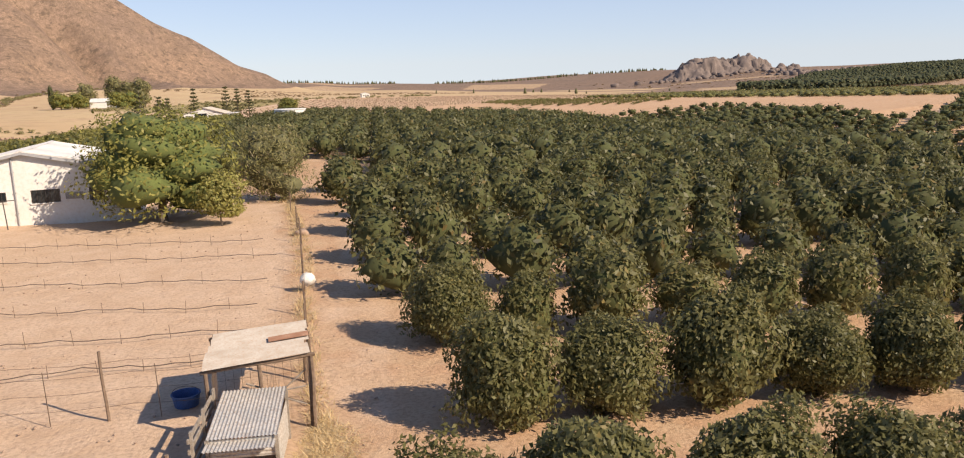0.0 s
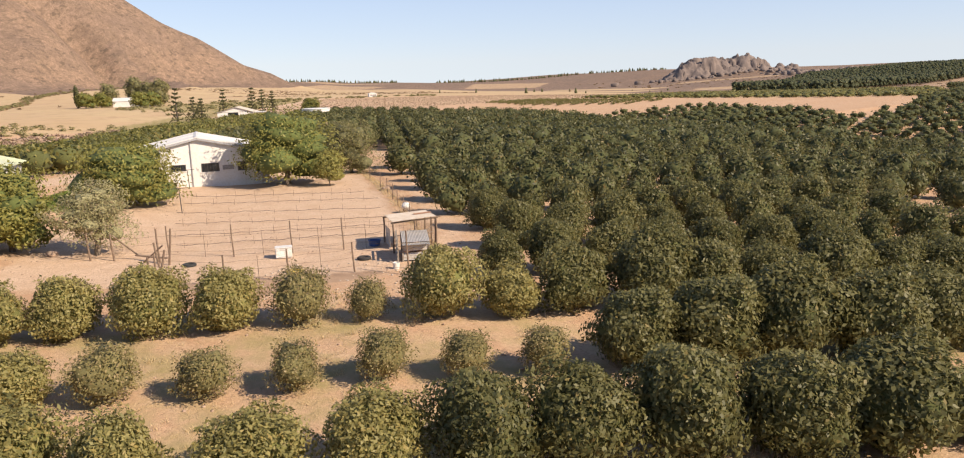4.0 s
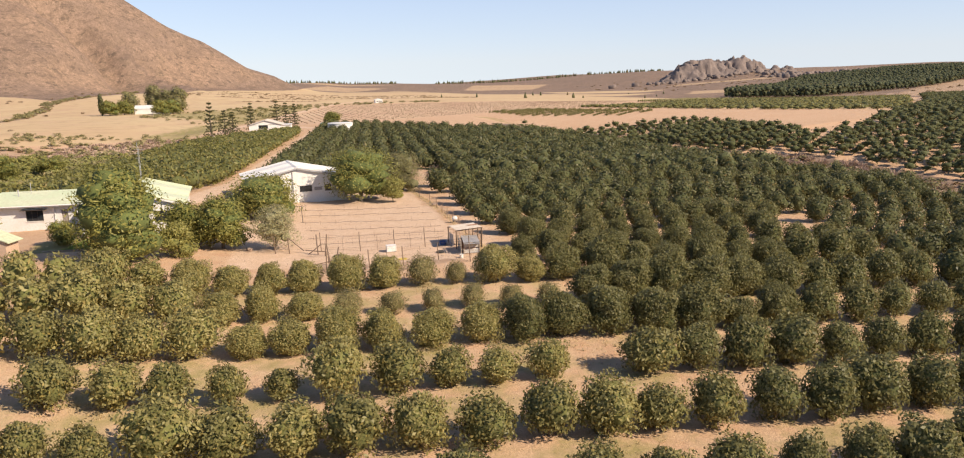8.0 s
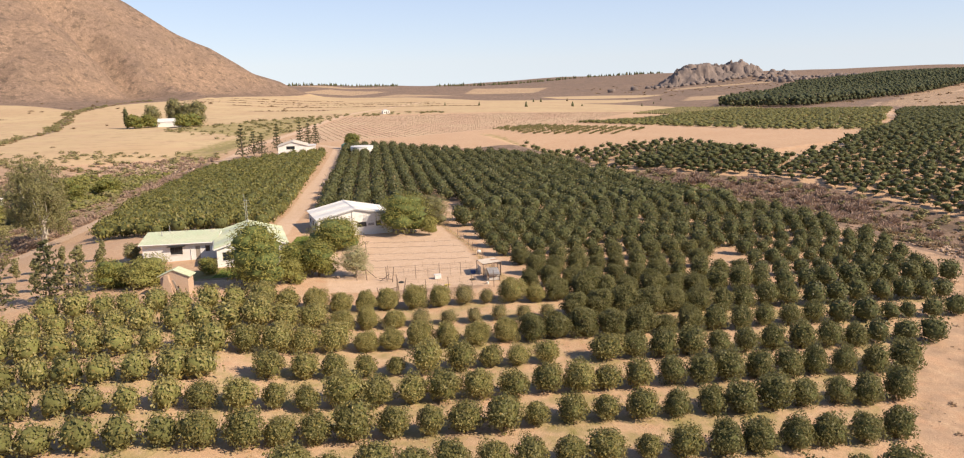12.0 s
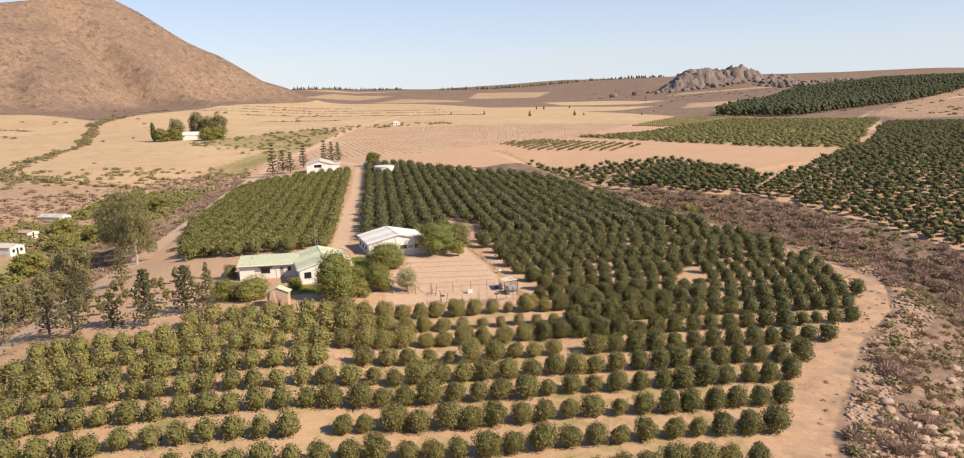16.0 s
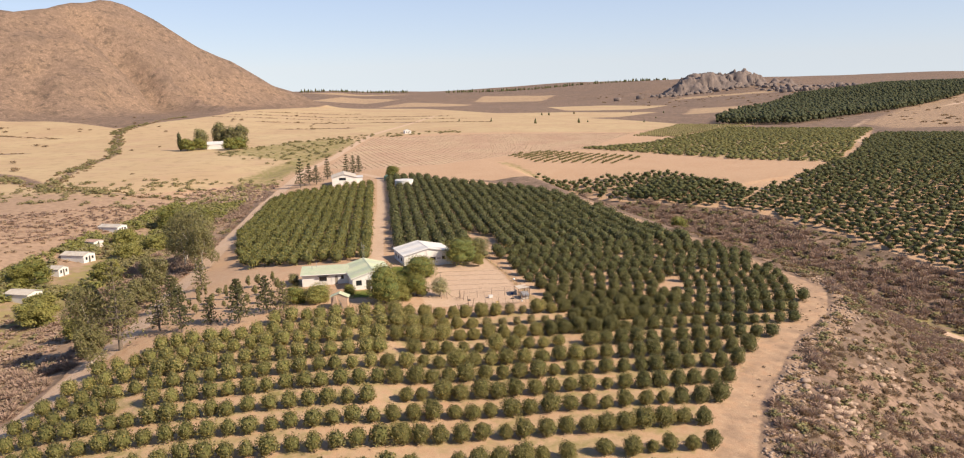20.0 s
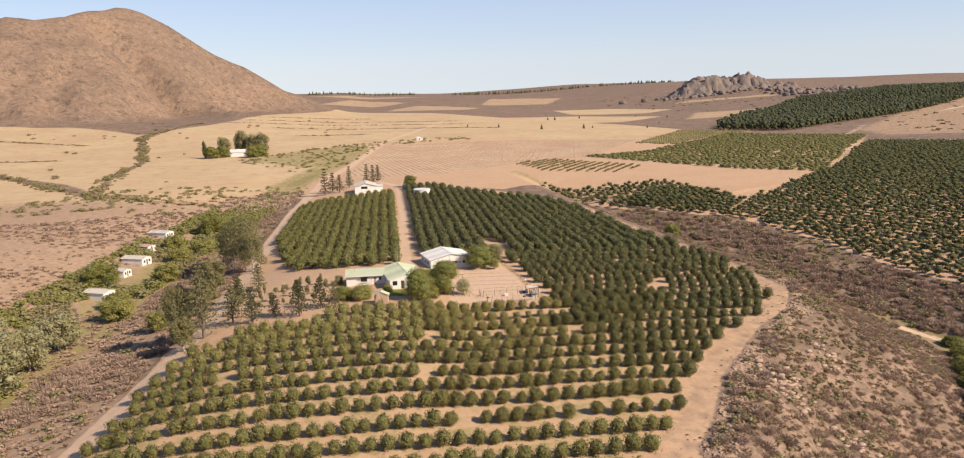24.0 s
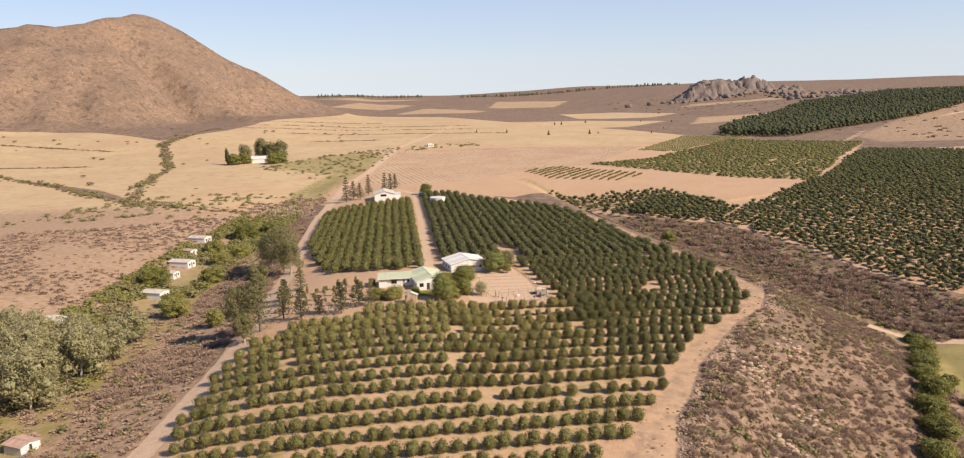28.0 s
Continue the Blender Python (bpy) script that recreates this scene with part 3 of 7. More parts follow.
def dome_crown(seed, rx, rz, leaves, leaf, knobs=26, core=0.78, slim=0.5, spread=0.7, level=2, foot=0.06):
    """One rounded crown with a skirt near the soil, knobbly with leafy shoots: points, triangles, quads."""
    rng = np.random.default_rng(seed)
    bv, bt = BALLS[level]
    knob = rng.normal(size=(knobs, 3))
    knob /= np.linalg.norm(knob, axis=1)[:, None]
    tall = rng.uniform(0.06, 0.44, knobs)
    soft = rng.uniform(0.22, 0.44, knobs)
    squeeze = np.array([rng.uniform(0.88, 1.12), rng.uniform(0.88, 1.12), 1.0])

    def reach(d):
        near_ = np.arccos(np.clip(d @ knob.T, -1, 1))
        return 0.74 + np.max(tall * np.exp(-(near_ / soft) ** 2), axis=1) - 0.05 * np.sin(d @ np.array([3.1, 2.3, 4.0]) + seed)

    def shape(d, r):
        p = d * r[:, None]
        belly = 1 + 0.13 * np.exp(-((p[:, 2] + 0.35) / 0.4) ** 2)
        up = np.sign(p[:, 2]) * np.abs(p[:, 2]) ** 0.92
        return np.stack([p[:, 0] * belly, p[:, 1] * belly, up], 1) * squeeze * (rx, rx, rz * 0.5)

    cv = shape(bv, reach(bv) * core * (1 + rng.normal(size=len(bv)) * 0.05))
    d = rng.normal(size=(leaves, 3))
    d[:, 2] += 0.15
    d /= np.linalg.norm(d, axis=1)[:, None]
    p = shape(d, reach(d) * rng.uniform(0.70, 1.10, leaves))
    out = d + rng.normal(size=d.shape) * spread + (0, 0, 0.25)
    out /= np.linalg.norm(out, axis=1)[:, None]
    side = np.cross(out, rng.normal(size=d.shape))
    side /= np.linalg.norm(side, axis=1)[:, None] + 1e-9
    tip = np.cross(side, out)
    s = leaf * rng.uniform(0.65, 1.4, leaves)[:, None]
    lv = np.stack([p - tip * s * 0.5, p - side * s * slim * 0.5 - out * s * 0.1, p + tip * s * 0.5, p + side * s * slim * 0.5 - out * s * 0.1], 1).reshape(-1, 3)
    v = np.concatenate([cv, lv])
    v[:, 2] -= np.percentile(v[:, 2], 1)
    grow = rx / np.percentile(np.hypot(v[:, 0], v[:, 1]), 93)
    v *= (grow, grow, rz / np.percentile(v[:, 2], 99))
    v[:, 2] = np.maximum(v[:, 2] + foot * rz, 0.04)
    return v, bt, np.arange(leaves * 4).reshape(-1, 4) + len(cv)


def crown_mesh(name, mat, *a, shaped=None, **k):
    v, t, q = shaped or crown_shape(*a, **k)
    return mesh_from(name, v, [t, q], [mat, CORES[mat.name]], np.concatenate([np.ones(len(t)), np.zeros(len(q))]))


def trunk_bm(seed, high, r, limbs=4, reach=0.9, lean=0.1):
    rng = random.Random(seed)
    bm = bmesh.new()
    top = Vector((rng.uniform(-lean, lean), rng.uniform(-lean, lean), high * 0.45))
    rod(bm, (0, 0, -0.15), top, r, r * 0.7, 8, r * 0.5, 3)
    for k in range(limbs):
        a = 2 * math.pi * k / limbs + rng.uniform(-0.5, 0.5)
        end = Vector((math.cos(a) * reach * rng.uniform(0.6, 1), math.sin(a) * reach * rng.uniform(0.6, 1), high * rng.uniform(0.75, 1.0)))
        rod(bm, top * rng.uniform(0.75, 1.0), end, r * 0.5, r * 0.15, 6, r, 3)
    return bm


def inside(x, y, poly):
    """Signed distance to a closed outline, positive inside."""
    x, y = np.asarray(x, float), np.asarray(y, float)
    d, ins = np.full(x.shape, 1e9), np.zeros(x.shape, bool)
    for (ax, ay), (bx, by) in zip(poly, poly[1:] + poly[:1]):
        dx, dy = bx - ax, by - ay
        t = np.clip(((x - ax) * dx + (y - ay) * dy) / (dx * dx + dy * dy + 1e-9), 0, 1)
        d = np.minimum(d, np.hypot(x - ax - t * dx, y - ay - t * dy))
        if ay != by:
            ins ^= ((ay > y) != (by > y)) & (x < dx * (y - ay) / (by - ay) + ax)
    return np.where(ins, d, -d)


# ---- plan: outlines of the blocks, fields and tracks ----
BLOCK_LOWER = [(-80, -9), (-76, -3), (-66, 1.5), (-55, 3.5), (-42, 8), (-20, 8.3), (3, 8.3), (53.5, 8.3), (46, -1), (39.6, -8), (31, -16), (24, -23), (17, -32), (12, -40), (9, -47), (4, -54), (-1, -61), (-7, -68), (-14, -75), (-20, -82), (-90, -82), (-86.5, -45), (-84, -30)]
BLOCK_RIGHT_NEAR = [(0.0, 8.5), (0.6, 14), (1.2, 18), (0.8, 24), (-0.8, 28), (-1.0, 45), (-3, 50), (-3.4, 60), (53, 60), (56.5, 46), (56, 20), (51, 8.5)]
BLOCK_RIGHT_FAR = [(0, 60), (-2.5, 88), (-8, 88), (-8, 66), (-29.8, 64), (-28.6, 238), (-13, 240), (8, 200), (35, 172), (43, 140), (47, 85), (54, 60)]
BLOCK_LEFT = [(-35.2, 52), (-34.6, 100), (-33.0, 222), (-77, 218), (-80, 150), (-76, 108), (-66, 62), (-50, 53)]
BLOCK_EAST = [(70, 190), (108, 214), (124, 168), (142, 178), (200, 226), (245, 280), (280, 330), (345, 410), (520, 430), (480, 260), (270, 20), (185, 25), (152, 49), (138, 73), (128, 107), (110, 149), (80, 172)]
BLOCK_EAST_LOW = [(42, 236), (108, 226), (124, 168), (100, 156), (70, 182), (50, 214)]
FIELD_PINK = [(-10, 250), (8, 300), (48, 322), (110, 262), (196, 224), (142, 180), (124, 170), (106, 228), (46, 240), (20, 215)]
FIELD_PLOUGH = [(-62, 330), (-36, 540), (40, 560), (200, 545), (108, 372), (48, 340), (2, 300), (-40, 290)]
FIELD_OLIVE = [(104, 372), (160, 398), (250, 520), (338, 650), (430, 540), (285, 345), (198, 228), (165, 258), (130, 320)]
FIELD_YOUNG = [(46, 340), (57, 298), (98, 272), (122, 298), (76, 362)]
FIELD_VINES = [(180, 492), (318, 740), (400, 705), (345, 655), (250, 530), (205, 465)]
PINES = [(372, 760), (362, 712), (430, 672), (545, 780), (1080, 1210), (1800, 1750), (1700, 1950), (1080, 1560), (845, 1415), (530, 1020)]
YARD_WEST = [(-30, 60), (-33, 46), (-58, 52), (-72, 60), (-78, 40), (-74, 6), (-60, 10), (-42, 11), (-24, 12), (2, 14), (0, 66), (-28, 66)]
STRAW_FAR = [(-160, 225), (-230, 330), (-330, 430), (-700, 700), (-900, 900), (-430, 880), (-300, 720), (-250, 830), (-240, 1180), (-120, 1500), (60, 1400), (300, 900), (330, 740), (200, 560), (30, 590), (-40, 560), (-70, 420), (-100, 290)]
STRAW_NEAR_WEST = [(-230, 172), (-178, 178), (-150, 222), (-190, 262), (-340, 440), (-700, 620), (-900, 300), (-500, 100)]
STRAW_HILL = [(330, 1330), (360, 1650), (520, 1720), (600, 1500), (480, 1350)]
STRAW_MID = [(60, 1000), (240, 950), (330, 1000), (460, 1180), (330, 1250), (120, 1150)]
TRACK_WEST = [(-106, -200), (-94, -70), (-91, -50), (-87.6, -30), (-84.6, -12), (-82.4, 2), (-80, 22), (-81, 80), (-82, 140), (-82, 200), (-79, 245), (-74, 318), (-60, 390), (-36, 590), (-4, 740), (55, 1050)]
TRACK_BLOCK = [(-32.6, 46), (-32.2, 90), (-31.0, 150), (-30.8, 250), (-50, 300)]
TRACK_EAST = [(-28, -120), (-12, -84), (-4, -72), (3.3, -59.5), (10, -51), (18.5, -36), (26.5, -25.5), (36, -13.5), (48, -1.5), (57.5, 12), (57.5, 24), (56, 50), (50, 95), (44, 150)]
TRACK_PINK = [(142, 178), (200, 222), (260, 290), (290, 350), (345, 430), (420, 560), (560, 740), (1100, 1180)]
TRACK_PADDOCK = [(-0.5, 5), (-0.8, 30), (-2, 60), (-5, 88), (-30, 90)]


def track(x, y, line, wide, soft=1.0):
    d, _ = along(x, y, [(a, b, 0) for a, b in line])
    return smooth(wide * 0.5 + soft, wide * 0.5 - soft, d)


def field(x, y, poly, soft=4.0):
    return smooth(-soft, soft, inside(x, y, poly))


def cover(x, y):
    """Straw, scrub, road; green, stony, ploughed: how much of each lies at a place."""
    far = np.hypot(x, y - 60)
    soft = np.clip(far * 0.02, 1.2, 14)
    def f(poly):
        return smooth(-soft, soft, inside(x, y, poly))
    farm = np.maximum.reduce([f(p) for p in (BLOCK_LOWER, BLOCK_RIGHT_NEAR, BLOCK_RIGHT_FAR, BLOCK_LEFT, YARD_WEST, BLOCK_EAST, BLOCK_EAST_LOW)])
    straw = np.maximum.reduce([f(p) for p in (STRAW_FAR, STRAW_NEAR_WEST, STRAW_HILL, STRAW_MID)])
    for far_field in ([(-40, 1900), (160, 1850), (260, 2150), (60, 2300)], [(-260, 2300), (-60, 2200), (60, 2500), (-150, 2700)], [(260, 2300), (480, 2250), (620, 2600), (350, 2700)],
                      [(420, 1000), (620, 1130), (760, 1300), (560, 1300)], [(700, 1800), (1000, 1780), (1100, 1900), (800, 1960)], [(-500, 2900), (-100, 2850), (200, 3100), (-300, 3250)]):
        straw = np.maximum(straw, 0.54 * f(far_field))
    straw = np.maximum(straw, 0.55 * f(FIELD_OLIVE))
    straw = np.maximum(straw, 0.50 * f(BLOCK_LOWER))
    straw = np.maximum(straw, 0.50 * f([(430, 520), (480, 650), (780, 1000), (1080, 1230), (1200, 1200), (700, 640), (520, 500)]))
    pink = np.maximum(f(FIELD_PINK), f(FIELD_YOUNG))
    plough = np.maximum(f(FIELD_PLOUGH), f(FIELD_VINES))
    farm = np.maximum(farm, f([(-86, -4), (-86, -84), (-7, -84), (2, -73), (7, -59.5), (13, -51), (21, -36), (30, -25), (40, -12.5), (52, -2), (60, 12), (59, 30), (54, 80), (46, 150), (30, 190), (-12, 260), (-60, 300), (-84, 220)]))
    scrub = np.clip(1 - farm - straw - pink - plough, 0, 1)
    scrub = np.maximum(scrub, smooth(8, 25, height(x, y) - 22) * (y > 700) * (x < 100))
    scrub = scrub * (1 - 0.8 * f([(-78, 225), (-90, 290), (-70, 420), (-40, 560), (30, 600), (200, 570), (330, 660), (440, 560), (300, 350), (200, 215), (120, 160), (40, 225), (-20, 255), (-60, 300)]))
    west = smooth(-80, -92, x) * smooth(330, 200, y)
    scrub = scrub * (1 - 0.28 * west)
    scrub = scrub * (1 - 0.5 * f([(-250, 175), (-90, 215), (-80, 300), (-110, 300), (-200, 275)]))
    banks = [[(-240, 905, 0), (-60, 960, 0), (90, 940, 0)], [(-235, 1000, 0), (-40, 1060, 0), (80, 1050, 0)], [(-230, 1110, 0), (-60, 1190, 0)], [(-170, 820, 0), (-30, 850, 0), (110, 820, 0)], [(-130, 700, 0), (-60, 720, 0)], [(-520, 760, 0), (-330, 640, 0)], [(-400, 520, 0), (-300, 500, 0)]]
    for bank in banks:
        scrub = np.maximum(scrub, 0.66 * smooth(9, 3, along(x, y, bank)[0] + 4 * fbm(x, y, 60, 2, 6)))
    dw, _ = along(x, y, STREAM_WEST)
    de, _ = along(x, y, STREAM_EAST)
    gulch, _ = along(x, y, [(-110, 235, 0), (-150, 240, 0), (-190, 258, 0), (-212, 356, 0), (-222, 458, 0), (-290, 690, 0), (-270, 870, 0)])
    gulch2, _ = along(x, y, [(-190, 256, 0), (-268, 360, 0), (-342, 440, 0), (-520, 600, 0)])
    scrub = np.maximum(scrub, 0.62 * smooth(1.0, 0.3, np.minimum(gulch, gulch2) / np.clip(far * 0.016, 4, 9)))
    green = np.maximum(0.56 * smooth(26, 6, dw) * smooth(-260, -120, y), 0.50 * smooth(11, 3, de) * smooth(-60, 20, y))
    green = np.maximum(green, 0.55 * f([(-150, 440), (-110, 520), (-60, 560), (-42, 500), (-62, 400), (-95, 380)]))
    green = np.maximum(green, 1.0 * f([(-28.6, 31), (-28.6, 47), (-22.5, 47), (-25, 36)]))
    green = np.maximum(green, 0.9 * f([(-40.5, 18), (-40.5, 25), (-34, 25), (-34, 18)]))
    road = np.maximum.reduce([track(x, y, TRACK_WEST, 5.4, 0.6 + soft * 0.25), track(x, y, TRACK_BLOCK, 3.4), 0.40 * track(x, y, TRACK_EAST, 3.4, 1.8), track(x, y, TRACK_PINK, 5, 0.8 + soft * 0.3), 0.55 * track(x, y, TRACK_PADDOCK, 3, 1.2)])
    stony = 0.66 * track(x, y, [(63, 30), (61, 8), (53, -5), (35, -23), (25, -36), (16, -51), (9, -64), (2, -86)], 6, 3)
    road = np.maximum(road, 0.9 * track(x, y, [(92, 84), (98, 46), (107, 39), (117, 22), (140, 10), (200, -20)], 3.6, 1.2))
    green = np.maximum(green, 0.75 * f([(118, 18), (170, 10), (170, -60), (100, -40), (104, 0)]))
    stony = np.maximum(stony, 0.66 * west)
    stony = np.maximum(stony, 0.37 * f([(61, 24), (61, 13), (42, -12), (23, -35), (8, -60), (-4, -90), (70, -100), (90, -40), (104, 0), (108, 40), (80, 105)]))
    road = np.maximum(road, 0.72 * f([(-23, 12.5), (-2.5, 12.5), (-3, 28), (-6.5, 58), (-18, 58), (-27, 44)]))
    stony = np.maximum(stony, 0.50 * track(x, y, TRACK_EAST, 9, 3))
    green = np.maximum(green, 0.44 * f(BLOCK_LOWER))
    stony = np.maximum(stony, 0.60 * smooth(-0.6, 0.6, inside(x, y, [(-17, 10.5), (-9, 9.6), (-3.6, 12), (-3.7, 15.5), (-5.5, 17.4), (-16.5, 17.3)])))
    stony = np.maximum(stony, 0.75 * f([(-128, 215), (-122, 265), (-95, 262), (-86, 225), (-100, 205)]))
    return straw, scrub, road, green, stony, plough


# ---- the land, one sheet to the horizon ----
def stretch(lo, hi, step, far_lo, far_hi, grow):
    mid = list(np.arange(lo, hi + step, step))
    up, d = [mid[-1]], step
    while up[-1] < far_hi:
        d *= grow
        up.append(up[-1] + d)
    down, d = [mid[0]], step
    while down[-1] > far_lo:
        d *= grow
        down.append(down[-1] - d)
    return np.array(down[:0:-1] + mid + up[1:])


gx = stretch(-150, 130, 1.5, -2800, 4600, 1.028)
gy = stretch(-110, 260, 1.5, -420, 5400, 1.021)
X, Y = np.meshgrid(gx, gy)
Z = height(X, Y) + 0.05 * fbm(X, Y, 3.0, 2, 3)
nx, ny = len(gx), len(gy)
idx = np.arange(nx * ny).reshape(ny, nx)
quads = np.stack([idx[:-1, :-1], idx[:-1, 1:], idx[1:, 1:], idx[1:, :-1]], -1).reshape(-1, 4)
land = mesh_from("ground", np.stack([X, Y, Z], -1).reshape(-1, 3), [quads], [GROUND], smooth_shade=True)
c = [np.clip(a, 0, 1).ravel() for a in cover(X, Y)]
for name, tri in (("cover_a", c[:3]), ("cover_b", c[3:])):
    layer = land.attributes.new(name, "FLOAT_COLOR", "POINT")
    layer.data.foreach_set("color", np.stack([*tri, np.ones(nx * ny)], 1).astype(np.float32).ravel())
tagged(new("ground", land), "sandy pink soil with straw fields, dirt tracks and scrubby slopes", "ground", kind="structure")


# ---- orchard trees ----
def scatter(poly, dx, dy, jitter, gap, seed, ox=0.0, oy=0.0, bend=None, turn=0.0, anchor=None):
    rng = np.random.default_rng(seed)
    px, py = [p[0] for p in poly], [p[1] for p in poly]
    c, s = math.cos(turn), math.sin(turn)
    cx, cy = (min(px) + max(px)) / 2, (min(py) + max(py)) / 2
    if anchor:
        cx, cy = anchor
    half = math.hypot(max(px) - min(px), max(py) - min(py)) + 12
    a, b = np.meshgrid(np.arange(-int(half / dx), int(half / dx) + 1) * dx + ox, np.arange(-int(half / dy), int(half / dy) + 1) * dy + oy)
    x, y = cx + a * c - b * s, cy + a * s + b * c
    if bend:
        y = y + bend(x)
    x, y = x + rng.normal(size=x.shape) * jitter, y + rng.normal(size=y.shape) * jitter
    keep = (inside(x, y, poly) > 0.3) & (rng.random(x.shape) > gap)
    return np.stack([x[keep], y[keep]], 1)


def orchard_tree(mat, seed, leaves, leaf, label, knobs):
    tree = thing("orchard_tree", (0, 0, 0), label, "fruit tree", "orchard trees")
    part("trunk", trunk_bm(seed, 2.0, 0.09, 5, 0.8), BARK, tree)
    crown = new("crown", crown_mesh("crown", mat, shaped=dome_crown(seed, 1.32, 2.38, leaves, leaf, knobs)))
    crown.parent = tree
    return tree


FINE = {"dark": [orchard_tree(LEAF_DARK_LIFTED, s, 7600, 0.125, "dense dark green fruit tree with a skirt near the soil", 24) for s in (11, 12, 13)],
        "near": [orchard_tree(LEAF_NEAR, s, 7600, 0.125, "olive green fruit tree with sunlit, slightly yellowed leaves", 24) for s in (14, 15, 16)]}
MIDDLE = {"dark": [orchard_tree(LEAF_DARK_LIFTED, s, 2300, 0.17, "dense dark green fruit tree in an orchard row", 20) for s in (21, 22, 23)],
          "near": [orchard_tree(LEAF_NEAR, s, 2300, 0.17, "olive green fruit tree in an orchard row", 20) for s in (24, 25, 26)],
          "mid": [orchard_tree(LEAF_OLIVE, s, 2300, 0.17, "mid green fruit tree in an orchard row", 20) for s in (27, 28, 29)]}
THICK = [dome_crown(s, 1.36, 2.42, 560, 0.25, 17) for s in (35, 36, 37, 38, 39, 40)]
COARSE = [dome_crown(s, 1.52, 2.6, 130, 0.44, 12, 0.84, level=1) for s in (31, 32, 33, 34)]
FAR_TREE = [crown_shape(s, 1.8, 2.9, 44, 0.64, 1, 2, core=0.78) for s in (41, 42, 43)]
PALE = [orchard_tree(LEAF_PALE, s, 3000, 0.11, "sparse yellowed fruit tree in an orchard row", 20) for s in (17, 18)]
placed, placed_at = set(), []


def put_tree(templates, x, y, size, rng):
    ob = templates[int(rng.integers(len(templates)))]
    m = pose(x, y, ground_z(x, y) - 0.05, 0, 0, rng.uniform(0, 360)) @ Matrix.Diagonal((size * rng.uniform(0.92, 1.06), size * rng.uniform(0.92, 1.06), size * rng.uniform(0.9, 1.08), 1))
    if ob.name in placed:
        copy_thing(ob, m)
    else:
        placed.add(ob.name)
        ob.matrix_basis = m


def is_dark(x, y):
    return x > -3 + (10 - y) * 0.22 + 3 * math.sin(y * 0.3)


rng = np.random.default_rng(7)
ROW_Y = (5.5, -0.2, -5.9, -11.9, -17.7, -23.2, -29.0, -34.9, -41.0, -47.6, -53.7, -59.7, -65.7, -71.6, -77.5)
ROW_FROM = (-10.4, -10.2, -10.6, -10.3, -9.4)
lower = []
for k, row in enumerate(ROW_Y):
    first = ROW_FROM[k] if k < 5 else -10 + 1.2 * math.sin(k * 2.1)
    x = first + np.arange(-28, 25) * 2.68 + rng.normal(size=53) * 0.14
    y = row + rng.normal(size=53) * 0.16 + 0.4 * smooth(-40, -80, x)
    ok = (inside(x, y, BLOCK_LOWER) > -1.0) & (rng.random(53) > 0.012) & (np.hypot(x + 0.2, y + 11.9) > 1.6)
    lower += list(zip(x[ok], y[ok]))
near = []
for row, first in ((11.2, 0.7), (17.0, 2.8), (22.9, 1.8), (28.5, 0.2), (34.1, -0.1), (39.6, -0.2), (45.3, -0.4), (51.0, -1.9), (56.8, -2.2)):
    x = first + np.arange(25) * 2.66 + rng.normal(size=25) * 0.12
    y = row + rng.normal(size=25) * 0.18
    ok = (inside(x, y, BLOCK_RIGHT_NEAR) > 0.2) & (rng.random(25) > 0.015) & (np.hypot(x - 28.5, y - 17) > 1.6)
    near += list(zip(x[ok], y[ok]))
rows_of = {"near": Heap(), "mid": Heap(), "dark": Heap()}
for x, y in [*lower, *near]:
    d = math.hypot(x * 0.8 + 2, y - 6)
    dark = is_dark(x, y)
    kind = "dark" if dark else "near" if y > -14 + rng.normal() * 6 else "mid"
    pale_gap = -16 < x < 1 and -4 < y < 8
    size = rng.uniform(0.86, 1.10) * (rng.uniform(0.84, 1.02) if pale_gap else 1.0) * (1.12 if y > 31 else 1.0)
    if 8 < y < 25:
        size *= 0.88 if y < 14 else 0.94
    if 3 < y < 8 and x > -7 or x < -24 and y > -12:
        size *= 1.10
    if rng.random() < 0.03:
        size *= rng.uniform(0.65, 0.85)
    if pale_gap and rng.random() < 0.4:
        put_tree(PALE, x, y, size, rng)
        placed_at.append((x, y))
    elif -18 < y < 25 and d < 17.5:
        put_tree(FINE["dark" if dark else "near"], x, y, size, rng)
        placed_at.append((x, y))
    elif -50 < y < 24 and -31 < x < 29 and len(placed_at) < 300:
        put_tree(MIDDLE[kind], x, y, size, rng)
        placed_at.append((x, y))
    else:
        rows_of[kind].add(THICK[int(rng.integers(6))], (x, y, ground_z(x, y) - 0.05), size * 0.99, rng.uniform(0, 6.28), rng.uniform(0.94, 1.08))
rows_of["near"].make("orchard_tree_rows", LEAF_NEAR, "rows of olive green fruit trees on pale soil", "fruit trees")
rows_of["mid"].make("orchard_tree_rows", LEAF_OLIVE, "rows of mid green fruit trees on pale soil", "fruit trees")
rows_of["dark"].make("orchard_tree_rows", LEAF_DARK, "dense rows of dark green fruit trees", "fruit trees")
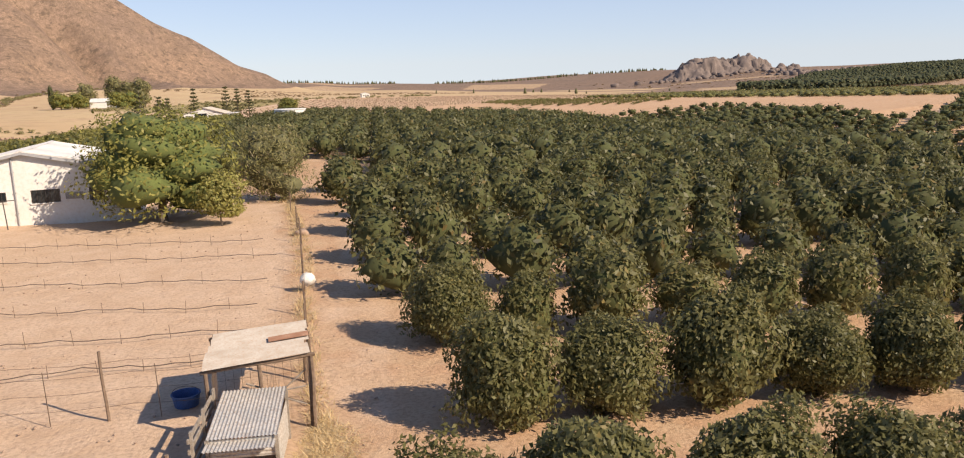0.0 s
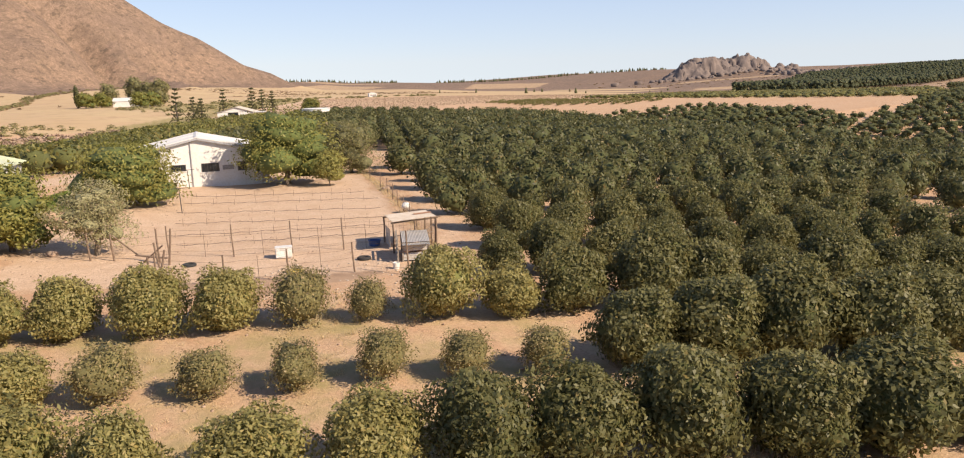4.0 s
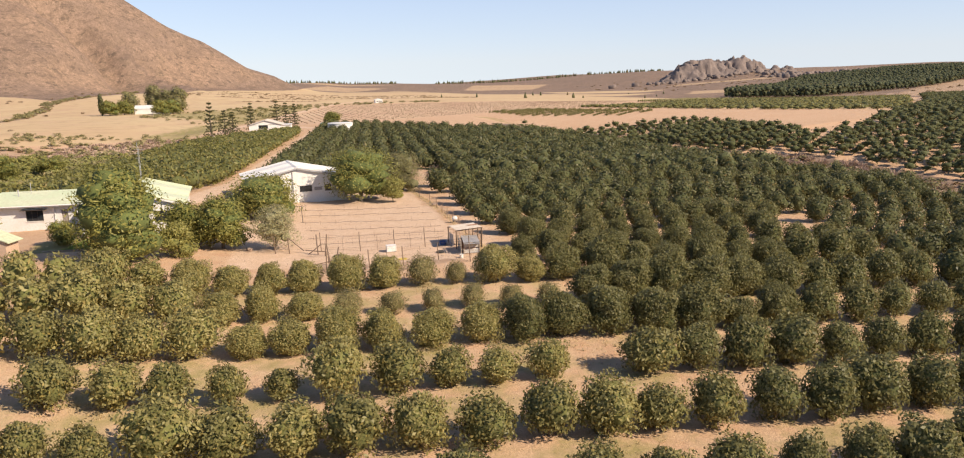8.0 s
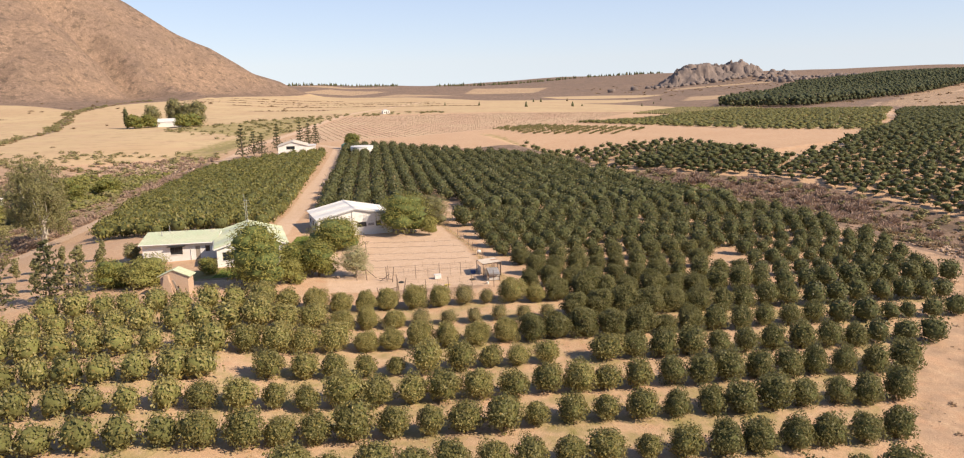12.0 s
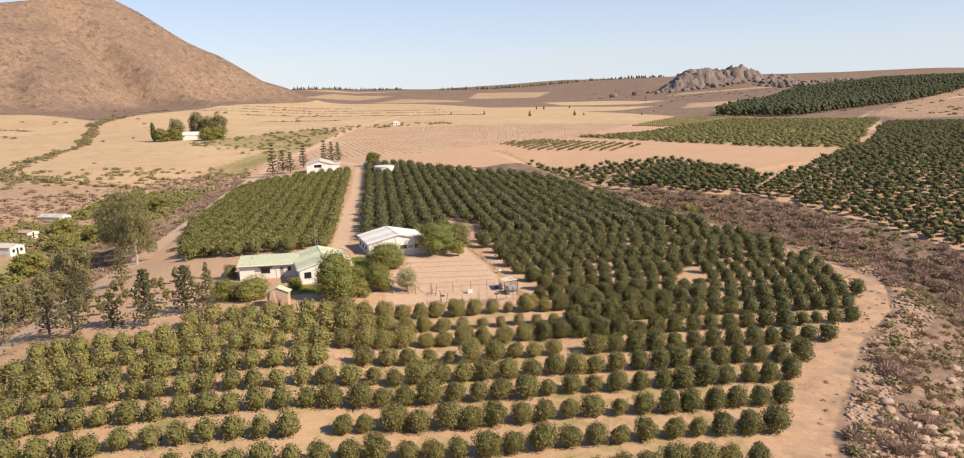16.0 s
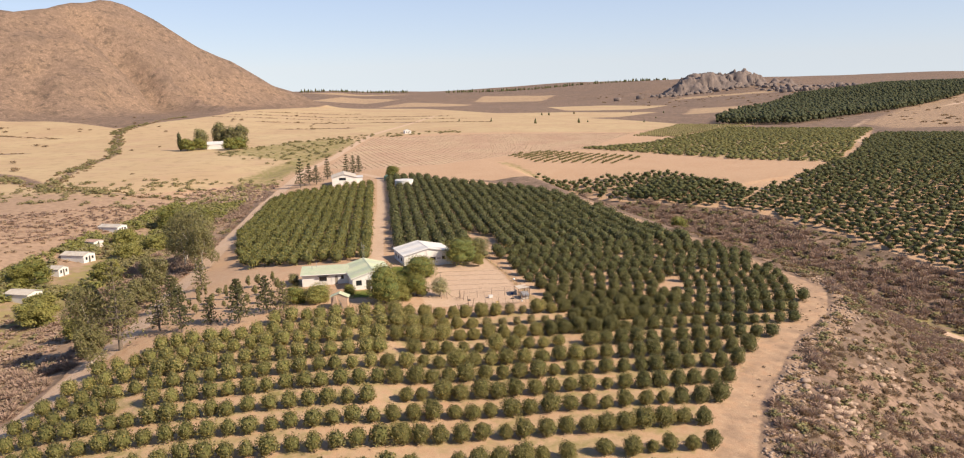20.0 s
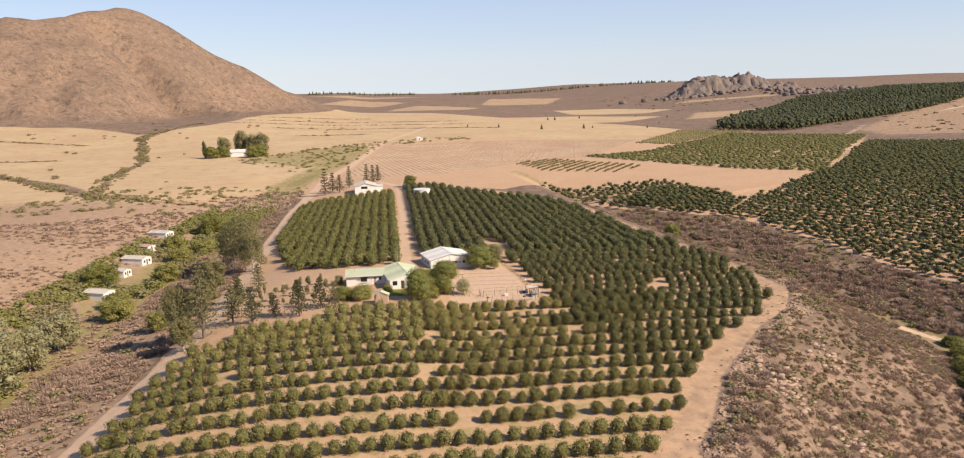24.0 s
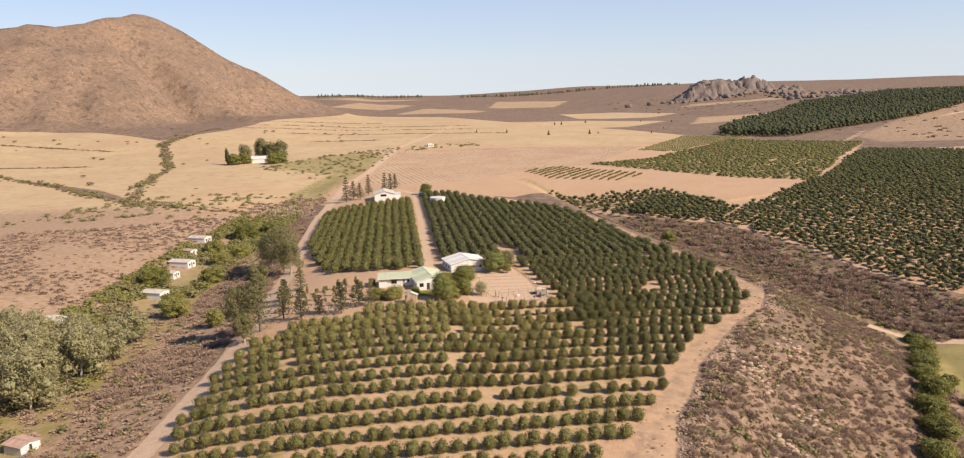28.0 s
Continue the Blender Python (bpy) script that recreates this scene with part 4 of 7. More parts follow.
for name, poly, mat, label, seed, size in (("orchard_block", BLOCK_RIGHT_FAR, LEAF_DARK, "large block of dark green fruit trees in close rows", 3, 1.12),
                                           ("orchard_block", BLOCK_LEFT, LEAF_MID, "square block of dark green fruit trees beside a dirt track", 4, 1.1)):
    heap = Heap()
    for x, y in scatter(poly, 3.5, 3.0, 0.22, 0.02, seed):
        heap.add(COARSE[int(rng.integers(4))], (x, y, ground_z(x, y) - 0.05), size * rng.uniform(0.85, 1.12), rng.uniform(0, 6.28))
    heap.make(name, mat, label, "fruit trees")
heap = Heap()
for poly, seed, turn in ((BLOCK_EAST, 5, 0.72), (BLOCK_EAST_LOW, 6, 0.5)):
    for x, y in scatter(poly, 4.1, 3.9 if seed == 5 else 6.2, 0.3, 0.03, seed, turn=turn):
        if math.hypot(x, y) < 540:
            heap.add(FAR_TREE[int(rng.integers(3))], (x, y, ground_z(x, y) - 0.05), rng.uniform(1.2, 1.45), rng.uniform(0, 6.28), 0.92)
heap.make("orchard_block", LEAF_DARK, "dark green fruit trees on the slope across the stream", "fruit trees")


# ---- the sheep pen ----
def post(parent, x, y, high, r=0.045, lean=(0.0, 0.0), name="post"):
    z = ground_z(x, y)
    return part(name, rod_bm((x, y, z - 0.2), (x + lean[0], y + lean[1], z + high), r, r * 0.85, 7, 0.015, 3), WOOD_POST, parent)


def strand(parent, a, b, za, zb, r=0.006, sag=0.02, name="wire"):
    return part(name, rod_bm((*a, ground_z(*a) + za), (*b, ground_z(*b) + zb), r, r, 4, sag, 4), WIRE, parent)


fence = thing("pen_fence", (0, 0, 0), "weathered wooden posts with slack rusty wire round a bare pen", "fence")
north = [(-15.7, 18.7), (-12.3, 18.1), (-9.3, 18.3), (-6.6, 18.4), (-4.25, 18.5)]
south = [(-14.7, 12.6), (-11.5, 11.4), (-8.8, 11.9), (-5.9, 12.7), (-3.4, 11.8)]
for k, p in enumerate(north[:-1]):
    post(fence, *p, 1.75, 0.04, (-0.06, 0))
for k, p in enumerate(south):
    post(fence, *p, 1.5 if k < 4 else 2.1, 0.045, (-0.08, 0.03))
for line in (north, south):
    for a, b in zip(line, line[1:]):
        for h in (0.35, 0.75, 1.15, 1.45):
            strand(fence, a, b, h, h, 0.005, 0.05)
for x, y, h, lean in ((-15.3, 16.9, 1.9, (0.25, 0)), (-15.9, 17.6, 1.8, (-0.1, 0.1)), (-14.6, 13.2, 1.9, (-0.3, 0)), (-14.9, 11.9, 1.5, (0.05, 0)), (-14.3, 10.6, 2.0, (0.5, 0.2)), (-18.4, 18.5, 1.5, (-0.1, 0)), (-19.6, 18.6, 1.5, (-0.1, 0)), (-16.8, 9.8, 1.3, (-0.4, 0))):
    post(fence, x, y, h, 0.055, lean)
for a, b in (((-18.4, 18.5, 1.4), (-17.2, 18.7, 0.2)), ((-15.6, 17.2, 1.0), (-16.7, 17.6, 0.1)), ((-14.6, 13.4, 0.3), (-16.8, 12.6, 0.15)), ((-15.2, 16.4, 0.5), (-16.9, 17.0, 0.6))):
    part("brace", rod_bm((a[0], a[1], ground_z(a[0], a[1]) + a[2]), (b[0], b[1], ground_z(b[0], b[1]) + b[2]), 0.045, 0.04, 6, 0.02, 2), WOOD_POST, fence)
for a, b in (((-15.7, 18.7), (-18.4, 18.5)), ((-18.4, 18.5), (-19.6, 18.6)), ((-15.3, 16.9), (-14.6, 13.2)), ((-14.7, 12.6), (-14.6, 13.2))):
    for h in (0.4, 0.8, 1.2):
        strand(fence, a, b, h, h, 0.005, 0.04)
for a in ((-10.8, 18.2), (-7.9, 18.35), (-5.4, 18.4), (-13.8, 18.4), (-10.1, 11.6), (-7.4, 12.3)):
    part("dropper", rod_bm((*a, ground_z(*a)), (a[0] - 0.03, a[1], ground_z(*a) + 1.35), 0.012, 0.01, 5), WIRE, fence)

side_fence = thing("paddock_fence", (0, 0, 0), "low fence of thin posts and wire netting overgrown with dry weeds", "fence")
line = [(-1.75, 17.2), (-2.05, 20.5), (-2.35, 23.4), (-2.6, 26.3), (-2.9, 29.4), (-3.2, 32.4), (-3.5, 35.4), (-3.8, 38.6), (-4.3, 42.2), (-5.2, 48.0), (-6.2, 55.0), (-7.4, 64.0)]
for k, p in enumerate(line):
    post(side_fence, *p, 1.25 if k else 1.7, 0.035, (random.uniform(-0.08, 0.08), 0.05))
for a, b in zip(line, line[1:]):
    for h in (0.2, 0.4, 0.6, 0.8, 1.0):
        strand(side_fence, a, b, h, h, 0.004, 0.03)
    for k in range(1, 9):
        f = k / 9
        x, y = a[0] + (b[0] - a[0]) * f, a[1] + (b[1] - a[1]) * f
        if y < 44:
            part("netting_wire", rod_bm((x, y, ground_z(x, y)), (x + 0.02, y, ground_z(x, y) + 1.02), 0.004, 0.004, 4), WIRE, side_fence)

# drip lines on short stakes across the paddock
for a, b in (((-19.4, 40.6), (-5.7, 38.9)), ((-19.1, 37.0), (-4.6, 35.4)), ((-18.7, 33.0), (-4.5, 31.1)), ((-17.8, 28.9), (-4.4, 27.4)), ((-17.3, 24.6), (-4.3, 24.6)), ((-16.0, 21.4), (-4.6, 21.9))):
    hose = thing("drip_line", (0, 0, 0), "thin black irrigation hose sagging between short stakes", "irrigation hose", "drip lines in the paddock")
    n = 9
    pts = []
    for k in range(n * 3 + 1):
        f = k / (n * 3)
        x, y = a[0] + (b[0] - a[0]) * f, a[1] + (b[1] - a[1]) * f
        y += 0.12 * math.sin(f * 17 + a[1]) + random.uniform(-0.05, 0.05)
        pts.append((x, y, ground_z(x, y) + 0.10 + 0.10 * abs(math.cos(math.pi * k / 3))))
    bm = tube(pts, 0.016)
    part("hose", bm, PIPE_BLACK, hose)
    for p in pts[1::3]:
        part("stake", rod_bm((p[0], p[1], ground_z(p[0], p[1]) - 0.1), (p[0] + random.uniform(-0.05, 0.05), p[1], ground_z(p[0], p[1]) + random.uniform(0.35, 0.55)), 0.011, 0.009, 5), WOOD_POST, hose)

# washing-line poles
for x, y, h in ((-18.5, 33.8, 1.75), (-20.7, 46.3, 1.6)):
    z = ground_z(x, y)
    pole = thing("line_pole", (x, y, z), "rusty metal pole with a cross bar for a washing line", "pole", "washing line poles")
    part("shaft", rod_bm((0, 0, -0.2), (-0.08, 0, h), 0.035, 0.03, 8), FRAME_DARK, pole)
    part("cross_bar", rod_bm((-0.62, 0, h), (0.5, 0.02, h + 0.05), 0.025, 0.025, 6), FRAME_DARK, pole)

# the shelter: a roof of old sheets on posts, and netting round it
SX0, SX1, SY0, SY1 = -4.15, -1.85, 17.0, 19.9
zs = ground_z(-3, 18)
shelter = thing("pen_shelter", (0, 0, zs), "open animal shelter with a roof of pale weathered metal sheets", "shelter")
for x, y, h in ((SX0, SY0, 1.62), (SX1, SY0, 1.76), (SX0 - 0.05, SY1, 1.5), (SX1 - 0.05, SY1, 1.56), ((SX0 + SX1) / 2, SY0 + 0.02, 1.66), (SX1 + 0.02, 18.4, 1.7)):
    part("post", rod_bm((x, y, -0.2), (x + 0.02, y, h), 0.055, 0.045, 7, 0.02, 3), WOOD_POST, shelter)
part("beam", rod_bm((SX0 - 0.1, SY0, 1.60), (SX1 + 0.1, SY0, 1.74), 0.045, 0.045, 7, 0.02, 3), WOOD_POST, shelter)
part("beam", rod_bm((SX0 - 0.1, SY1, 1.46), (SX1 + 0.1, SY1, 1.56), 0.045, 0.045, 7, 0.02, 3), WOOD_POST, shelter)
for k in range(5):
    y = SY0 - 0.15 + k * 0.60
    f = (y - SY0) / (SY1 - SY0)
    z = 1.80 - 0.16 * f + 0.012 * (k % 2)
    bm = sheet(0.70, 2.34 - 0.08 * (k % 2), 0.09, 0.012, 0.004)
    m = pose(SX0 - 0.06 + 0.02 * k, y + 0.70, z - 0.10, 0, -3.2, 0) @ pose(0, 0, 0, 0, 0, -90 + (1.5, -2, 1, 3, -1)[k])
    part("roof_sheet", moved(bm, m), SHEET_PALE if k != 2 else SHEET_PALE, shelter)
bm = sheet(0.36, 0.95, 0.09, 0.012, 0.004)
part("roof_patch", moved(bm, pose(SX1 - 0.92, SY0 + 1.55, 1.77, 0, -3.2, 0) @ pose(0, 0, 0, 0, 0, -88)), SHEET_RUST, shelter, "rust-brown patch of sheet metal")
for k in range(12):
    f = k / 11
    part("netting_wire", rod_bm((SX1 + 0.03, SY0 + f * (SY1 - SY0), 0), (SX1 + 0.03, SY0 + f * (SY1 - SY0), 1.62), 0.004, 0.004, 4), WIRE, shelter)
    part("netting_wire", rod_bm((SX0 + f * (SX1 - SX0), SY1, 0), (SX0 + f * (SX1 - SX0), SY1, 1.58), 0.004, 0.004, 4), WIRE, shelter)
for h in (0.3, 0.6, 0.9, 1.2):
    part("netting_wire", rod_bm((SX1 + 0.03, SY0, h), (SX1 + 0.03, SY1, h + 0.02), 0.004, 0.004, 4, 0.02, 3), WIRE, shelter)
    part("netting_wire", rod_bm((SX0, SY1, h), (SX1, SY1, h + 0.02), 0.004, 0.004, 4, 0.02, 3), WIRE, shelter)
for a, b in (((-3.35, 17.1, 0.35), (-1.95, 17.15, 1.35)), ((-3.3, 17.1, 1.2), (-2.0, 17.1, 0.5)), ((-4.0, 17.05, 0.9), (-2.0, 17.1, 0.95))):
    part("rail", rod_bm(a, b, 0.022, 0.018, 6, 0.04, 3), WOOD_GREY, shelter)
shelter.matrix_basis = pose(-3.0, 18.4, zs, 0, 0, 7.6) @ pose(3.0, -18.4, 0)
part("back_sheet", moved(sheet(1.5, 1.0, 0.076, 0.01), pose(SX0 + 0.02, SY0 + 2.7, 0.05, 90, 0, 90) @ pose(-1.5, 0, 0)), SHEET_ZINC, shelter)

# the hutch in front of it
zh = ground_z(-2.9, 15.6)
hutch = thing("animal_hutch", (0, 0, zh), "low hutch of grey corrugated metal sheets beside a shelter", "hutch")
HX0, HX1, HY0, HY1 = -3.58, -2.2, 14.75, 16.75
part("roof_sheet", moved(sheet(HX1 - HX0, HY1 - HY0, 0.076, 0.013, 0.004, 0.22), pose(HX0, HY0, 0.97)), SHEET_ZINC, hutch)
part("roof_sheet", moved(sheet(HX1 - HX0 - 0.02, 0.55, 0.076, 0.013, 0.004, -0.02), pose(HX0, HY0 - 0.42, 0.91)), SHEET_ZINC, hutch, "short lower roof sheet")
for z0, z1 in ((0.06, 0.42), (0.52, 0.93)):
    bm = sheet(z1 - z0, HX1 - HX0 - 0.06, 0.076, 0.010)
    part("front_sheet", moved(bm, pose(HX0 + 0.04, HY0 + 0.05, z1, 0, 90, 0) @ pose(0, 0, 0, 0, 0, 0) @ Matrix(((1, 0, 0, 0), (0, 0, 1, 0), (0, 1, 0, 0), (0, 0, 0, 1)))), SHEET_ZINC, hutch)
for x in (HX0 + 0.02, HX1 - 0.02):
    for y in (HY0 + 0.02, HY1 - 0.05):
        part("post", boxes((x - 0.035, x + 0.035, y - 0.035, y + 0.035, -0.1, 0.95 + (y - HY0) * 0.1)), WOOD_GREY, hutch)
part("side_sheet", moved(sheet(HY1 - HY0 - 0.1, 0.85, 0.076, 0.01), pose(HX1 - 0.03, HY0 + 0.05, 0.05, 90, 0, 90)), SHEET_ZINC, hutch)
part("back_sheet", moved(sheet(HX1 - HX0, 1.0, 0.076, 0.01), pose(HX0, HY1 - 0.04, 0.05, 90, 0, 0)), SHEET_RUST, hutch)
gate = thing("rail_gate", (0, 0, zh), "grey wooden rail gate leaning against a hutch", "gate")
for k in range(5):
    part("rail", boxes((-3.86, -3.82, 14.5, 16.9, 0.15 + 0.22 * k, 0.24 + 0.22 * k)), WOOD_GREY, gate)
for y in (14.6, 15.7, 16.8):
    part("stile", boxes((-3.82, -3.77, y - 0.05, y + 0.05, -0.05, 1.25)), WOOD_GREY, gate)


def tub(name, x, y, r, h, mat, label, category):
    t = thing(name, (x, y, ground_z(x, y)), label, category)
    bm = bmesh.new()
    n = 20
    prof = ((0.0, 0.0), (r * 0.85, 0.0), (r, h), (r * 1.06, h), (r * 1.06, h - 0.03), (r * 0.94, h - 0.02), (r * 0.80, 0.04), (0.0, 0.04))
    rings = [[bm.verts.new((p * math.cos(2 * math.pi * i / n), p * math.sin(2 * math.pi * i / n), q)) for i in range(n)] for p, q in prof[1:-1]]
    for lo, hi in zip(rings, rings[1:]):
        for i in range(n):
            bm.faces.new((lo[i], lo[(i + 1) % n], hi[(i + 1) % n], hi[i]))
    bm.faces.new(rings[0][::-1])
    bm.faces.new(rings[-1])
    part("body", bm, mat, t)
    bm = tube([(r * math.cos(math.pi * k / 8), 0.02, h + 0.5 * r * math.sin(math.pi * k / 8)) for k in range(9)], 0.008)
    part("handle", bm, WIRE, t)
    return t


tub("feed_tub", -4.95, 19.0, 0.34, 0.32, BLUE_PLASTIC, "wide blue plastic feed tub in the shelter's shade", "tub")
tub("bucket", -3.95, 13.25, 0.17, 0.30, WHITE_PLASTIC, "white plastic bucket on bare soil by a post", "bucket")
crate = thing("water_box", (-9.65, 17.35, ground_z(-9.65, 17.35)), "white plastic box standing on the bare soil of the pen", "box", turn=6)
bm = boxes((-0.42, 0.42, -0.3, 0.3, 0, 0.52))
bmesh.ops.bevel(bm, geom=bm.edges[:], offset=0.03, segments=2, affect="EDGES")
part("body", bm, WHITE_PLASTIC, crate)
bm = boxes((-0.44, 0.44, -0.32, 0.32, 0.515, 0.56))
bmesh.ops.bevel(bm, geom=bm.edges[:], offset=0.012, segments=1, affect="EDGES")
part("lid", bm, WHITE_PLASTIC, crate)


def ring(name, x, y, big, small, mat, label, category, flat=1.0):
    bm = bmesh.new()
    n, m = 26, 10
    rings = [[bm.verts.new(((big + small * math.cos(2 * math.pi * j / m)) * math.cos(2 * math.pi * i / n), (big + small * math.cos(2 * math.pi * j / m)) * math.sin(2 * math.pi * i / n) * flat, small * (1 + math.sin(2 * math.pi * j / m)))) for j in range(m)] for i in range(n)]
    for i in range(n):
        for j in range(m):
            a, b = rings[i], rings[(i + 1) % n]
            bm.faces.new((a[j], b[j], b[(j + 1) % m], a[(j + 1) % m]))
    me = bpy.data.meshes.new(name)
    bm.to_mesh(me)
    bm.free()
    me.materials.append(mat)
    ob = new(name, me)
    ob.matrix_basis = pose(x, y, ground_z(x, y) - 0.02, 0, 0, 20)
    return tagged(ob, label, category)


ring("old_tyre", -14.2, 16.4, 0.27, 0.09, RUBBER, "worn black tyre lying on bare soil", "tyre")
ring("plastic_hoop", -8.8, 13.9, 0.36, 0.05, YELLOW_STRAP, "faded yellow plastic hoop lying on bare soil", "hoop", 0.7)
ring("old_tyre", -5.5, 15.6, 0.27, 0.09, RUBBER, "worn black tyre lying near a hutch", "tyre")


def lump(seed, sx, sy, sz, level=2, rough=0.18):
    rng_ = np.random.default_rng(seed)
    v, t = BALLS[level]
    w = v * (1 + rng_.normal(size=len(v)) * rough)[:, None] * (sx, sy, sz)
    w[:, 2] += sz * 0.75
    return w, t, np.zeros((0, 4), int)


def single(name, shape, mat, at, label, category, smooth_shade=False):
    ob = new(name, mesh_from(name, shape[0], [shape[1]], [mat], smooth_shade=smooth_shade))
    ob.matrix_basis = pose(*at)
    return tagged(ob, label, category)


single("feed_sack", lump(5, 0.30, 0.24, 0.26, 3, 0.05), WHITE_PLASTIC, (-2.75, 29.3, ground_z(-2.75, 29.3) + 0.35), "white plastic sack caught on a wire fence", "sack", True)
single("boulder", lump(6, 0.35, 0.3, 0.22), STONE, (-3.9, 40.3, ground_z(-3.9, 40.3) - 0.05), "pale boulder beside a fence", "boulder")
single("boulder", lump(7, 0.30, 0.3, 0.2), STONE, (-22.0, 20.0, ground_z(-22, 20) - 0.05), "pale boulder at the edge of a yard", "boulder")


# ---- buildings ----
def wall_with_holes(x0, x1, z0, z1, holes, y0, y1):
    """A wall in the plane of x and z, from y0 to y1 thick, with openings through it."""
    bm = bmesh.new()
    xs = sorted({x0, x1, *[h[0] for h in holes], *[h[1] for h in holes]})
    zs_ = sorted({z0, z1, *[h[2] for h in holes], *[h[3] for h in holes]})
    grid = {(i, j, k): bm.verts.new((x, y, z)) for i, x in enumerate(xs) for j, z in enumerate(zs_) for k, y in enumerate((y0, y1))}
    def solid(i, j):
        if not (0 <= i < len(xs) - 1 and 0 <= j < len(zs_) - 1):
            return False
        cx, cz = (xs[i] + xs[i + 1]) / 2, (zs_[j] + zs_[j + 1]) / 2
        return not any(h[0] < cx < h[1] and h[2] < cz < h[3] for h in holes)
    for i in range(len(xs) - 1):
        for j in range(len(zs_) - 1):
            if solid(i, j):
                c_ = [(i, j), (i + 1, j), (i + 1, j + 1), (i, j + 1)]
                bm.faces.new([grid[a, b, 0] for a, b in c_])
                bm.faces.new([grid[a, b, 1] for a, b in c_[::-1]])
                for e, (di, dj) in enumerate(((0, -1), (1, 0), (0, 1), (-1, 0))):
                    if not solid(i + di, j + dj):
                        (a, b), (c, d_) = c_[e], c_[(e + 1) % 4]
                        bm.faces.new((grid[c, d_, 0], grid[a, b, 0], grid[a, b, 1], grid[c, d_, 1]))
    bmesh.ops.delete(bm, geom=[v for v in bm.verts if not v.link_faces], context="VERTS")
    return bm


def window(parent, x0, x1, z0, z1, y, bars=3, deep=0.18, curtain=False, m=None, sill=True):
    """A window in a wall that faces -y: frame, sill, panes whose near-black colour stands for the dark room behind."""
    w = new("window")
    w.parent = parent
    if m:
        w.matrix_basis = m
    f = 0.05
    part("frame", boxes((x0, x1, y + 0.04, y + 0.10, z0, z0 + f), (x0, x1, y + 0.04, y + 0.10, z1 - f, z1), (x0, x0 + f, y + 0.04, y + 0.10, z0 + f, z1 - f), (x1 - f, x1, y + 0.04, y + 0.10, z0 + f, z1 - f)), FRAME_DARK, w)
    n = bars + 1
    for k in range(n):
        a, b = x0 + f + (x1 - x0 - 2 * f) * k / n, x0 + f + (x1 - x0 - 2 * f) * (k + 1) / n
        part("pane", boxes((a + 0.012, b - 0.012, y + 0.065, y + 0.075, z0 + f, z1 - f)), GLASS, w)
        if k:
            part("glazing_bar", boxes((a - 0.012, a + 0.012, y + 0.045, y + 0.095, z0 + f, z1 - f)), FRAME_DARK, w)
    if sill:
        part("sill", boxes((x0 - 0.05, x1 + 0.05, y - 0.06, y + 0.03, z0 - 0.06, z0 - 0.004)), PLASTER_WHITE, w)
    return w


def roof_slope(parent, mat, x_low, x_high, y0, y1, z_low, z_high, name="roof", pitch=0.20, thick=0.05):
    """One slope of a roof, its ridge along y: ribbed sheet from the eave to the ridge."""
    bm = bmesh.new()
    n = max(2, int((y1 - y0) / pitch) * 4)
    top, low = [], []
    for i in range(n + 1):
        y = y0 + (y1 - y0) * i / n
        rib = 0.025 * max(0.0, math.cos(2 * math.pi * (y - y0) / pitch)) ** 4
        top.append([bm.verts.new((x, y, z + rib)) for x, z in ((x_low, z_low), (x_high, z_high))])
        low.append([bm.verts.new((x, y, z - thick)) for x, z in ((x_low, z_low), (x_high, z_high))])
    flip = x_low > x_high
    def quad(*v):
        bm.faces.new(v[::-1] if flip else v)
    for i in range(n):
        quad(top[i][0], top[i][1], top[i + 1][1], top[i + 1][0])
        quad(low[i][0], low[i + 1][0], low[i + 1][1], low[i][1])
        quad(top[i][0], top[i + 1][0], low[i + 1][0], low[i][0])
        quad(top[i][1], low[i][1], low[i + 1][1], top[i + 1][1])
    quad(top[0][0], low[0][0], low[0][1], top[0][1])
    quad(top[-1][0], top[-1][1], low[-1][1], low[-1][0])
    return part(name, bm, mat, parent)


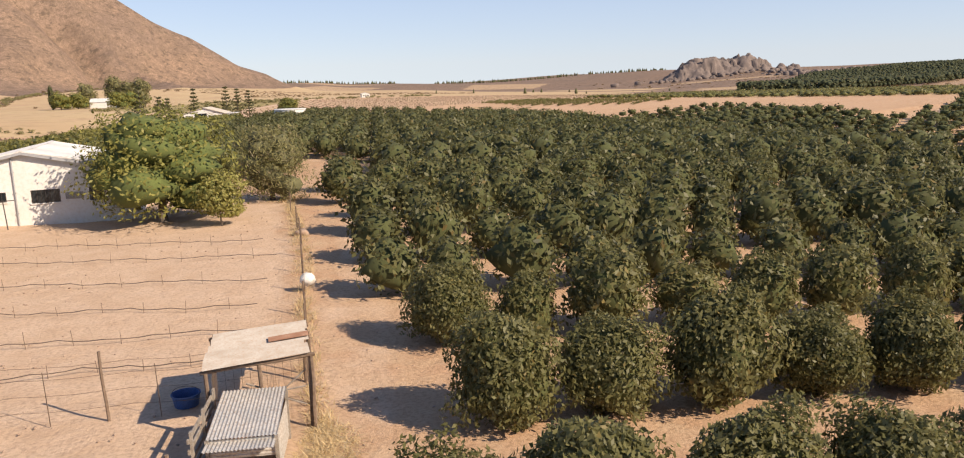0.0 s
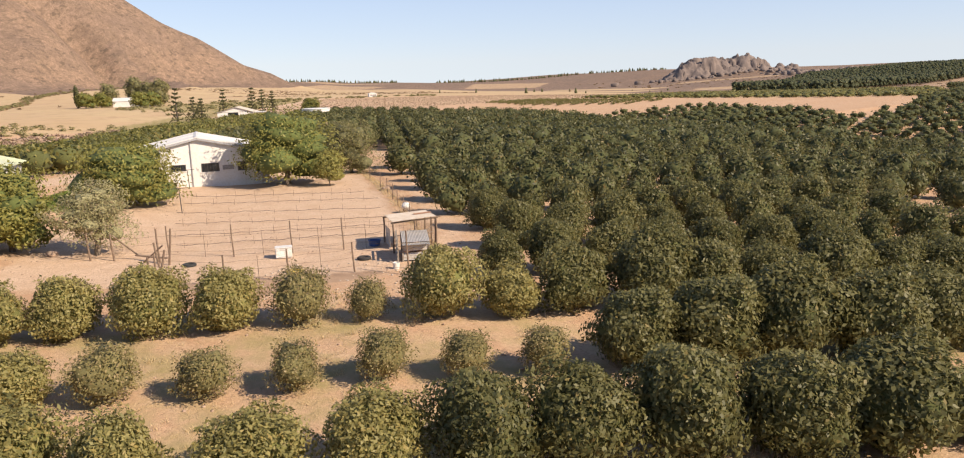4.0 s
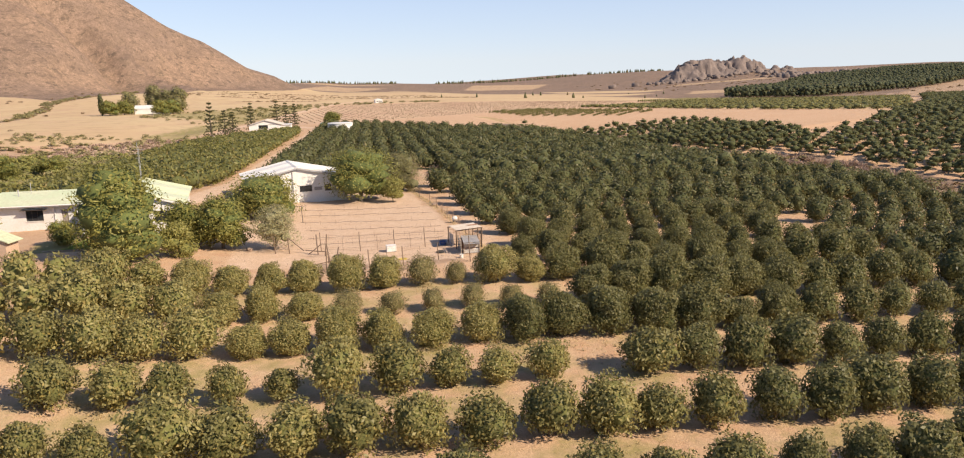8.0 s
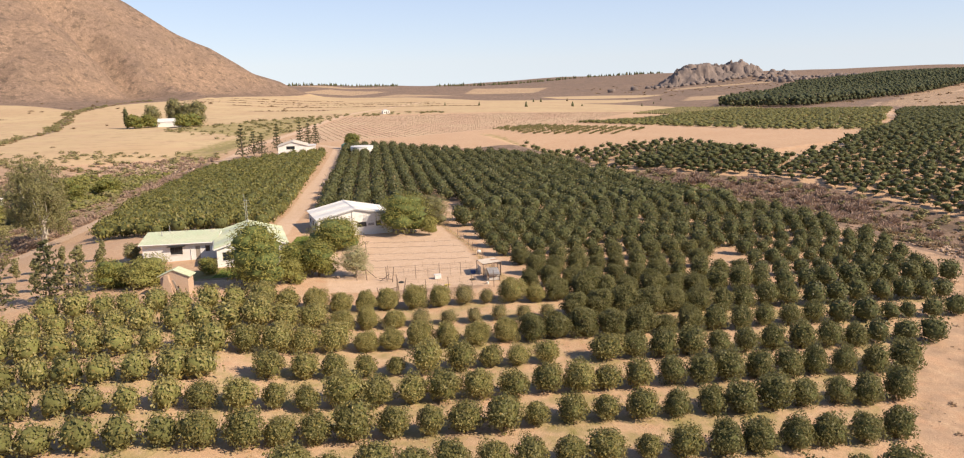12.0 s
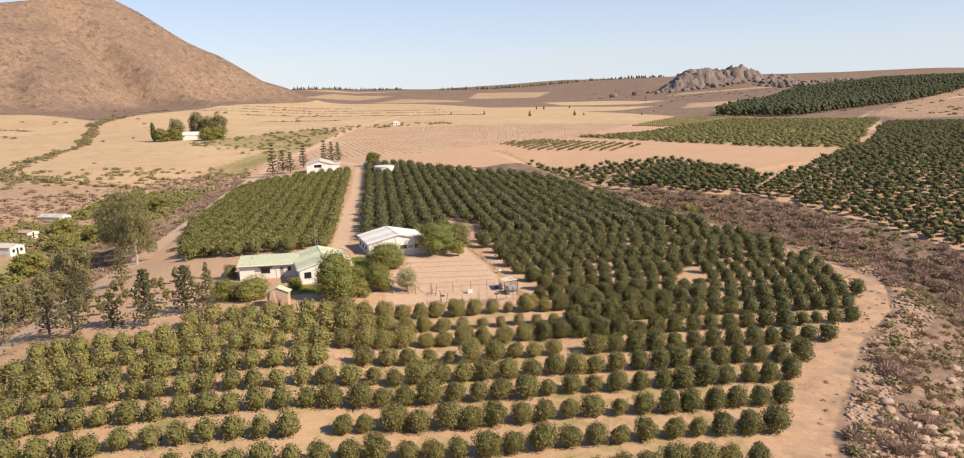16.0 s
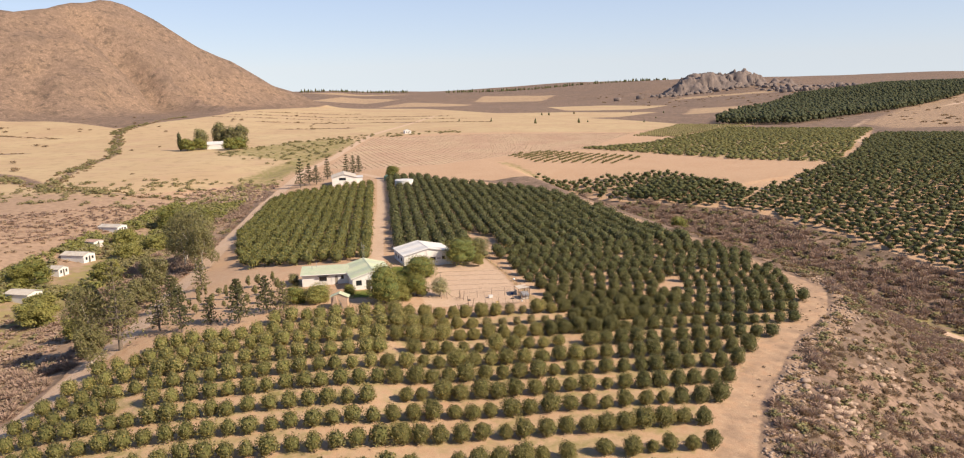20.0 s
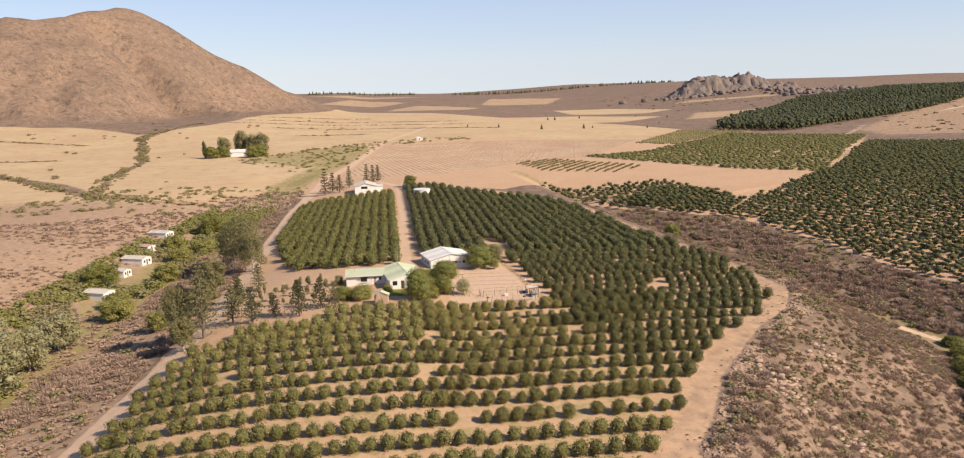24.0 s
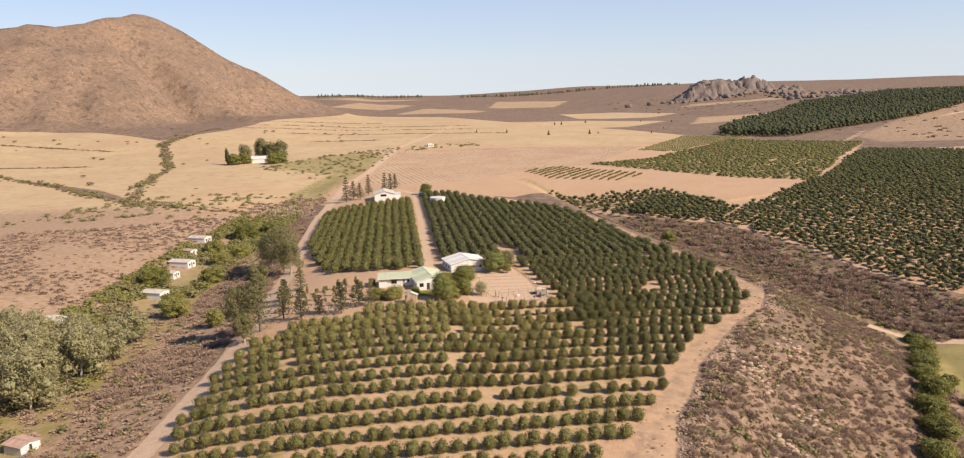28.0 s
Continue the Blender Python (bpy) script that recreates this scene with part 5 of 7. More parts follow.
def gabled(name, at, turn, wide, deep, eave, apex, wall_mat, roof_mat, label, category, windows=(), over=0.35, fascia=None, door=None, group="", front_holes=(), bars=2):
    """A building whose gable faces -y at y = 0; x runs from 0 to wide, y from 0 to deep."""
    b = thing(name, at, label, category, group, turn=turn)
    t = 0.22
    holes = [w for w in windows] + ([door] if door else []) + list(front_holes)
    part("wall", wall_with_holes(0, wide, -0.5, eave, holes, 0, t), wall_mat, b, "front wall")
    part("wall", wall_with_holes(0, wide, -0.5, eave, [], deep - t, deep), wall_mat, b)
    part("wall", boxes((0, t, t, deep - t, -0.5, eave)), wall_mat, b)
    part("wall", boxes((wide - t, wide, t, deep - t, -0.5, eave)), wall_mat, b)
    for y in (0, deep - t):
        part("gable", prism([(0, eave), (wide, eave), (wide / 2, apex)], y, y + t), wall_mat, b)
    part("interior_floor", boxes((t, wide - t, t, deep - t, -0.1, 0.02)), UNLIT_ROOM, b)
    s = (apex - eave) / (wide / 2)
    lift = 0.07
    roof_slope(b, roof_mat, -over, wide / 2 + 0.01, -over, deep + over, eave - s * over + lift, apex + lift)
    roof_slope(b, roof_mat, wide + over, wide / 2 - 0.01, -over, deep + over, eave - s * over + lift, apex + lift)
    part("ridge_cap", prism([(wide / 2 - 0.2, apex + lift - 0.2 * s + 0.03), (wide / 2, apex + lift + 0.05), (wide / 2 + 0.2, apex + lift - 0.2 * s + 0.03), (wide / 2, apex + lift + 0.02)], -over, deep + over), roof_mat, b)
    if fascia:
        for sgn in (0, 1):
            x0 = -over if sgn == 0 else wide + over
            pts = [(x0, eave - s * over - 0.20), (wide / 2, apex - 0.14), (wide / 2, apex + 0.04), (x0, eave - s * over + 0.015)]
            part("fascia", prism(pts, -over + 0.01, -over + 0.05), fascia, b, "grey barge board")
    for w in windows:
        window(b, *w, 0.0, bars)
    if door:
        d = part("door", boxes((door[0] + 0.03, door[1] - 0.03, 0.06, 0.11, door[2] + 0.02, door[3] - 0.03)), FRAME_DARK, b, "dark door")
        part("handle", rod_bm((door[0] + 0.12, 0.05, door[2] + 1.0), (door[0] + 0.12, 0.02, door[2] + 1.1), 0.012, 0.012, 6), WIRE, d)
    return b


# white shed with a low gable
SHX, SHY, SHZ = -26.0, 46.65, 0.30
shed = gabled("white_shed", (SHX, SHY, SHZ), 12, 12.0, 10.2, 3.05, 4.35, PLASTER_WHITE, ROOF_WHITE, "long white plastered shed with a low white gabled roof", "shed",
              windows=[(3.64, 4.94, 1.50, 2.08), (6.20, 7.73, 1.32, 2.10), (9.28, 10.1, 1.28, 2.10)], fascia=FASCIA_GREY, front_holes=[(3.65, 4.05, 0.05, 0.55)], bars=5)
part("downpipe", rod_bm((5.43, -0.07, 0.0), (5.43, -0.07, 4.10), 0.045, 0.045, 8), FASCIA_GREY, shed, "thin grey downpipe")
for z in (0.8, 2.0, 3.2):
    part("pipe_clip", boxes((5.36, 5.50, -0.12, 0.0, z, z + 0.05)), FASCIA_GREY, shed)
vent = part("vent", boxes((8.0, 8.95, -0.03, -0.003, 1.45, 1.85)), WOOD_GREY, shed, "grey louvred vent")
for k in range(5):
    part("slat", boxes((8.03, 8.92, -0.06, -0.032, 1.48 + k * 0.075, 1.52 + k * 0.075)), FASCIA_GREY, vent)
for y in (1.8, 4.6, 7.4):
    side = window(shed, -0.5, 0.5, 1.3, 2.1, 0.0, 2)
    side.matrix_basis = pose(0, 10.2 - y, 0, 0, 0, -90) @ pose(0, -0.075, 0)

# farmhouse: a gabled part and a long low wing, roofs of pale green sheet
hz = ground_z(-36, 26) - 0.1
house = gabled("farmhouse", (-37.42, 25.0, hz), 10, 8.75, 12.8, 2.75, 3.95, PLASTER_WHITE, ROOF_GREEN, "white plastered farmhouse with a pale green metal roof", "house",
               windows=[(0.7, 1.9, 1.0, 2.1), (6.2, 7.8, 1.0, 2.1)], fascia=PLASTER_WHITE, door=(2.8, 3.7, 0.0, 2.05), bars=2)
part("gutter", rod_bm((-0.42, -0.3, 2.62), (-0.42, 13.1, 2.62), 0.06, 0.06, 8), PLASTER_WHITE, house)
mast = part("antenna_mast", rod_bm((4.3, 11.0, 3.9), (4.3, 11.0, 7.4), 0.03, 0.02, 6), FASCIA_GREY, house, "thin antenna mast")
for z in (6.3, 6.8, 7.2):
    part("antenna_rod", rod_bm((3.9, 11.0, z), (4.7, 11.0, z), 0.012, 0.012, 5), FASCIA_GREY, mast)
part("antenna_mast", rod_bm((4.1, 12.2, 3.9), (4.05, 12.2, 7.9), 0.025, 0.018, 6), FASCIA_GREY, house, "thin antenna mast")
part("step", boxes((2.6, 3.9, -0.5, -0.002, -0.3, -0.02)), STONE, house)

wing = thing("farmhouse_wing", (-48.3, 31.2, hz), "long low white wing with a pale green lean-to roof", "house")
WW, WD = 9.72, 4.3
wins = [(3.6, 5.2, 0.95, 2.0), (8.2, 8.8, 1.2, 2.0)]
wdoor = (6.9, 7.5, 0.0, 2.0)
part("wall", wall_with_holes(0, WW, -0.6, 2.55, wins + [wdoor], 0, 0.22), PLASTER_WHITE, wing, "front wall")
part("wall", boxes((0, WW, WD - 0.22, WD, -0.6, 3.2)), PLASTER_WHITE, wing)
for x in (0, WW - 0.22):
    bm = bmesh.new()
    lo = [bm.verts.new(p) for p in ((x, 0.22, -0.6), (x, WD - 0.22, -0.6), (x, WD - 0.22, 3.2), (x, 0.22, 2.58))]
    hi = [bm.verts.new((p.co.x + 0.22, p.co.y, p.co.z)) for p in lo]
    bm.faces.new(lo)
    bm.faces.new(hi[::-1])
    for i in range(4):
        bm.faces.new((lo[(i + 1) % 4], lo[i], hi[i], hi[(i + 1) % 4]))
    part("wall", bm, PLASTER_WHITE, wing)
part("interior_floor", boxes((0.22, WW - 0.22, 0.22, WD - 0.22, -0.1, 0.02)), UNLIT_ROOM, wing)
roof = roof_slope(wing, ROOF_GREEN, -0.55, WD + 0.3, -9.7, 0.3, 2.60, 3.42)
roof.matrix_basis = pose(0, 0, 0, 0, 0, 90)
roof.data.transform(Matrix.Diagonal((1, 1, 1, 1)))
part("fascia", boxes((-0.3, WW + 0.02, -0.60, -0.56, 2.36, 2.57)), PLASTER_WHITE, wing, "white eaves board")
part("gutter", rod_bm((-0.3, -0.66, 2.52), (WW, -0.66, 2.50), 0.06, 0.06, 8), PLASTER_WHITE, wing)
part("downpipe", rod_bm((6.3, -0.06, 0), (6.3, -0.06, 2.45), 0.04, 0.04, 7), PLASTER_WHITE, wing)
for w in wins:
    window(wing, *w, 0.0, 2)
d = part("door", boxes((wdoor[0] + 0.03, wdoor[1] - 0.03, 0.07, 0.12, 0.02, 1.97)), WOOD_GREY, wing, "grey door")
part("awning", boxes((3.3, 5.6, -0.65, -0.02, 2.08, 2.12)), FRAME_DARK, wing, "dark window awning")
part("vent_pipe", rod_bm((2.0, 2.8, 2.9), (2.0, 2.8, 3.8), 0.06, 0.06, 8), FASCIA_GREY, wing)
part("vent_pipe", rod_bm((2.9, 3.6, 3.0), (2.9, 3.6, 4.4), 0.03, 0.03, 8), FASCIA_GREY, wing)

# brick cook hut with a tapering chimney
bz = ground_z(-39.5, 12.8) - 0.05
hut = thing("cook_hut", (-41.1, 11.9, bz), "small tan brick cook hut with a pale green roof", "hut", turn=-8)
part("wall", wall_with_holes(0, 3.1, -0.4, 2.38, [(1.55, 2.05, 0.0, 1.15)], 0, 0.2), BRICK_TAN, hut, "tan brick front wall")
part("wall", boxes((0, 3.1, 1.4, 1.6, -0.4, 2.38)), BRICK_TAN, hut)
part("wall", boxes((2.9, 3.1, 0.2, 1.4, -0.4, 2.38)), BRICK_TAN, hut)
part("wall", boxes((0.0, 0.2, 0.2, 1.4, -0.4, 2.38)), BRICK_TAN, hut)
for y in (0, 1.4):
    part("gable", prism([(0.0, 2.382), (3.1, 2.382), (1.55, 2.98)], y + 0.002, y + 0.198), BRICK_TAN, hut)
part("chimney", prism([(0.15, -0.4), (1.45, -0.4), (1.35, 0.9), (1.12, 1.9), (1.05, 2.5), (0.6, 2.5), (0.5, 1.9), (0.22, 0.9)], -0.38, -0.002), BRICK_TAN, hut, "tapering brick chimney")
roof_slope(hut, ROOF_GREEN, -0.30, 1.56, -0.15, 1.75, 2.28, 3.06)
roof_slope(hut, ROOF_GREEN, 3.42, 1.54, -0.15, 1.75, 2.26, 3.06)
part("plank", boxes((-0.1, 0.1, -0.03, 0.03, -1.1, 1.1)), WOOD_GREY, hut, "pale plank leaning on the wall").matrix_basis = pose(1.95, -0.32, 0.95, 12, -18, 0)
part("ledge", boxes((1.5, 3.1, -0.35, -0.002, 0.0, 0.08)), BRICK_TAN, hut)

# patio and low kerb beside the house
part_ob = thing("garden_kerb", (-38.5, 18.5, ground_z(-38, 18.5) - 0.04), "low pale stone kerb along a patch of lawn", "kerb")
for k in range(8):
    part("stone", boxes((k * 0.9, k * 0.9 + 0.87, 0, 0.14, -0.1, 0.14)), STONE, part_ob)


# far house and barn
def cottage(x, y, wide, deep, eave, apex, turn, roof_mat, label, group="", windows=True):
    z = ground_z(x, y)
    wins = [(wide * 0.16, wide * 0.34, 0.9, 1.8), (wide * 0.68, wide * 0.86, 0.9, 1.8)] if windows else []
    return gabled("cottage", (x, y, z), turn, wide, deep, eave, apex, PLASTER_WHITE, roof_mat, label, "cottage", wins, 0.3, None, (wide * 0.44, wide * 0.58, 0.0, min(2.0, eave - 0.1)), group, bars=1)


cottage(-128.2, 164, 5.2, 8.5, 2.4, 3.1, 68, ROOF_GREY, "small white cottage among green bushes", "valley cottages")
cottage(-124.5, 119, 5.0, 8.6, 2.5, 3.2, 68, ROOF_GREY, "white cottage with a pale roof on the valley side", "valley cottages")
cottage(-125.5, 102, 4.2, 6.0, 2.3, 2.9, 72, ROOF_GREY, "small white cottage with a flat pale roof", "valley cottages")
cottage(-122.5, 74, 4.8, 7.4, 2.6, 3.2, 66, ROOF_GREY, "white cottage beside a dark leafy tree", "valley cottages")
cottage(-139.5, 40, 4.4, 9.0, 2.5, 3.1, 62, ROOF_GREY, "white cottage behind gum trees", "valley cottages")
cottage(-117.5, -38, 4.2, 5.0, 1.9, 2.3, 60, ROOF_RUST, "low outbuilding with a rusty roof by the stream", "valley cottages", False)
cottage(-128.5, 140, 4.0, 5.0, 2.0, 2.4, 60, ROOF_RUST, "small outbuilding with a rusty roof", "valley cottages", False)
cottage(-161, 487, 9, 24, 3.4, 5.4, -86, ROOF_WHITE, "large white homestead with a pale roof among tall trees")
cottage(-6, 596, 6, 6, 2.6, 3.6, 10, ROOF_WHITE, "white shack alone in a field")
barn = gabled("barn", (-53.2, 233.0, ground_z(-47, 236)), 3, 11.0, 15.0, 3.4, 5.0, PLASTER_WHITE, ROOF_GREY, "cream barn with a pale gabled roof behind an orchard", "barn", [(3.2, 6.4, 2.2, 3.6)], 0.4, None, None, bars=5)
part("annex_wall", boxes((11.02, 14.2, 1.0, 9.0, -0.5, 3.2)), PLASTER_WHITE, barn)
part("annex_roof", boxes((11.02, 14.5, 0.7, 9.3, 3.21, 3.33)), ROOF_WHITE, barn)
for x, y, r, h in ((-27.5, 236, 1.5, 2.4), (-23.6, 238, 1.3, 2.0)):
    n, bm = 24, bmesh.new()
    prof = ((r, 0), (r * 1.03, h * 0.3), (r, h * 0.85), (r * 0.8, h), (r * 0.3, h * 1.1))
    rings = [[bm.verts.new((p * math.cos(2 * math.pi * i / n), p * math.sin(2 * math.pi * i / n), q)) for i in range(n)] for p, q in prof]
    for lo, hi in zip(rings, rings[1:]):
        for i in range(n):
            bm.faces.new((lo[i], lo[(i + 1) % n], hi[(i + 1) % n], hi[i]))
    bm.faces.new(rings[0][::-1])
    bm.faces.new(rings[-1])
    tank = thing("water_tank", (x, y, ground_z(x, y)), "round plastic water tank at the end of a track", "water tank", "tanks by the track")
    part("body", bm, TANK_GREEN if r > 1.4 else WHITE_PLASTIC, tank)
    part("lid", rod_bm((0, 0, h * 1.08), (0, 0, h * 1.16), 0.3, 0.28, 14), TANK_GREEN, tank)
slab = thing("reservoir", (-20.5, 205, ground_z(-20.5, 205)), "low round pale concrete reservoir among orchard trees", "reservoir")
part("wall", rod_bm((0, 0, -0.3), (0, 0, 3.3), 4.0, 4.0, 28), PLASTER_WHITE, slab)
part("cover", rod_bm((0, 0, 3.304), (0, 0, 3.5), 4.15, 3.9, 28), ROOF_WHITE, slab)


# ---- garden and wild trees ----
def broad_tree(name, x, y, high, wide, mat, label, seed, leaves=2600, leaf=0.3, lobes=11, base=0.12, bark=None, cone=0.1, category="tree", droop=0.0, slim=0.45, core=0.62, r=None, lobe=0.60):
    t = thing(name, (x, y, ground_z(x, y) - 0.05), label, category)
    area = math.pi * wide * (wide * 0.45 + high * 0.5)
    leaves = int(min(8500, max(leaves, 2.6 * area / (leaf * leaf * slim))))
    part("trunk", trunk_bm(seed, high * 0.8, r or 0.035 * high + 0.03, 6, wide * 0.30, wide * 0.03), bark or BARK, t)
    crown = new("crown", crown_mesh("crown", mat, seed, wide / 2, high * (1 - base), leaves, leaf, 2, lobes, core=core, base=high * base, cone=cone, droop=droop, slim=slim, lobe=lobe))
    crown.parent = t
    return t


def conifer(name, x, y, high, wide, mat, label, seed, tiers=11, category="pine tree", bare=0.12, leaf=0.5, per=5):
    """A straight trunk with whorls of branches that carry needle sprays."""
    rng_ = np.random.default_rng(seed)
    t = thing(name, (x, y, ground_z(x, y) - 0.05), label, category)
    bm = bmesh.new()
    rod(bm, (0, 0, -0.2), (rng_.normal() * 0.1, rng_.normal() * 0.1, high * 0.97), 0.02 * high + 0.04, 0.03, 8, 0.05, 4)
    pts, n = [], 0
    for k in range(tiers):
        f = bare + (1 - bare) * k / tiers
        span = wide / 2 * (1 - f) ** 0.75 * rng_.uniform(0.75, 1.15) + 0.15
        for j in range(7):
            ang = j * 0.9 + k * 1.3 + rng_.normal() * 0.25
            z0 = high * f
            end = np.array([math.cos(ang) * span, math.sin(ang) * span, z0 + span * rng_.uniform(-0.05, 0.45)])
            rod(bm, (0, 0, z0), end, 0.03 + 0.004 * high * (1 - f), 0.012, 4)
            for g in np.linspace(0.25, 1.0, per):
                p = np.array([0, 0, z0]) * (1 - g) + end * g + rng_.normal(size=3) * 0.09 * span
                for _ in range(5):
                    d = rng_.normal(size=3)
                    d /= np.linalg.norm(d)
                    s = np.cross(d, rng_.normal(size=3))
                    s /= np.linalg.norm(s)
                    L = leaf * rng_.uniform(0.6, 1.3) * (0.6 + 0.05 * high)
                    pts += [p - d * L * 0.5, p - s * L * 0.2, p + d * L * 0.5, p + s * L * 0.2]
    part("trunk", bm, BARK, t)
    pts = np.array(pts)
    crown = new("crown", mesh_from("crown", pts, [np.arange(len(pts)).reshape(-1, 4)], [mat]))
    crown.parent = t
    return t


broad_tree("shade_tree", -30.9, 14.2, 7.7, 7.0, LEAF_GREEN, "tall dense dark green shade tree by the farmhouse", 101, 5200, 0.26, 16, 0.04, cone=0.45)
broad_tree("garden_shrub", -27.4, 16.6, 3.0, 3.2, LEAF_BRIGHT, "bright yellow-green garden shrub below a shade tree", 102, 900, 0.2, 6, 0.02, category="shrub")
broad_tree("garden_tree", -24.4, 21.0, 4.6, 4.6, LEAF_GREEN, "round leafy green garden tree near a yard", 103, 2600, 0.22, 10, 0.06)
broad_tree("cypress_tree", -23.0, 36.6, 4.7, 8.0, LEAF_GREEN, "broad low dense conifer in front of a white shed", 104, 4200, 0.26, 14, 0.03, cone=0.0, category="conifer")
broad_tree("thorn_tree", -19.8, 20.2, 4.0, 4.2, LEAF_GUM, "feathery grey-green thorn tree at the yard's edge", 105, 5000, 0.17, 9, 0.12, core=0.35, slim=0.3)
broad_tree("ash_tree", -12.4, 47.0, 6.5, 8.8, LEAF_GREEN, "large spreading green tree beside a white shed", 106, 5600, 0.26, 16, 0.10, cone=0.25)
broad_tree("willow_bush", -7.0, 54.2, 5.1, 5.2, LEAF_GREY, "grey-green willowy bush beside a track", 107, 2600, 0.22, 10, 0.02, droop=0.4, slim=0.25, cone=0.2, core=0.5)
broad_tree("sapling", -8.6, 44.2, 3.1, 2.8, LEAF_BRIGHT, "young pale green tree with an open crown", 108, 700, 0.2, 7, 0.16, core=0.3, r=0.05)
broad_tree("lemon_tree", -44.0, 17.4, 3.6, 5.4, LEAF_BRIGHT, "yellow-green citrus tree in the farmhouse garden", 109, 2600, 0.22, 12, 0.04)
broad_tree("lemon_tree", -48.4, 18.6, 3.4, 4.8, LEAF_GREEN, "green citrus tree in the farmhouse garden", 110, 2000, 0.22, 10, 0.04)
broad_tree("garden_shrub", -37.9, 21.6, 2.1, 2.6, LEAF_GREEN, "rounded green shrub on a patch of lawn", 111, 700, 0.16, 5, 0.02, category="shrub")
broad_tree("garden_tree", -27.4, 21.6, 4.0, 4.2, LEAF_GREEN, "leafy dark tree beside the farmhouse", 112, 1600, 0.22, 8, 0.05)
broad_tree("garden_shrub", -50.3, 33.6, 2.6, 2.4, LEAF_GREY, "grey-green shrub at the wing's corner", 113, 700, 0.2, 5, 0.02, category="shrub")
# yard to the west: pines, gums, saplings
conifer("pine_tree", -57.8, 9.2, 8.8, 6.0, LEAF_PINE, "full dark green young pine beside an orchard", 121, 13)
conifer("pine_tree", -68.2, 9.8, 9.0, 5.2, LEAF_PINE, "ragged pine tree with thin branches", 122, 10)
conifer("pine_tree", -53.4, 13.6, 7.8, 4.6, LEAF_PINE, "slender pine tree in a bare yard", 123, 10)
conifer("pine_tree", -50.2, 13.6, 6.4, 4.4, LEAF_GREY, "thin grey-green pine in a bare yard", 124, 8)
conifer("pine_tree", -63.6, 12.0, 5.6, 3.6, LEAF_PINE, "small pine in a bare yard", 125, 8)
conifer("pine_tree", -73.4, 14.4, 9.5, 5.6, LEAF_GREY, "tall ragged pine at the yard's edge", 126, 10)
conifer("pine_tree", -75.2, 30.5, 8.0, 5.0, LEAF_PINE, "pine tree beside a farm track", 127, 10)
conifer("pine_tree", -72.3, 45.0, 7.4, 4.6, LEAF_GREY, "grey-green pine beside a bare yard", 136, 9)
conifer("pine_tree", -76.0, 37.0, 6.2, 4.2, LEAF_GREY, "thin grey-green pine beside a bare yard", 137, 9)
for x, y, h, w in ((-88.5, 66.0, 8.5, 7.0), (-86.0, 34.0, 7.0, 6.0), (-87.0, 50.0, 6.0, 6.5)):
    broad_tree("valley_tree", x, y, h, w, LEAF_GREY, "grey-green tree on the bank beside a track", 180 + int(h), 1300, 0.36, 18, 0.06, lobe=0.36, core=0.4)
conifer("casuarina_tree", -78.4, 7.4, 17.0, 9.5, LEAF_GREY, "tall ragged grey-brown conifer at the yard's edge", 128, 15, leaf=0.42, per=6, category="conifer")
for k, (x, y, h, w) in enumerate(((-84.0, 9.6, 13.0, 7.4), (-81.4, 2.0, 7.0, 5.0), (-83.0, 86.0, 17.5, 12.0), (-88.0, 95.0, 15.0, 11.0), (-79.6, 79.0, 12.5, 8.0), (-90.0, 106.0, 12.0, 10.0))):
    broad_tree("gum_tree", x, y, h, w, LEAF_GREY, "tall grey-green gum tree with a pale forked trunk", 130 + k, 2600, 0.42, 26, 0.14, BARK_PALE, 0.2, droop=0.3, slim=0.26, core=0.22, r=0.28, lobe=0.32)
for k, (x, y, h, w) in enumerate(((-126, -14, 15, 14), (-121, 2, 14, 13), (-131, -2, 16, 14), (-137, 14, 13, 12), (-128, 18, 12, 12), (-119, 16, 10, 10), (-133, -30, 14, 13), (-124, -44, 10, 11), (-140, -8, 15, 14), (-118, 30, 9, 10), (-146, 20, 11, 11))):
    broad_tree("gum_tree", x, y, h, w, LEAF_GUM, "spreading grey-green gum tree in the stream valley", 150 + k, 2200, 0.6, 20, 0.10, BARK_PALE, 0.1, droop=0.2, slim=0.4, core=0.4, r=0.3, lobe=0.34)
for k, (x, y, h, w, m) in enumerate(((-129.0, 92, 6.5, 11, LEAF_GREEN), (-120, 146, 6, 8, LEAF_BRIGHT), (-112, 176, 8, 11, LEAF_GREEN), (-104, 190, 5, 8, LEAF_GREEN), (-113, 126, 5, 9, LEAF_BRIGHT), (-110, 96, 6, 9, LEAF_BRIGHT), (-116, 66, 5, 8, LEAF_BRIGHT), (-108, 140, 5, 9, LEAF_BRIGHT), (-95, 30, 5, 5, LEAF_BRIGHT), (-112, 52, 6, 9, LEAF_BRIGHT))):
    broad_tree("valley_tree", x, y, h, w, m, "bushy green tree in the stream valley", 170 + k, 1300, 0.45, 14, 0.03, lobe=0.42)
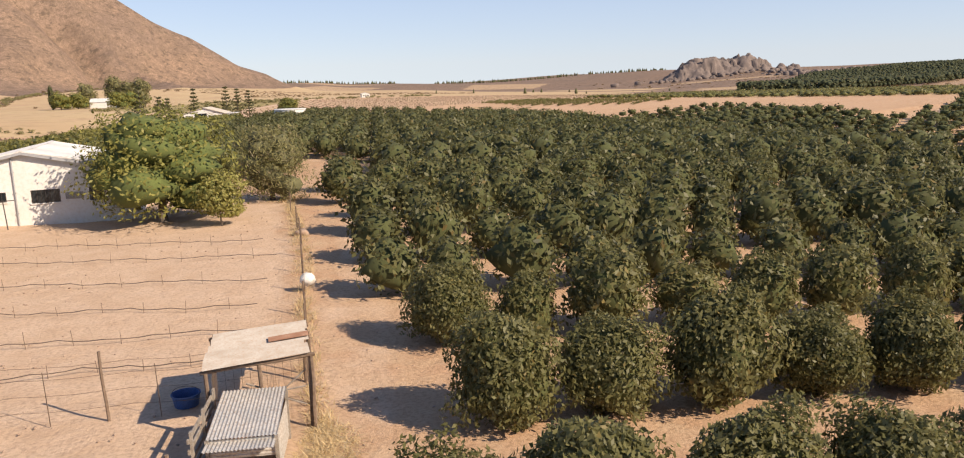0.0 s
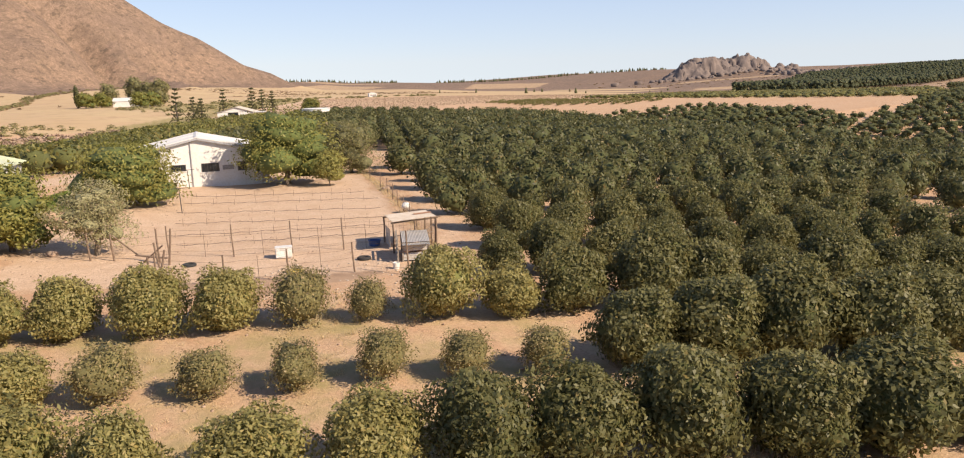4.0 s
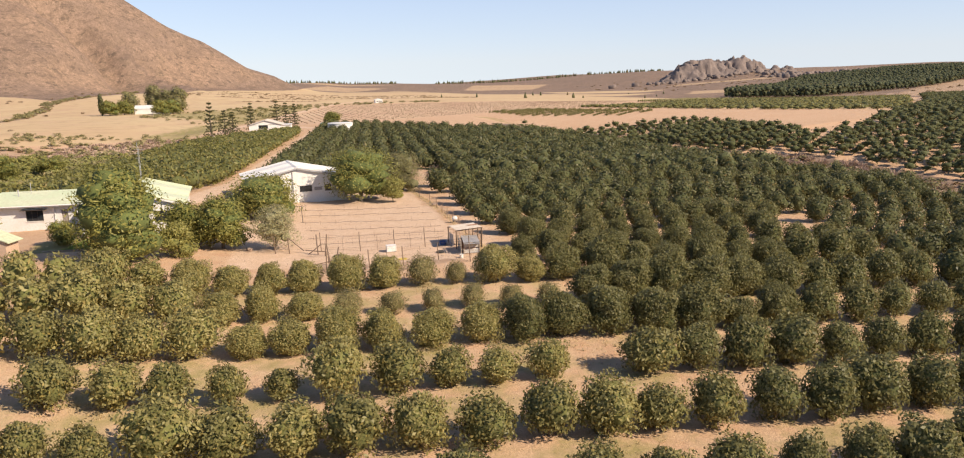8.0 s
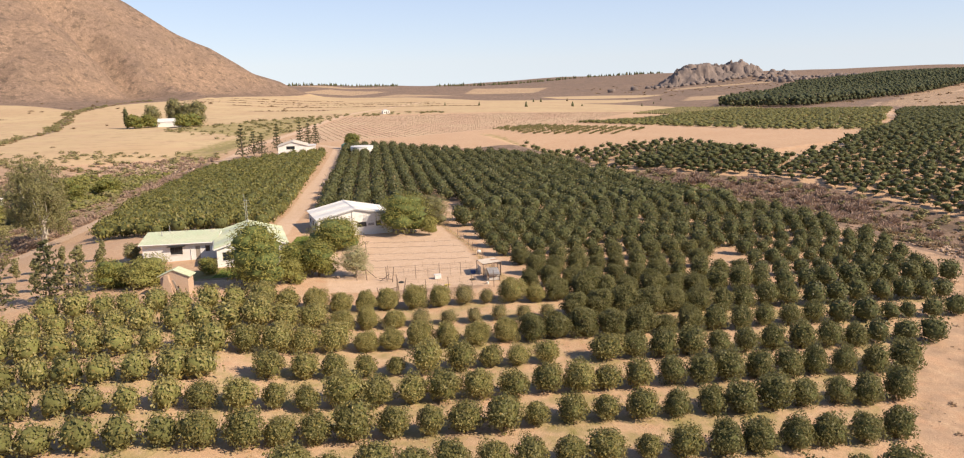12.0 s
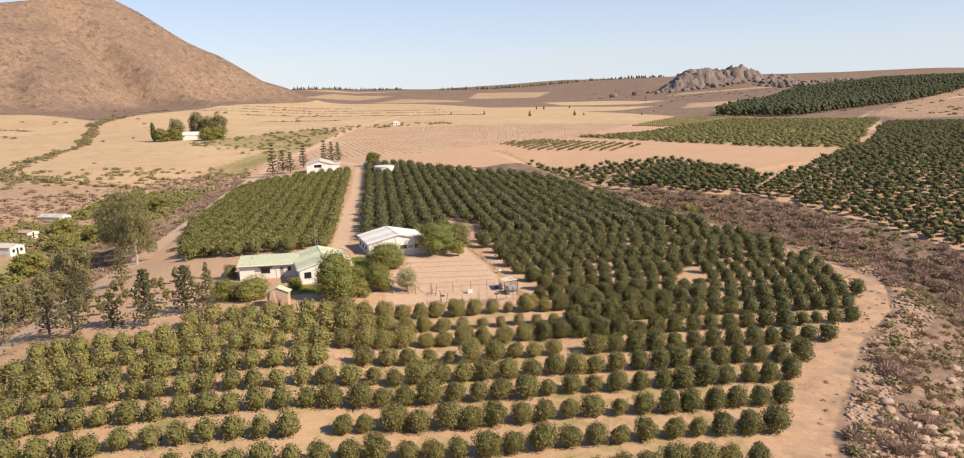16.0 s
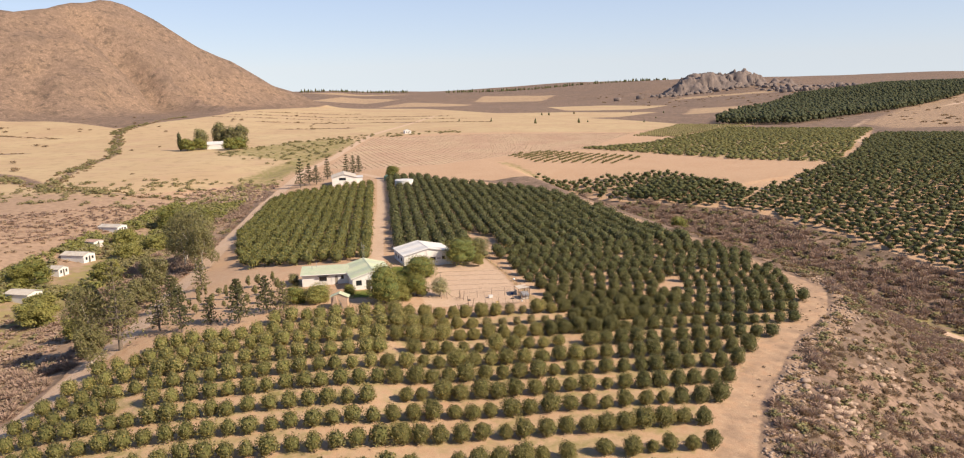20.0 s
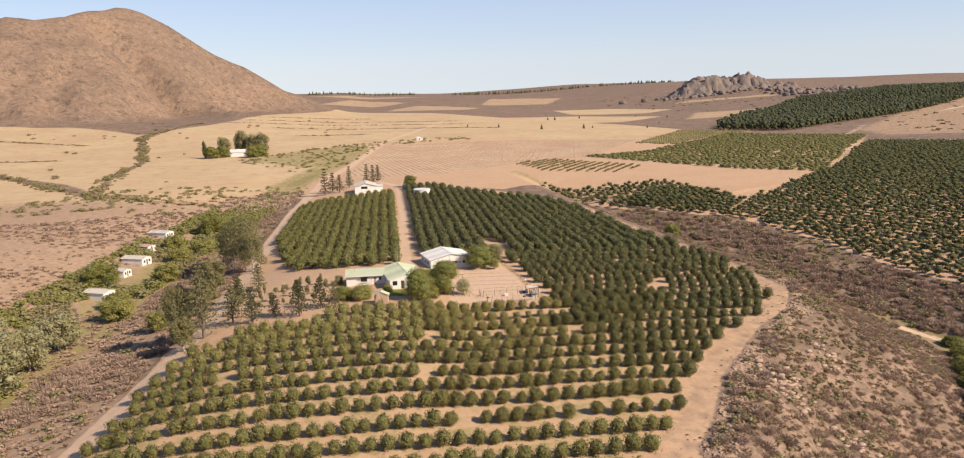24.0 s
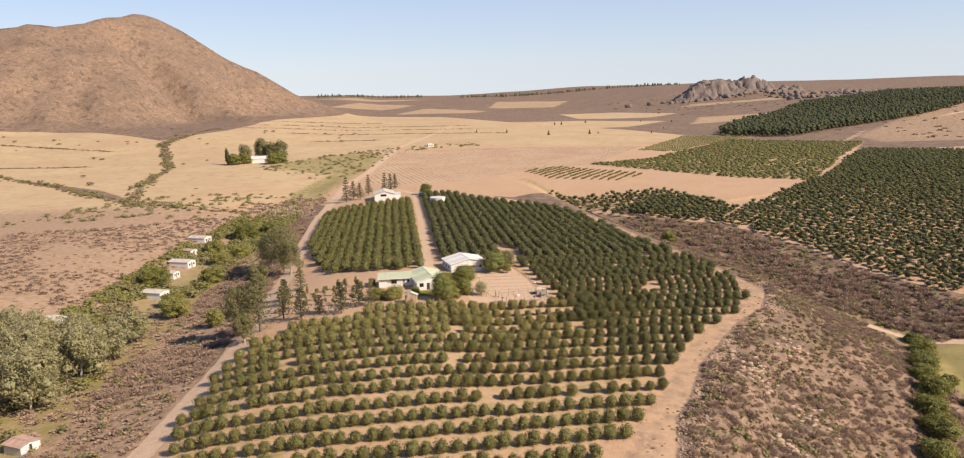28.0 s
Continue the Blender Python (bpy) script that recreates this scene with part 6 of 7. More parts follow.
for k, (x, y, h, w) in enumerate(((114, 22, 3.2, 6), (110, 13, 4.2, 7.5), (104, 5, 3.8, 6.5), (99, -3, 5.0, 8.5), (93, -11, 4.4, 7.5), (89, -20, 5.6, 9), (82, -28, 4.6, 8), (78, -37, 5.4, 8.5), (71, -46, 5.0, 8), (100, -20, 3.0, 5), (95, -30, 3.4, 5), (103, -8, 2.8, 4.4))):
    broad_tree("stream_tree", x, y, h, w, LEAF_GREEN, "dense green tree along the stream bed", 190 + k, 1500, 0.45, 16, 0.02, lobe=0.42)
broad_tree("stream_tree", 74, 127, 6.5, 7, LEAF_GREEN, "dark green tree alone by the stream", 199, 1200, 0.5, 8, 0.04)
# trees round the homestead and the barn
for k, (x, y, h, w, m) in enumerate(((-173, 470, 9, 12, LEAF_GREEN), (-166, 476, 9, 11, LEAF_GREEN), (-141, 466, 9, 12, LEAF_GREEN), (-136, 474, 9, 11, LEAF_GREEN), (-158, 516, 18, 12, LEAF_GREY), (-148, 512, 15, 14, LEAF_GREY), (-140, 508, 16, 13, LEAF_GREY), (-170, 504, 14, 11, LEAF_GREY), (-179, 474, 13, 4, LEAF_PINE))):
    broad_tree("homestead_tree", x, y, h, w, m, "dense tree beside the far homestead", 210 + k, 700, 1.1, 8, 0.04)
for k, (x, y, h, w) in enumerate(((-69.5, 250, 15, 6), (-62, 252, 10, 6), (-57.5, 268, 12.5, 5), (-48.0, 272, 12, 5), (-44.6, 274, 11, 5), (-66, 258, 11, 6), (-41.8, 280, 10, 4.5))):
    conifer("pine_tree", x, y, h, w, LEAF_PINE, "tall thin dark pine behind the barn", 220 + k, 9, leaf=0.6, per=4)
broad_tree("garden_tree", -25.0, 243, 6, 7, LEAF_GREEN, "dark tree beside water tanks", 230, 700, 0.5, 7, 0.05)
# saplings in the west yard
for k in range(26):
    x, y = -74 + (k % 9) * 2.6 + random.uniform(-0.6, 0.6), 22 + (k // 9) * 7 + random.uniform(-1, 1)
    broad_tree("yard_sapling", x, y, random.uniform(1.6, 3.2), random.uniform(0.9, 1.6), LEAF_GREY, "thin young tree planted in a bare yard", 240 + k, 130, 0.28, 4, 0.25, core=0.25, r=0.04)

# ---- scrub, hedges, stones: what nobody could count ----
LEAFY_BUSHES = [crown_shape(s, 1.0, 1.05, 60, 0.32, 1, 4, core=0.5, slim=0.45, spread=0.9) for s in (51, 52, 53, 54)]


def twiggy(seed, n, wide):
    """A leafless dry bush: blades fanned out from a low crown."""
    rng_ = np.random.default_rng(seed)
    d = rng_.normal(size=(n, 3))
    d[:, 2] = np.abs(d[:, 2]) * 0.9 + 0.15
    d /= np.linalg.norm(d, axis=1)[:, None]
    side = np.cross(d, rng_.normal(size=d.shape))
    side /= np.linalg.norm(side, axis=1)[:, None]
    reach = rng_.uniform(0.65, 1.08, (n, 1))
    base = d * rng_.uniform(0.15, 0.55, (n, 1)) * reach
    tip = d * reach + rng_.normal(size=d.shape) * 0.08
    mid = base * 0.35 + tip * 0.65
    v = np.stack([base, mid - side * wide, tip, mid + side * wide], 1).reshape(-1, 3)
    v[:, 2] = np.maximum(v[:, 2], 0.02)
    return v, np.zeros((0, 3), int), np.arange(n * 4).reshape(-1, 4)


TUFTS = [twiggy(s, 34, 0.17) for s in (61, 62, 63, 64)]
MOUNDS = [twiggy(s, 150, 0.048) for s in (55, 56, 57, 58)]
DOTS = [lump(s, 1, 1, 1, 1, 0.12) for s in (71, 72)]


def strew(name, n, region, size, mat, label, category, shapes, seed, keep=None, tall=(0.6, 1.0), lift=-0.1):
    """n shapes thrown over a region, where keep(x, y) says they may lie."""
    rng_ = np.random.default_rng(seed)
    xs = [p[0] for p in region]
    ys = [p[1] for p in region]
    x, y = rng_.uniform(min(xs), max(xs), max(n * 5, 60000)), rng_.uniform(min(ys), max(ys), max(n * 5, 60000))
    ok = inside(x, y, region) > 0
    if keep is not None:
        ok &= keep(x, y)
    x, y = x[ok][:n], y[ok][:n]
    z = height(x, y)
    heap_ = Heap()
    for a, b, c_ in zip(x, y, z):
        heap_.add(shapes[int(rng_.integers(len(shapes)))], (a, b, c_ + lift), rng_.uniform(*size), rng_.uniform(0, 6.28), rng_.uniform(*tall))
    if heap_.v:
        heap_.make(name, mat, label, category)


def off_tracks(x, y):
    return (track(x, y, TRACK_WEST, 6.5, 0.5) < 0.2) & (track(x, y, TRACK_EAST, 5.4, 0.5) < 0.2)


def clumpy(seed, size, level):
    return lambda x, y: (fbm(x, y, size, 3, seed) > level) & off_tracks(x, y)


SLOPE_EAST = [(57, 60), (61, 24), (61, 13), (54, 0), (42, -12), (32, -24.5), (23, -35.5), (14.5, -50.5), (8.5, -60), (4, -72), (-2, -84), (-8, -100), (70, -100), (90, -40), (104, 0), (108, 40), (98, 70), (80, 105), (58, 130)]
STREAM_STRIP = [(48, 165), (75, 175), (108, 146), (126, 105), (136, 72), (150, 46), (185, 20), (120, 20), (110, 45), (98, 70), (80, 105), (60, 130)]
SCRUB_WEST = [(-92, -90), (-88, -20), (-90, 40), (-100, 120), (-98, 210), (-128, 225), (-178, 176), (-232, 168), (-300, 60), (-260, -90)]


def away(x, y):
    """Clear ground round the valley cottages."""
    return np.minimum.reduce([np.hypot(x - a, y - b) for a, b in ((-126, 164), (-122, 115), (-123, 98), (-120, 70), (-136, 36))]) > 9.5


BANK_WEST = [(-102, -120), (-97.5, -70), (-90, -20), (-84, 30), (-85, 120), (-87, 215), (-97, 215), (-106, 120), (-110, 60), (-114, 0), (-120, -60), (-132, -120)]
FOOT_WEST = [(-92, 225), (-108, 120), (-114, 40), (-124, -60), (-150, -60), (-144, 60), (-136, 150), (-124, 225)]
strew("dry_scrub", 2100, SLOPE_EAST, (0.5, 1.7), SCRUB_MAUVE, "grey-mauve dry bushes over a stony slope", "scrub", MOUNDS, 301, clumpy(1, 26, -0.5), (0.6, 0.9))
strew("dry_scrub", 1300, SLOPE_EAST, (0.4, 1.3), SCRUB_TAN, "tan rounded bushes over a stony slope", "scrub", MOUNDS, 329, clumpy(2, 18, -0.1), (0.5, 0.9))
strew("dry_scrub", 3600, SLOPE_EAST, (0.4, 1.1), SCRUB_BROWN, "low brown dry bushes over a stony slope", "scrub", TUFTS, 302, off_tracks, (0.4, 0.8))
strew("dry_scrub", 1500, SLOPE_EAST, (0.3, 0.8), SCRUB_TAN, "low pale dry tufts over a stony slope", "scrub", TUFTS, 315, off_tracks, (0.4, 0.8))
strew("green_scrub", 800, SLOPE_EAST, (0.6, 1.3), SCRUB_GREEN, "olive green bushes on a stony slope", "scrub", LEAFY_BUSHES, 303, clumpy(4, 15, -0.2), (0.5, 0.9))
strew("stream_scrub", 1300, STREAM_STRIP, (1.0, 2.6), SCRUB_MAUVE, "thick dark grey scrub along a stream", "scrub", MOUNDS, 304, clumpy(7, 25, -0.35))
strew("stream_scrub", 420, STREAM_STRIP, (0.8, 2.0), SCRUB_GREEN, "olive green scrub along a stream", "scrub", LEAFY_BUSHES, 305)
strew("dry_scrub", 700, STREAM_STRIP, (0.6, 1.3), SCRUB_BROWN, "brown scrub along a stream", "scrub", TUFTS, 306)
strew("dry_scrub", 1800, BANK_WEST, (0.8, 2.0), SCRUB_MAUVE, "thick grey-mauve bushes on the bank below a track", "scrub", MOUNDS, 316, clumpy(21, 24, -0.2), (0.5, 0.9))
strew("dry_scrub", 1500, BANK_WEST, (0.4, 1.1), SCRUB_TAN, "pale dry bushes on the bank below a track", "scrub", TUFTS, 317, off_tracks, (0.5, 0.9))
strew("green_scrub", 260, BANK_WEST, (0.6, 1.6), SCRUB_GREEN, "olive green bushes on the bank below a track", "scrub", LEAFY_BUSHES, 318, off_tracks, (0.6, 1.0))
strew("dry_scrub", 4600, SCRUB_WEST, (0.7, 1.9), SCRUB_MAUVE, "grey-mauve dry bushes over the valley side", "scrub", TUFTS, 307, clumpy(11, 40, -0.2), (0.4, 0.75))
strew("dry_scrub", 2000, SCRUB_WEST, (0.5, 1.4), SCRUB_TAN, "pale tan dry bushes over the valley side", "scrub", TUFTS, 308, off_tracks, (0.4, 0.75))
strew("green_scrub", 800, FOOT_WEST, (0.9, 2.6), SCRUB_GREEN, "olive green bushes along the valley floor", "scrub", LEAFY_BUSHES, 309, lambda x, y: clumpy(17, 30, -0.3)(x, y) & away(x, y))
strew("valley_reeds", 1000, FOOT_WEST, (0.9, 2.6), LEAF_BRIGHT, "yellow-green bushes along the valley floor", "scrub", LEAFY_BUSHES, 310, lambda x, y: clumpy(15, 30, -0.05)(x, y) & away(x, y))


def near_line(pts, wide):
    return lambda x, y: along(x, y, [(a, b, 0) for a, b in pts])[0] < wide * (1 + 0.5 * fbm(x, y, 40, 2, 3))


GULCH = [(-110, 235), (-150, 240), (-190, 258), (-212, 356), (-222, 458), (-290, 690), (-270, 870)]
GULCH_LEFT = [(-190, 256), (-268, 360), (-342, 440), (-520, 600)]
strew("bank_scrub", 280, [(-230, 190), (-90, 215), (-82, 290), (-110, 300), (-200, 275)], (0.9, 2.4), SCRUB_GREEN, "olive bushes on a low bank below a straw field", "scrub", LEAFY_BUSHES, 319, None, (0.5, 0.8))
strew("gully_tufts", 420, [(-600, 220), (-90, 220), (-90, 900), (-600, 900)], (0.9, 2.0), SCRUB_BROWN, "dry brown bushes along gullies in straw fields", "scrub", TUFTS, 328, lambda x, y: near_line(GULCH, 6)(x, y) | near_line(GULCH_LEFT, 5)(x, y), (0.5, 0.8))
strew("gully_scrub", 330, [(-600, 220), (-90, 220), (-90, 900), (-600, 900)], (1.2, 3.2), SCRUB_GREEN, "olive bushes along dry gullies in straw fields", "scrub", LEAFY_BUSHES, 311, lambda x, y: near_line(GULCH, 5)(x, y) | near_line(GULCH_LEFT, 4)(x, y), (0.5, 0.8))
strew("field_scrub", 260, [(-150, 440), (-80, 560), (40, 640), (60, 600), (-40, 540), (-60, 400), (-95, 340)], (1.0, 2.6), SCRUB_GREEN, "olive bushes on a rise between fields", "scrub", LEAFY_BUSHES, 312, None, (0.5, 0.8))
BANKS = ([(-240, 905), (-60, 960), (90, 940)], [(-235, 1000), (-40, 1060), (80, 1050)], [(-230, 1110), (-60, 1190)], [(-170, 820), (-30, 850), (110, 820)], [(-130, 700), (-60, 720)], [(-520, 760), (-330, 640)], [(-400, 520), (-300, 500)])
strew("bank_line_scrub", 900, [(-560, 480), (140, 480), (140, 1220), (-560, 1220)], (0.9, 2.2), SCRUB_BROWN, "low dry bushes along contour banks in straw fields", "scrub", TUFTS, 326, lambda x, y: np.any([near_line(b, 2.2)(x, y) for b in BANKS], axis=0), (0.4, 0.6))
strew("field_scrub", 60, [(-700, 300), (-120, 300), (-60, 1300), (-500, 900)], (1.5, 4), SCRUB_BROWN, "scattered bushes in straw fields", "scrub", LEAFY_BUSHES, 313, None, (0.4, 0.7))
strew("bank_scrub", 200, [(-98, 205), (-84, 225), (-82, 270), (-100, 285), (-128, 250)], (0.8, 1.8), SCRUB_MAUVE, "dry bushes on a stony bank", "scrub", TUFTS, 314)
# stones
strew("verge_tufts", 170, [(60, 30), (55, 4), (46, -10), (36, -22), (27, -33), (18, -46), (8, -60), (-6, -84), (-14, -84), (2, -62), (12, -48), (22, -32), (32, -18), (46, -3), (53, 14)], (0.15, 0.5), SCRUB_TAN, "small dry tufts on a dirt road's verge", "scrub", TUFTS, 325, None, (0.5, 0.9))
STONES = [lump(s, 1, 0.8, 0.55, 1, 0.2) for s in (81, 82, 83)]
strew("stones", 1500, [(61, 28), (58, 6), (51, -3), (40, -12.5), (30, -25), (21, -36), (13, -51), (7, -60), (-2, -84), (4, -86), (13, -61), (19, -51), (28, -36), (37, -25), (48, -13), (60, -2), (67, 20)], (0.10, 0.38), STONE, "loose pale stones at the edge of a dirt road", "stones", STONES, 321, off_tracks, (0.6, 1.0), -0.05)
strew("stones", 420, [(-128, 215), (-122, 268), (-92, 262), (-84, 228), (-100, 205)], (0.3, 0.9), STONE, "heaped pale field stones on a bank", "stones", STONES, 322, None, (0.6, 1.0), -0.1)
strew("pebbles", 220, [(-13, 8.5), (-3, 8.5), (-2.6, 14.5), (-12, 15.5)], (0.025, 0.075), STONE_PALE, "pale chips and pebbles on bare soil beside a hutch", "pebbles", STONES, 327, None, (0.6, 1.0), 0.0)
strew("pebbles", 900, [(-24, 9), (-24, 30), (-2, 62), (2, 60), (3, 9)], (0.02, 0.06), STONE, "small pebbles on bare soil", "pebbles", STONES, 323, None, (0.6, 1.0), 0.0)
strew("pebbles", 900, [(-40, -30), (30, -30), (30, 8), (-40, 8)], (0.025, 0.09), STONE, "small stones between orchard rows", "pebbles", STONES, 324, None, (0.6, 1.0), 0.0)
LEDGE = Heap()
rng_l = np.random.default_rng(9)
for cx, cy in ((31, -38), (34, -36), (42, -46), (50, -20), (30, -58)):
    for k in range(40):
        x, y = cx + rng_l.normal() * 2.2, cy + rng_l.normal() * 3.0
        LEDGE.add(STONES[k % 3], (x, y, ground_z(x, y) - 0.1), rng_l.uniform(0.3, 1.0), rng_l.uniform(-0.4, 0.4), 0.6)
LEDGE.make("rock_ledges", STONE, "broken ledges of brown rock on a stony slope", "rocks")


# dry grass
def tuft(seed, blades=14, high=0.4):
    rng_ = np.random.default_rng(seed)
    base = rng_.normal(size=(blades, 2)) * 0.10
    tip = base + rng_.normal(size=(blades, 2)) * 0.16
    h = rng_.uniform(0.5, 1.0, blades) * high
    a = rng_.uniform(0, 6.28, blades)
    w = np.stack([np.cos(a), np.sin(a)], 1) * 0.012
    v = np.zeros((blades, 3, 3))
    v[:, 0, :2], v[:, 1, :2], v[:, 2, :2] = base - w, base + w, tip
    v[:, 2, 2] = h
    return v.reshape(-1, 3), np.arange(blades * 3).reshape(-1, 3), np.zeros((0, 4), int)


GRASS = [tuft(s) for s in (91, 92, 93, 94)]
LAWN = [tuft(s, 26, 0.22) for s in (191, 192, 193)]
fence_line = [(-1.5, 12), (-1.5, 17), (-2.1, 21), (-2.9, 29), (-3.5, 36), (-4.4, 43), (-6.3, 56)]
strew("dry_grass", 520, [(-9, 11), (1, 11), (-1, 60), (-9, 60)], (0.6, 1.5), GRASS_DRY, "dry straw-coloured weeds along a fence", "grass", GRASS, 331, near_line(fence_line, 0.4), (0.3, 0.8), -0.02)
strew("dry_grass", 700, [(-2.6, 11.4), (-1.0, 11.4), (-0.7, 16.5), (-1.6, 18), (-2.2, 14.5)], (0.7, 1.4), GRASS_DRY, "thick dry straw beside a hutch", "grass", GRASS, 332, None, (0.12, 0.3), -0.02)
strew("dry_grass", 2600, [(-30, -26), (26, -26), (26, 9), (-30, 10)], (0.4, 1.1), GRASS_DRY, "sparse dry grass between orchard rows", "grass", GRASS, 333, lambda x, y: fbm(x, y, 6, 3, 41) > 0.25, (0.4, 0.9), -0.02)

strew("lawn_grass", 5200, [(-30.0, 33.5), (-29.2, 45.0), (-24.6, 46.0), (-25.0, 33.5)], (0.45, 0.8), LAWN_BLADE, "short green lawn between the farmhouse and a shed", "lawn", LAWN, 334, None, (0.6, 1.0), -0.02)
strew("lawn_grass", 3600, [(-37.2, 18.6), (-36.8, 24.2), (-30.0, 25.0), (-30.6, 18.8)], (0.45, 0.8), LAWN_BLADE, "short green lawn in front of the farmhouse", "lawn", LAWN, 335, None, (0.6, 1.0), -0.02)

# ---- fields far off ----
FAR_BUSHES = [crown_shape(s, 1.0, 1.0, 26, 0.42, 1, 1, core=0.7) for s in (65, 66, 67)]
def crop(name, poly, dx, dy, size, mat, label, shapes, seed, turn=0.0, gap=0.05, jitter=0.2, tall=(0.7, 1.0), category="crop", keep=None):
    rng_ = np.random.default_rng(seed)
    heap_ = Heap()
    pts = scatter(poly, dx, dy, jitter, gap, seed, turn=turn)
    if keep is not None:
        pts = pts[keep(pts[:, 0], pts[:, 1])]
    z = height(pts[:, 0], pts[:, 1])
    for (x, y), h in zip(pts, z):
        heap_.add(shapes[int(rng_.integers(len(shapes)))], (x, y, h - 0.05), rng_.uniform(*size), rng_.uniform(0, 6.28), rng_.uniform(*tall))
    heap_.make(name, mat, label, category)


crop("young_orchard", FIELD_YOUNG, 5.6, 2.0, (0.75, 1.2), LEAF_OLIVE, "straight rows of small young fruit trees on straw", LEAFY_BUSHES, 401, -0.62, 0.03, 0.15, (0.9, 1.3), "young trees")
crop("vineyard", FIELD_VINES, 6.5, 2.2, (0.7, 1.0), SCRUB_GREEN, "long straight vineyard rows on pale soil", DOTS, 402, 0.42, 0.03, 0.12, (0.8, 1.1), "vines")
crop("bush_vines", FIELD_PLOUGH, 3.4, 3.2, (0.2, 0.38), SCRUB_TAN, "faint rows of low bush vines on ploughed soil", DOTS, 403, 0.16, 0.10, 0.18, (0.7, 1.0), "vines", lambda x, y: y > 300)
crop("olive_bushes", FIELD_OLIVE, 4.6, 3.8, (1.7, 2.8), LEAF_OLIVE, "field of low olive green bushes on straw", FAR_BUSHES, 404, 0.5, 0.12, 0.9, (0.6, 0.9), "bushes")


def cone_tree(seed):
    rng_ = np.random.default_rng(seed)
    n, pts = 8, []
    for z, r in ((0.0, 0.12), (0.10, 0.24), (0.4, 0.20), (0.7, 0.12)):
        for i in range(n):
            a = 2 * math.pi * i / n
            q = r * rng_.uniform(0.7, 1.2)
            pts.append((q * math.cos(a), q * math.sin(a), z + rng_.uniform(-0.04, 0.04)))
    pts.append((0, 0, 1.0))
    t = [(24 + i, 24 + (i + 1) % n, 32) for i in range(n)]
    q = [(k * n + i, k * n + (i + 1) % n, (k + 1) * n + (i + 1) % n, (k + 1) * n + i) for k in range(3) for i in range(n)]
    return np.array(pts), np.array(t), np.array(q)


CONES = [cone_tree(s) for s in (95, 96, 97)]
PINE_CROWNS = [crown_shape(s, 0.40, 1.0, 16, 0.26, 1, 2, core=0.85, cone=0.5) for s in (98, 99)]
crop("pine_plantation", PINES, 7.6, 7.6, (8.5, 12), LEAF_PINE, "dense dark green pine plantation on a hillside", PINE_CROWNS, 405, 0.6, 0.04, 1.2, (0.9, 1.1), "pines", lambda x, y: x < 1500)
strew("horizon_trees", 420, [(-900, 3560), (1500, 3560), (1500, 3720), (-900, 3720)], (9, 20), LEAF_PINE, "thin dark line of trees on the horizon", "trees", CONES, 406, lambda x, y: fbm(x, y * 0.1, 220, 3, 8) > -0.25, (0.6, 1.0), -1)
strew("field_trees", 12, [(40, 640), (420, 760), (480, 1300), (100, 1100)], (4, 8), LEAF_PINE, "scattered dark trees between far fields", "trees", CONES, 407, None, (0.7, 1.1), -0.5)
strew("far_scrub", 500, [(500, 500), (1500, 1000), (2200, 2200), (600, 2400), (560, 1200), (430, 560)], (2.5, 6), SCRUB_BROWN, "brown scrub over far slopes", "scrub", TUFTS, 408, None, (0.4, 0.7), -0.5)

# rocky outcrop on the skyline
rng_k = np.random.default_rng(77)
BOULDERS = [lump(s, 1.2, 0.9, 0.8, 2, 0.22) for s in (85, 86, 87, 88)]


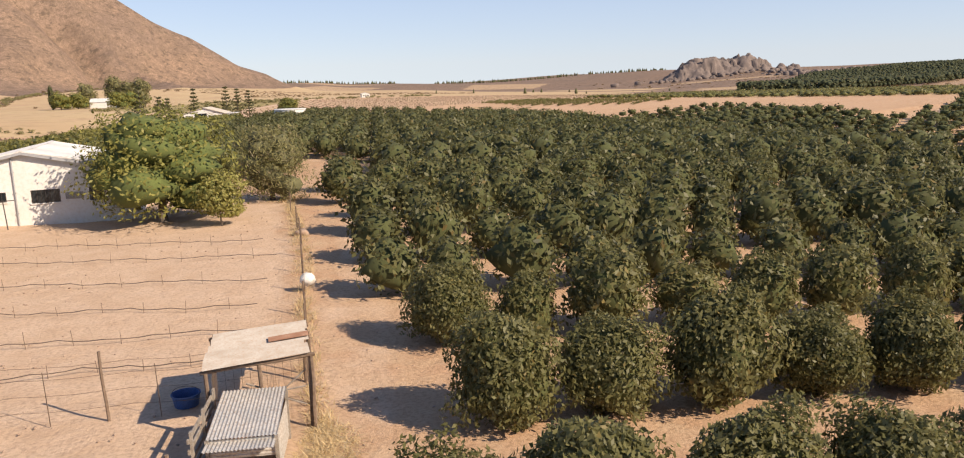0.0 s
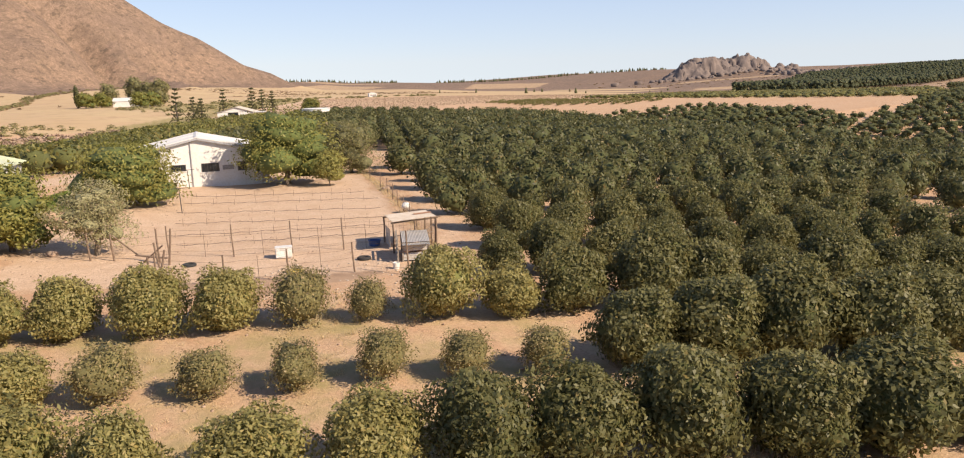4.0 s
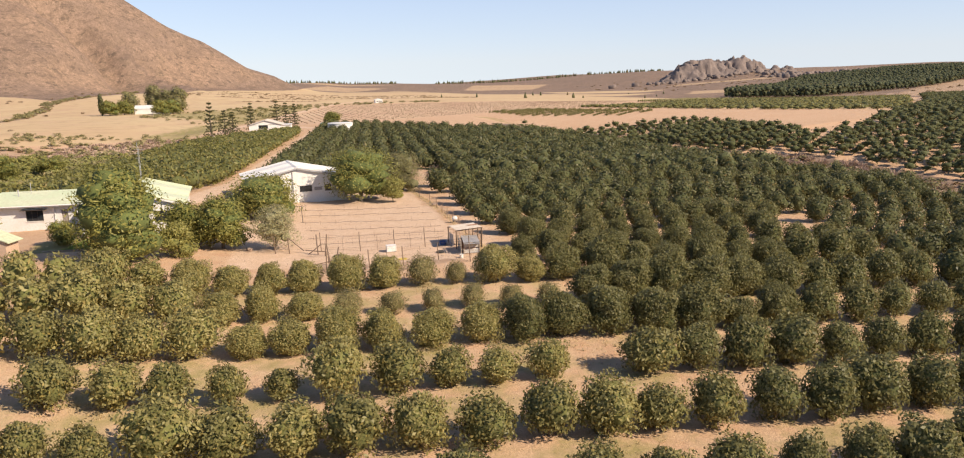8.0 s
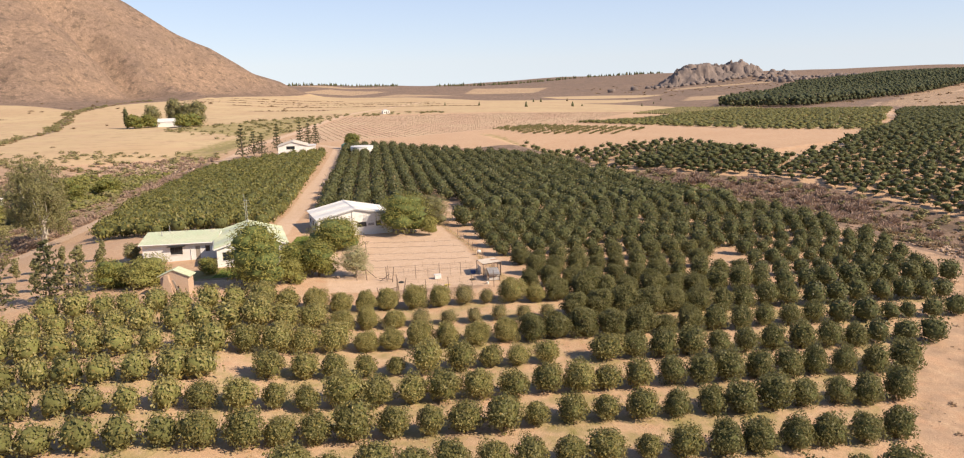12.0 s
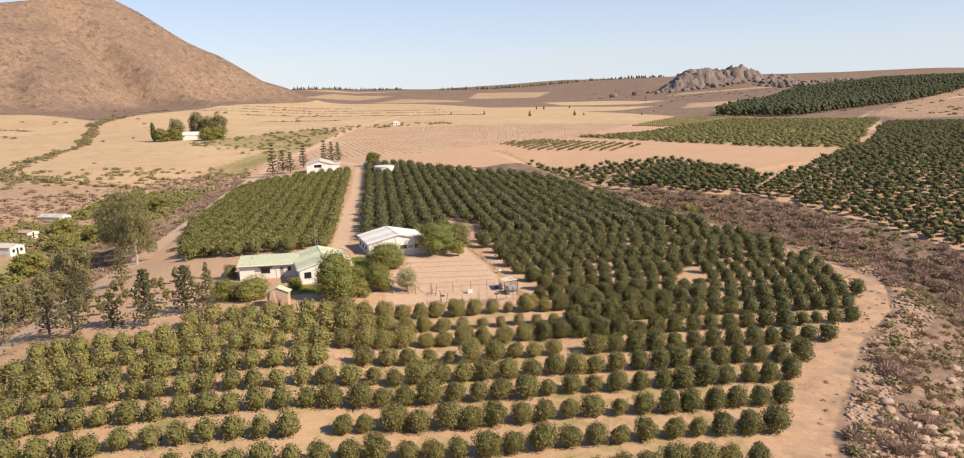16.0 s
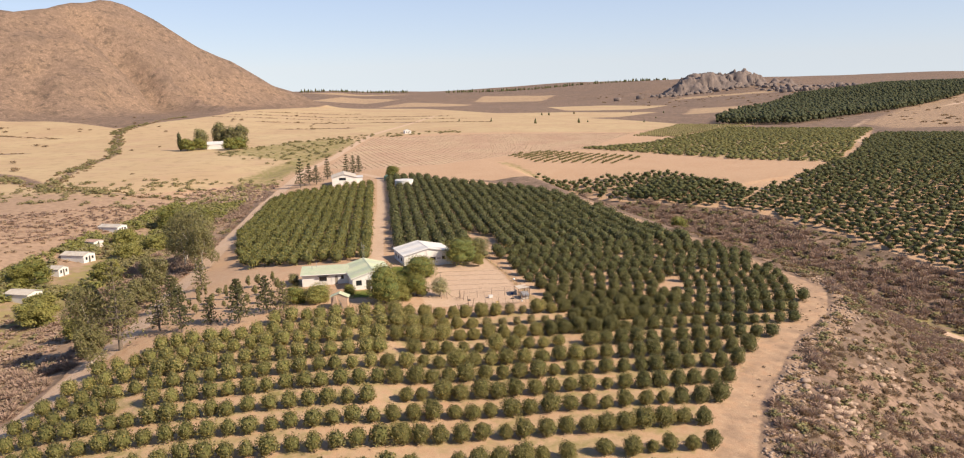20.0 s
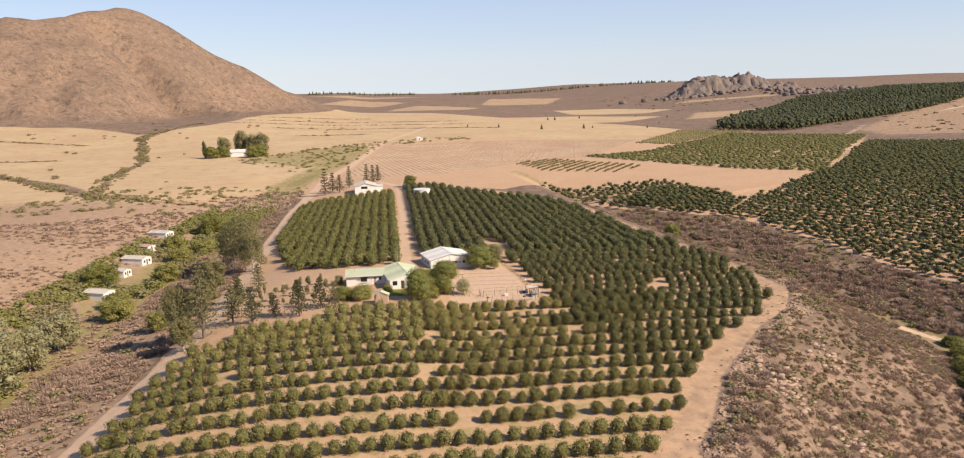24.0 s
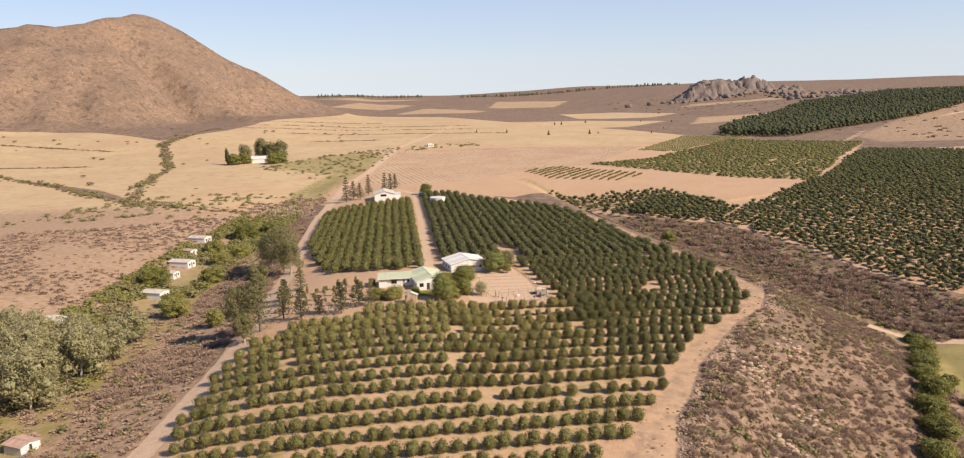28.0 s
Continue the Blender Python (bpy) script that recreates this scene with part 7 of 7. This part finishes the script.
def crag(x0, x1, crest, mid_y, deep, seed, cells, drop):
    """A rock massif: broken blocks of uneven height under a jagged crest."""
    rng_ = np.random.default_rng(seed)
    gx_, gy_ = np.arange(x0, x1 + 1, 3.4), np.arange(mid_y - deep - 10, mid_y + deep + 10, 4.0)
    x, y = np.meshgrid(gx_, gy_)
    x, y = x + rng_.normal(size=x.shape) * 0.9, y + rng_.normal(size=x.shape) * 1.1
    px, py = rng_.uniform(x0, x1, cells), rng_.uniform(mid_y - deep, mid_y + deep, cells)
    near_ = np.argmin((x[..., None] - px) ** 2 + ((y[..., None] - py) * 0.8) ** 2, -1)
    top = np.interp(x, *zip(*crest))
    v = (y - mid_y) / deep + 0.18 * fbm(x, y, 40, 3, seed)
    low = height(x, y) - 5
    body = smooth(1.0, 0.12, np.abs(v)) ** 0.8
    z = low + np.maximum(0, top - low) * body + (rng_.uniform(-drop, drop * 0.35, cells)[near_] + 3.0 * fbm(x, y, 12, 3, seed + 1)) * smooth(0.05, 0.4, body)
    n_y, n_x = x.shape
    i = np.arange(n_x * n_y).reshape(n_y, n_x)
    q = np.stack([i[:-1, :-1], i[:-1, 1:], i[1:, 1:], i[1:, :-1]], -1).reshape(-1, 4)
    return mesh_from("rocky_outcrop", np.stack([x, y, z], -1).reshape(-1, 3), [q], [ROCK])


tagged(new("rocky_outcrop", crag(818, 1172, [(818, 0), (850, 20), (880, 40), (908, 56), (939, 66), (965, 64), (985, 71), (1010, 66), (1040, 62), (1060, 70), (1087, 78), (1106, 73), (1126, 58), (1150, 40), (1172, 10)], 2150, 75, 5, 260, 11)), "rugged grey-brown rock massif on the skyline", "rocks")
tagged(new("rocky_outcrop", crag(1176, 1276, [(1176, 10), (1192, 38), (1208, 44), (1224, 39), (1240, 43), (1258, 33), (1276, 8)], 2160, 40, 6, 60, 7)), "smaller jagged rock outcrop on the skyline", "rocks")
small = Heap()
for k in range(220):
    az = rng_k.uniform(27.0, 38.5)
    d_ = rng_k.uniform(2100, 2700)
    x, y = d_ * math.sin(math.radians(az)) - 40, d_ * math.cos(math.radians(az)) - 180
    if k % 3 == 0:
        x, y = 990 + rng_k.normal() * 110, 2070 + rng_k.normal() * 22
    small.add(BOULDERS[k % 4], (x, y, ground_z(x, y) - 3), rng_k.uniform(4, 10), rng_k.uniform(0, 6.28), rng_k.uniform(0.6, 1.2))
small.make("far_rocks", ROCK, "scattered brown rocks on far slopes", "rocks")
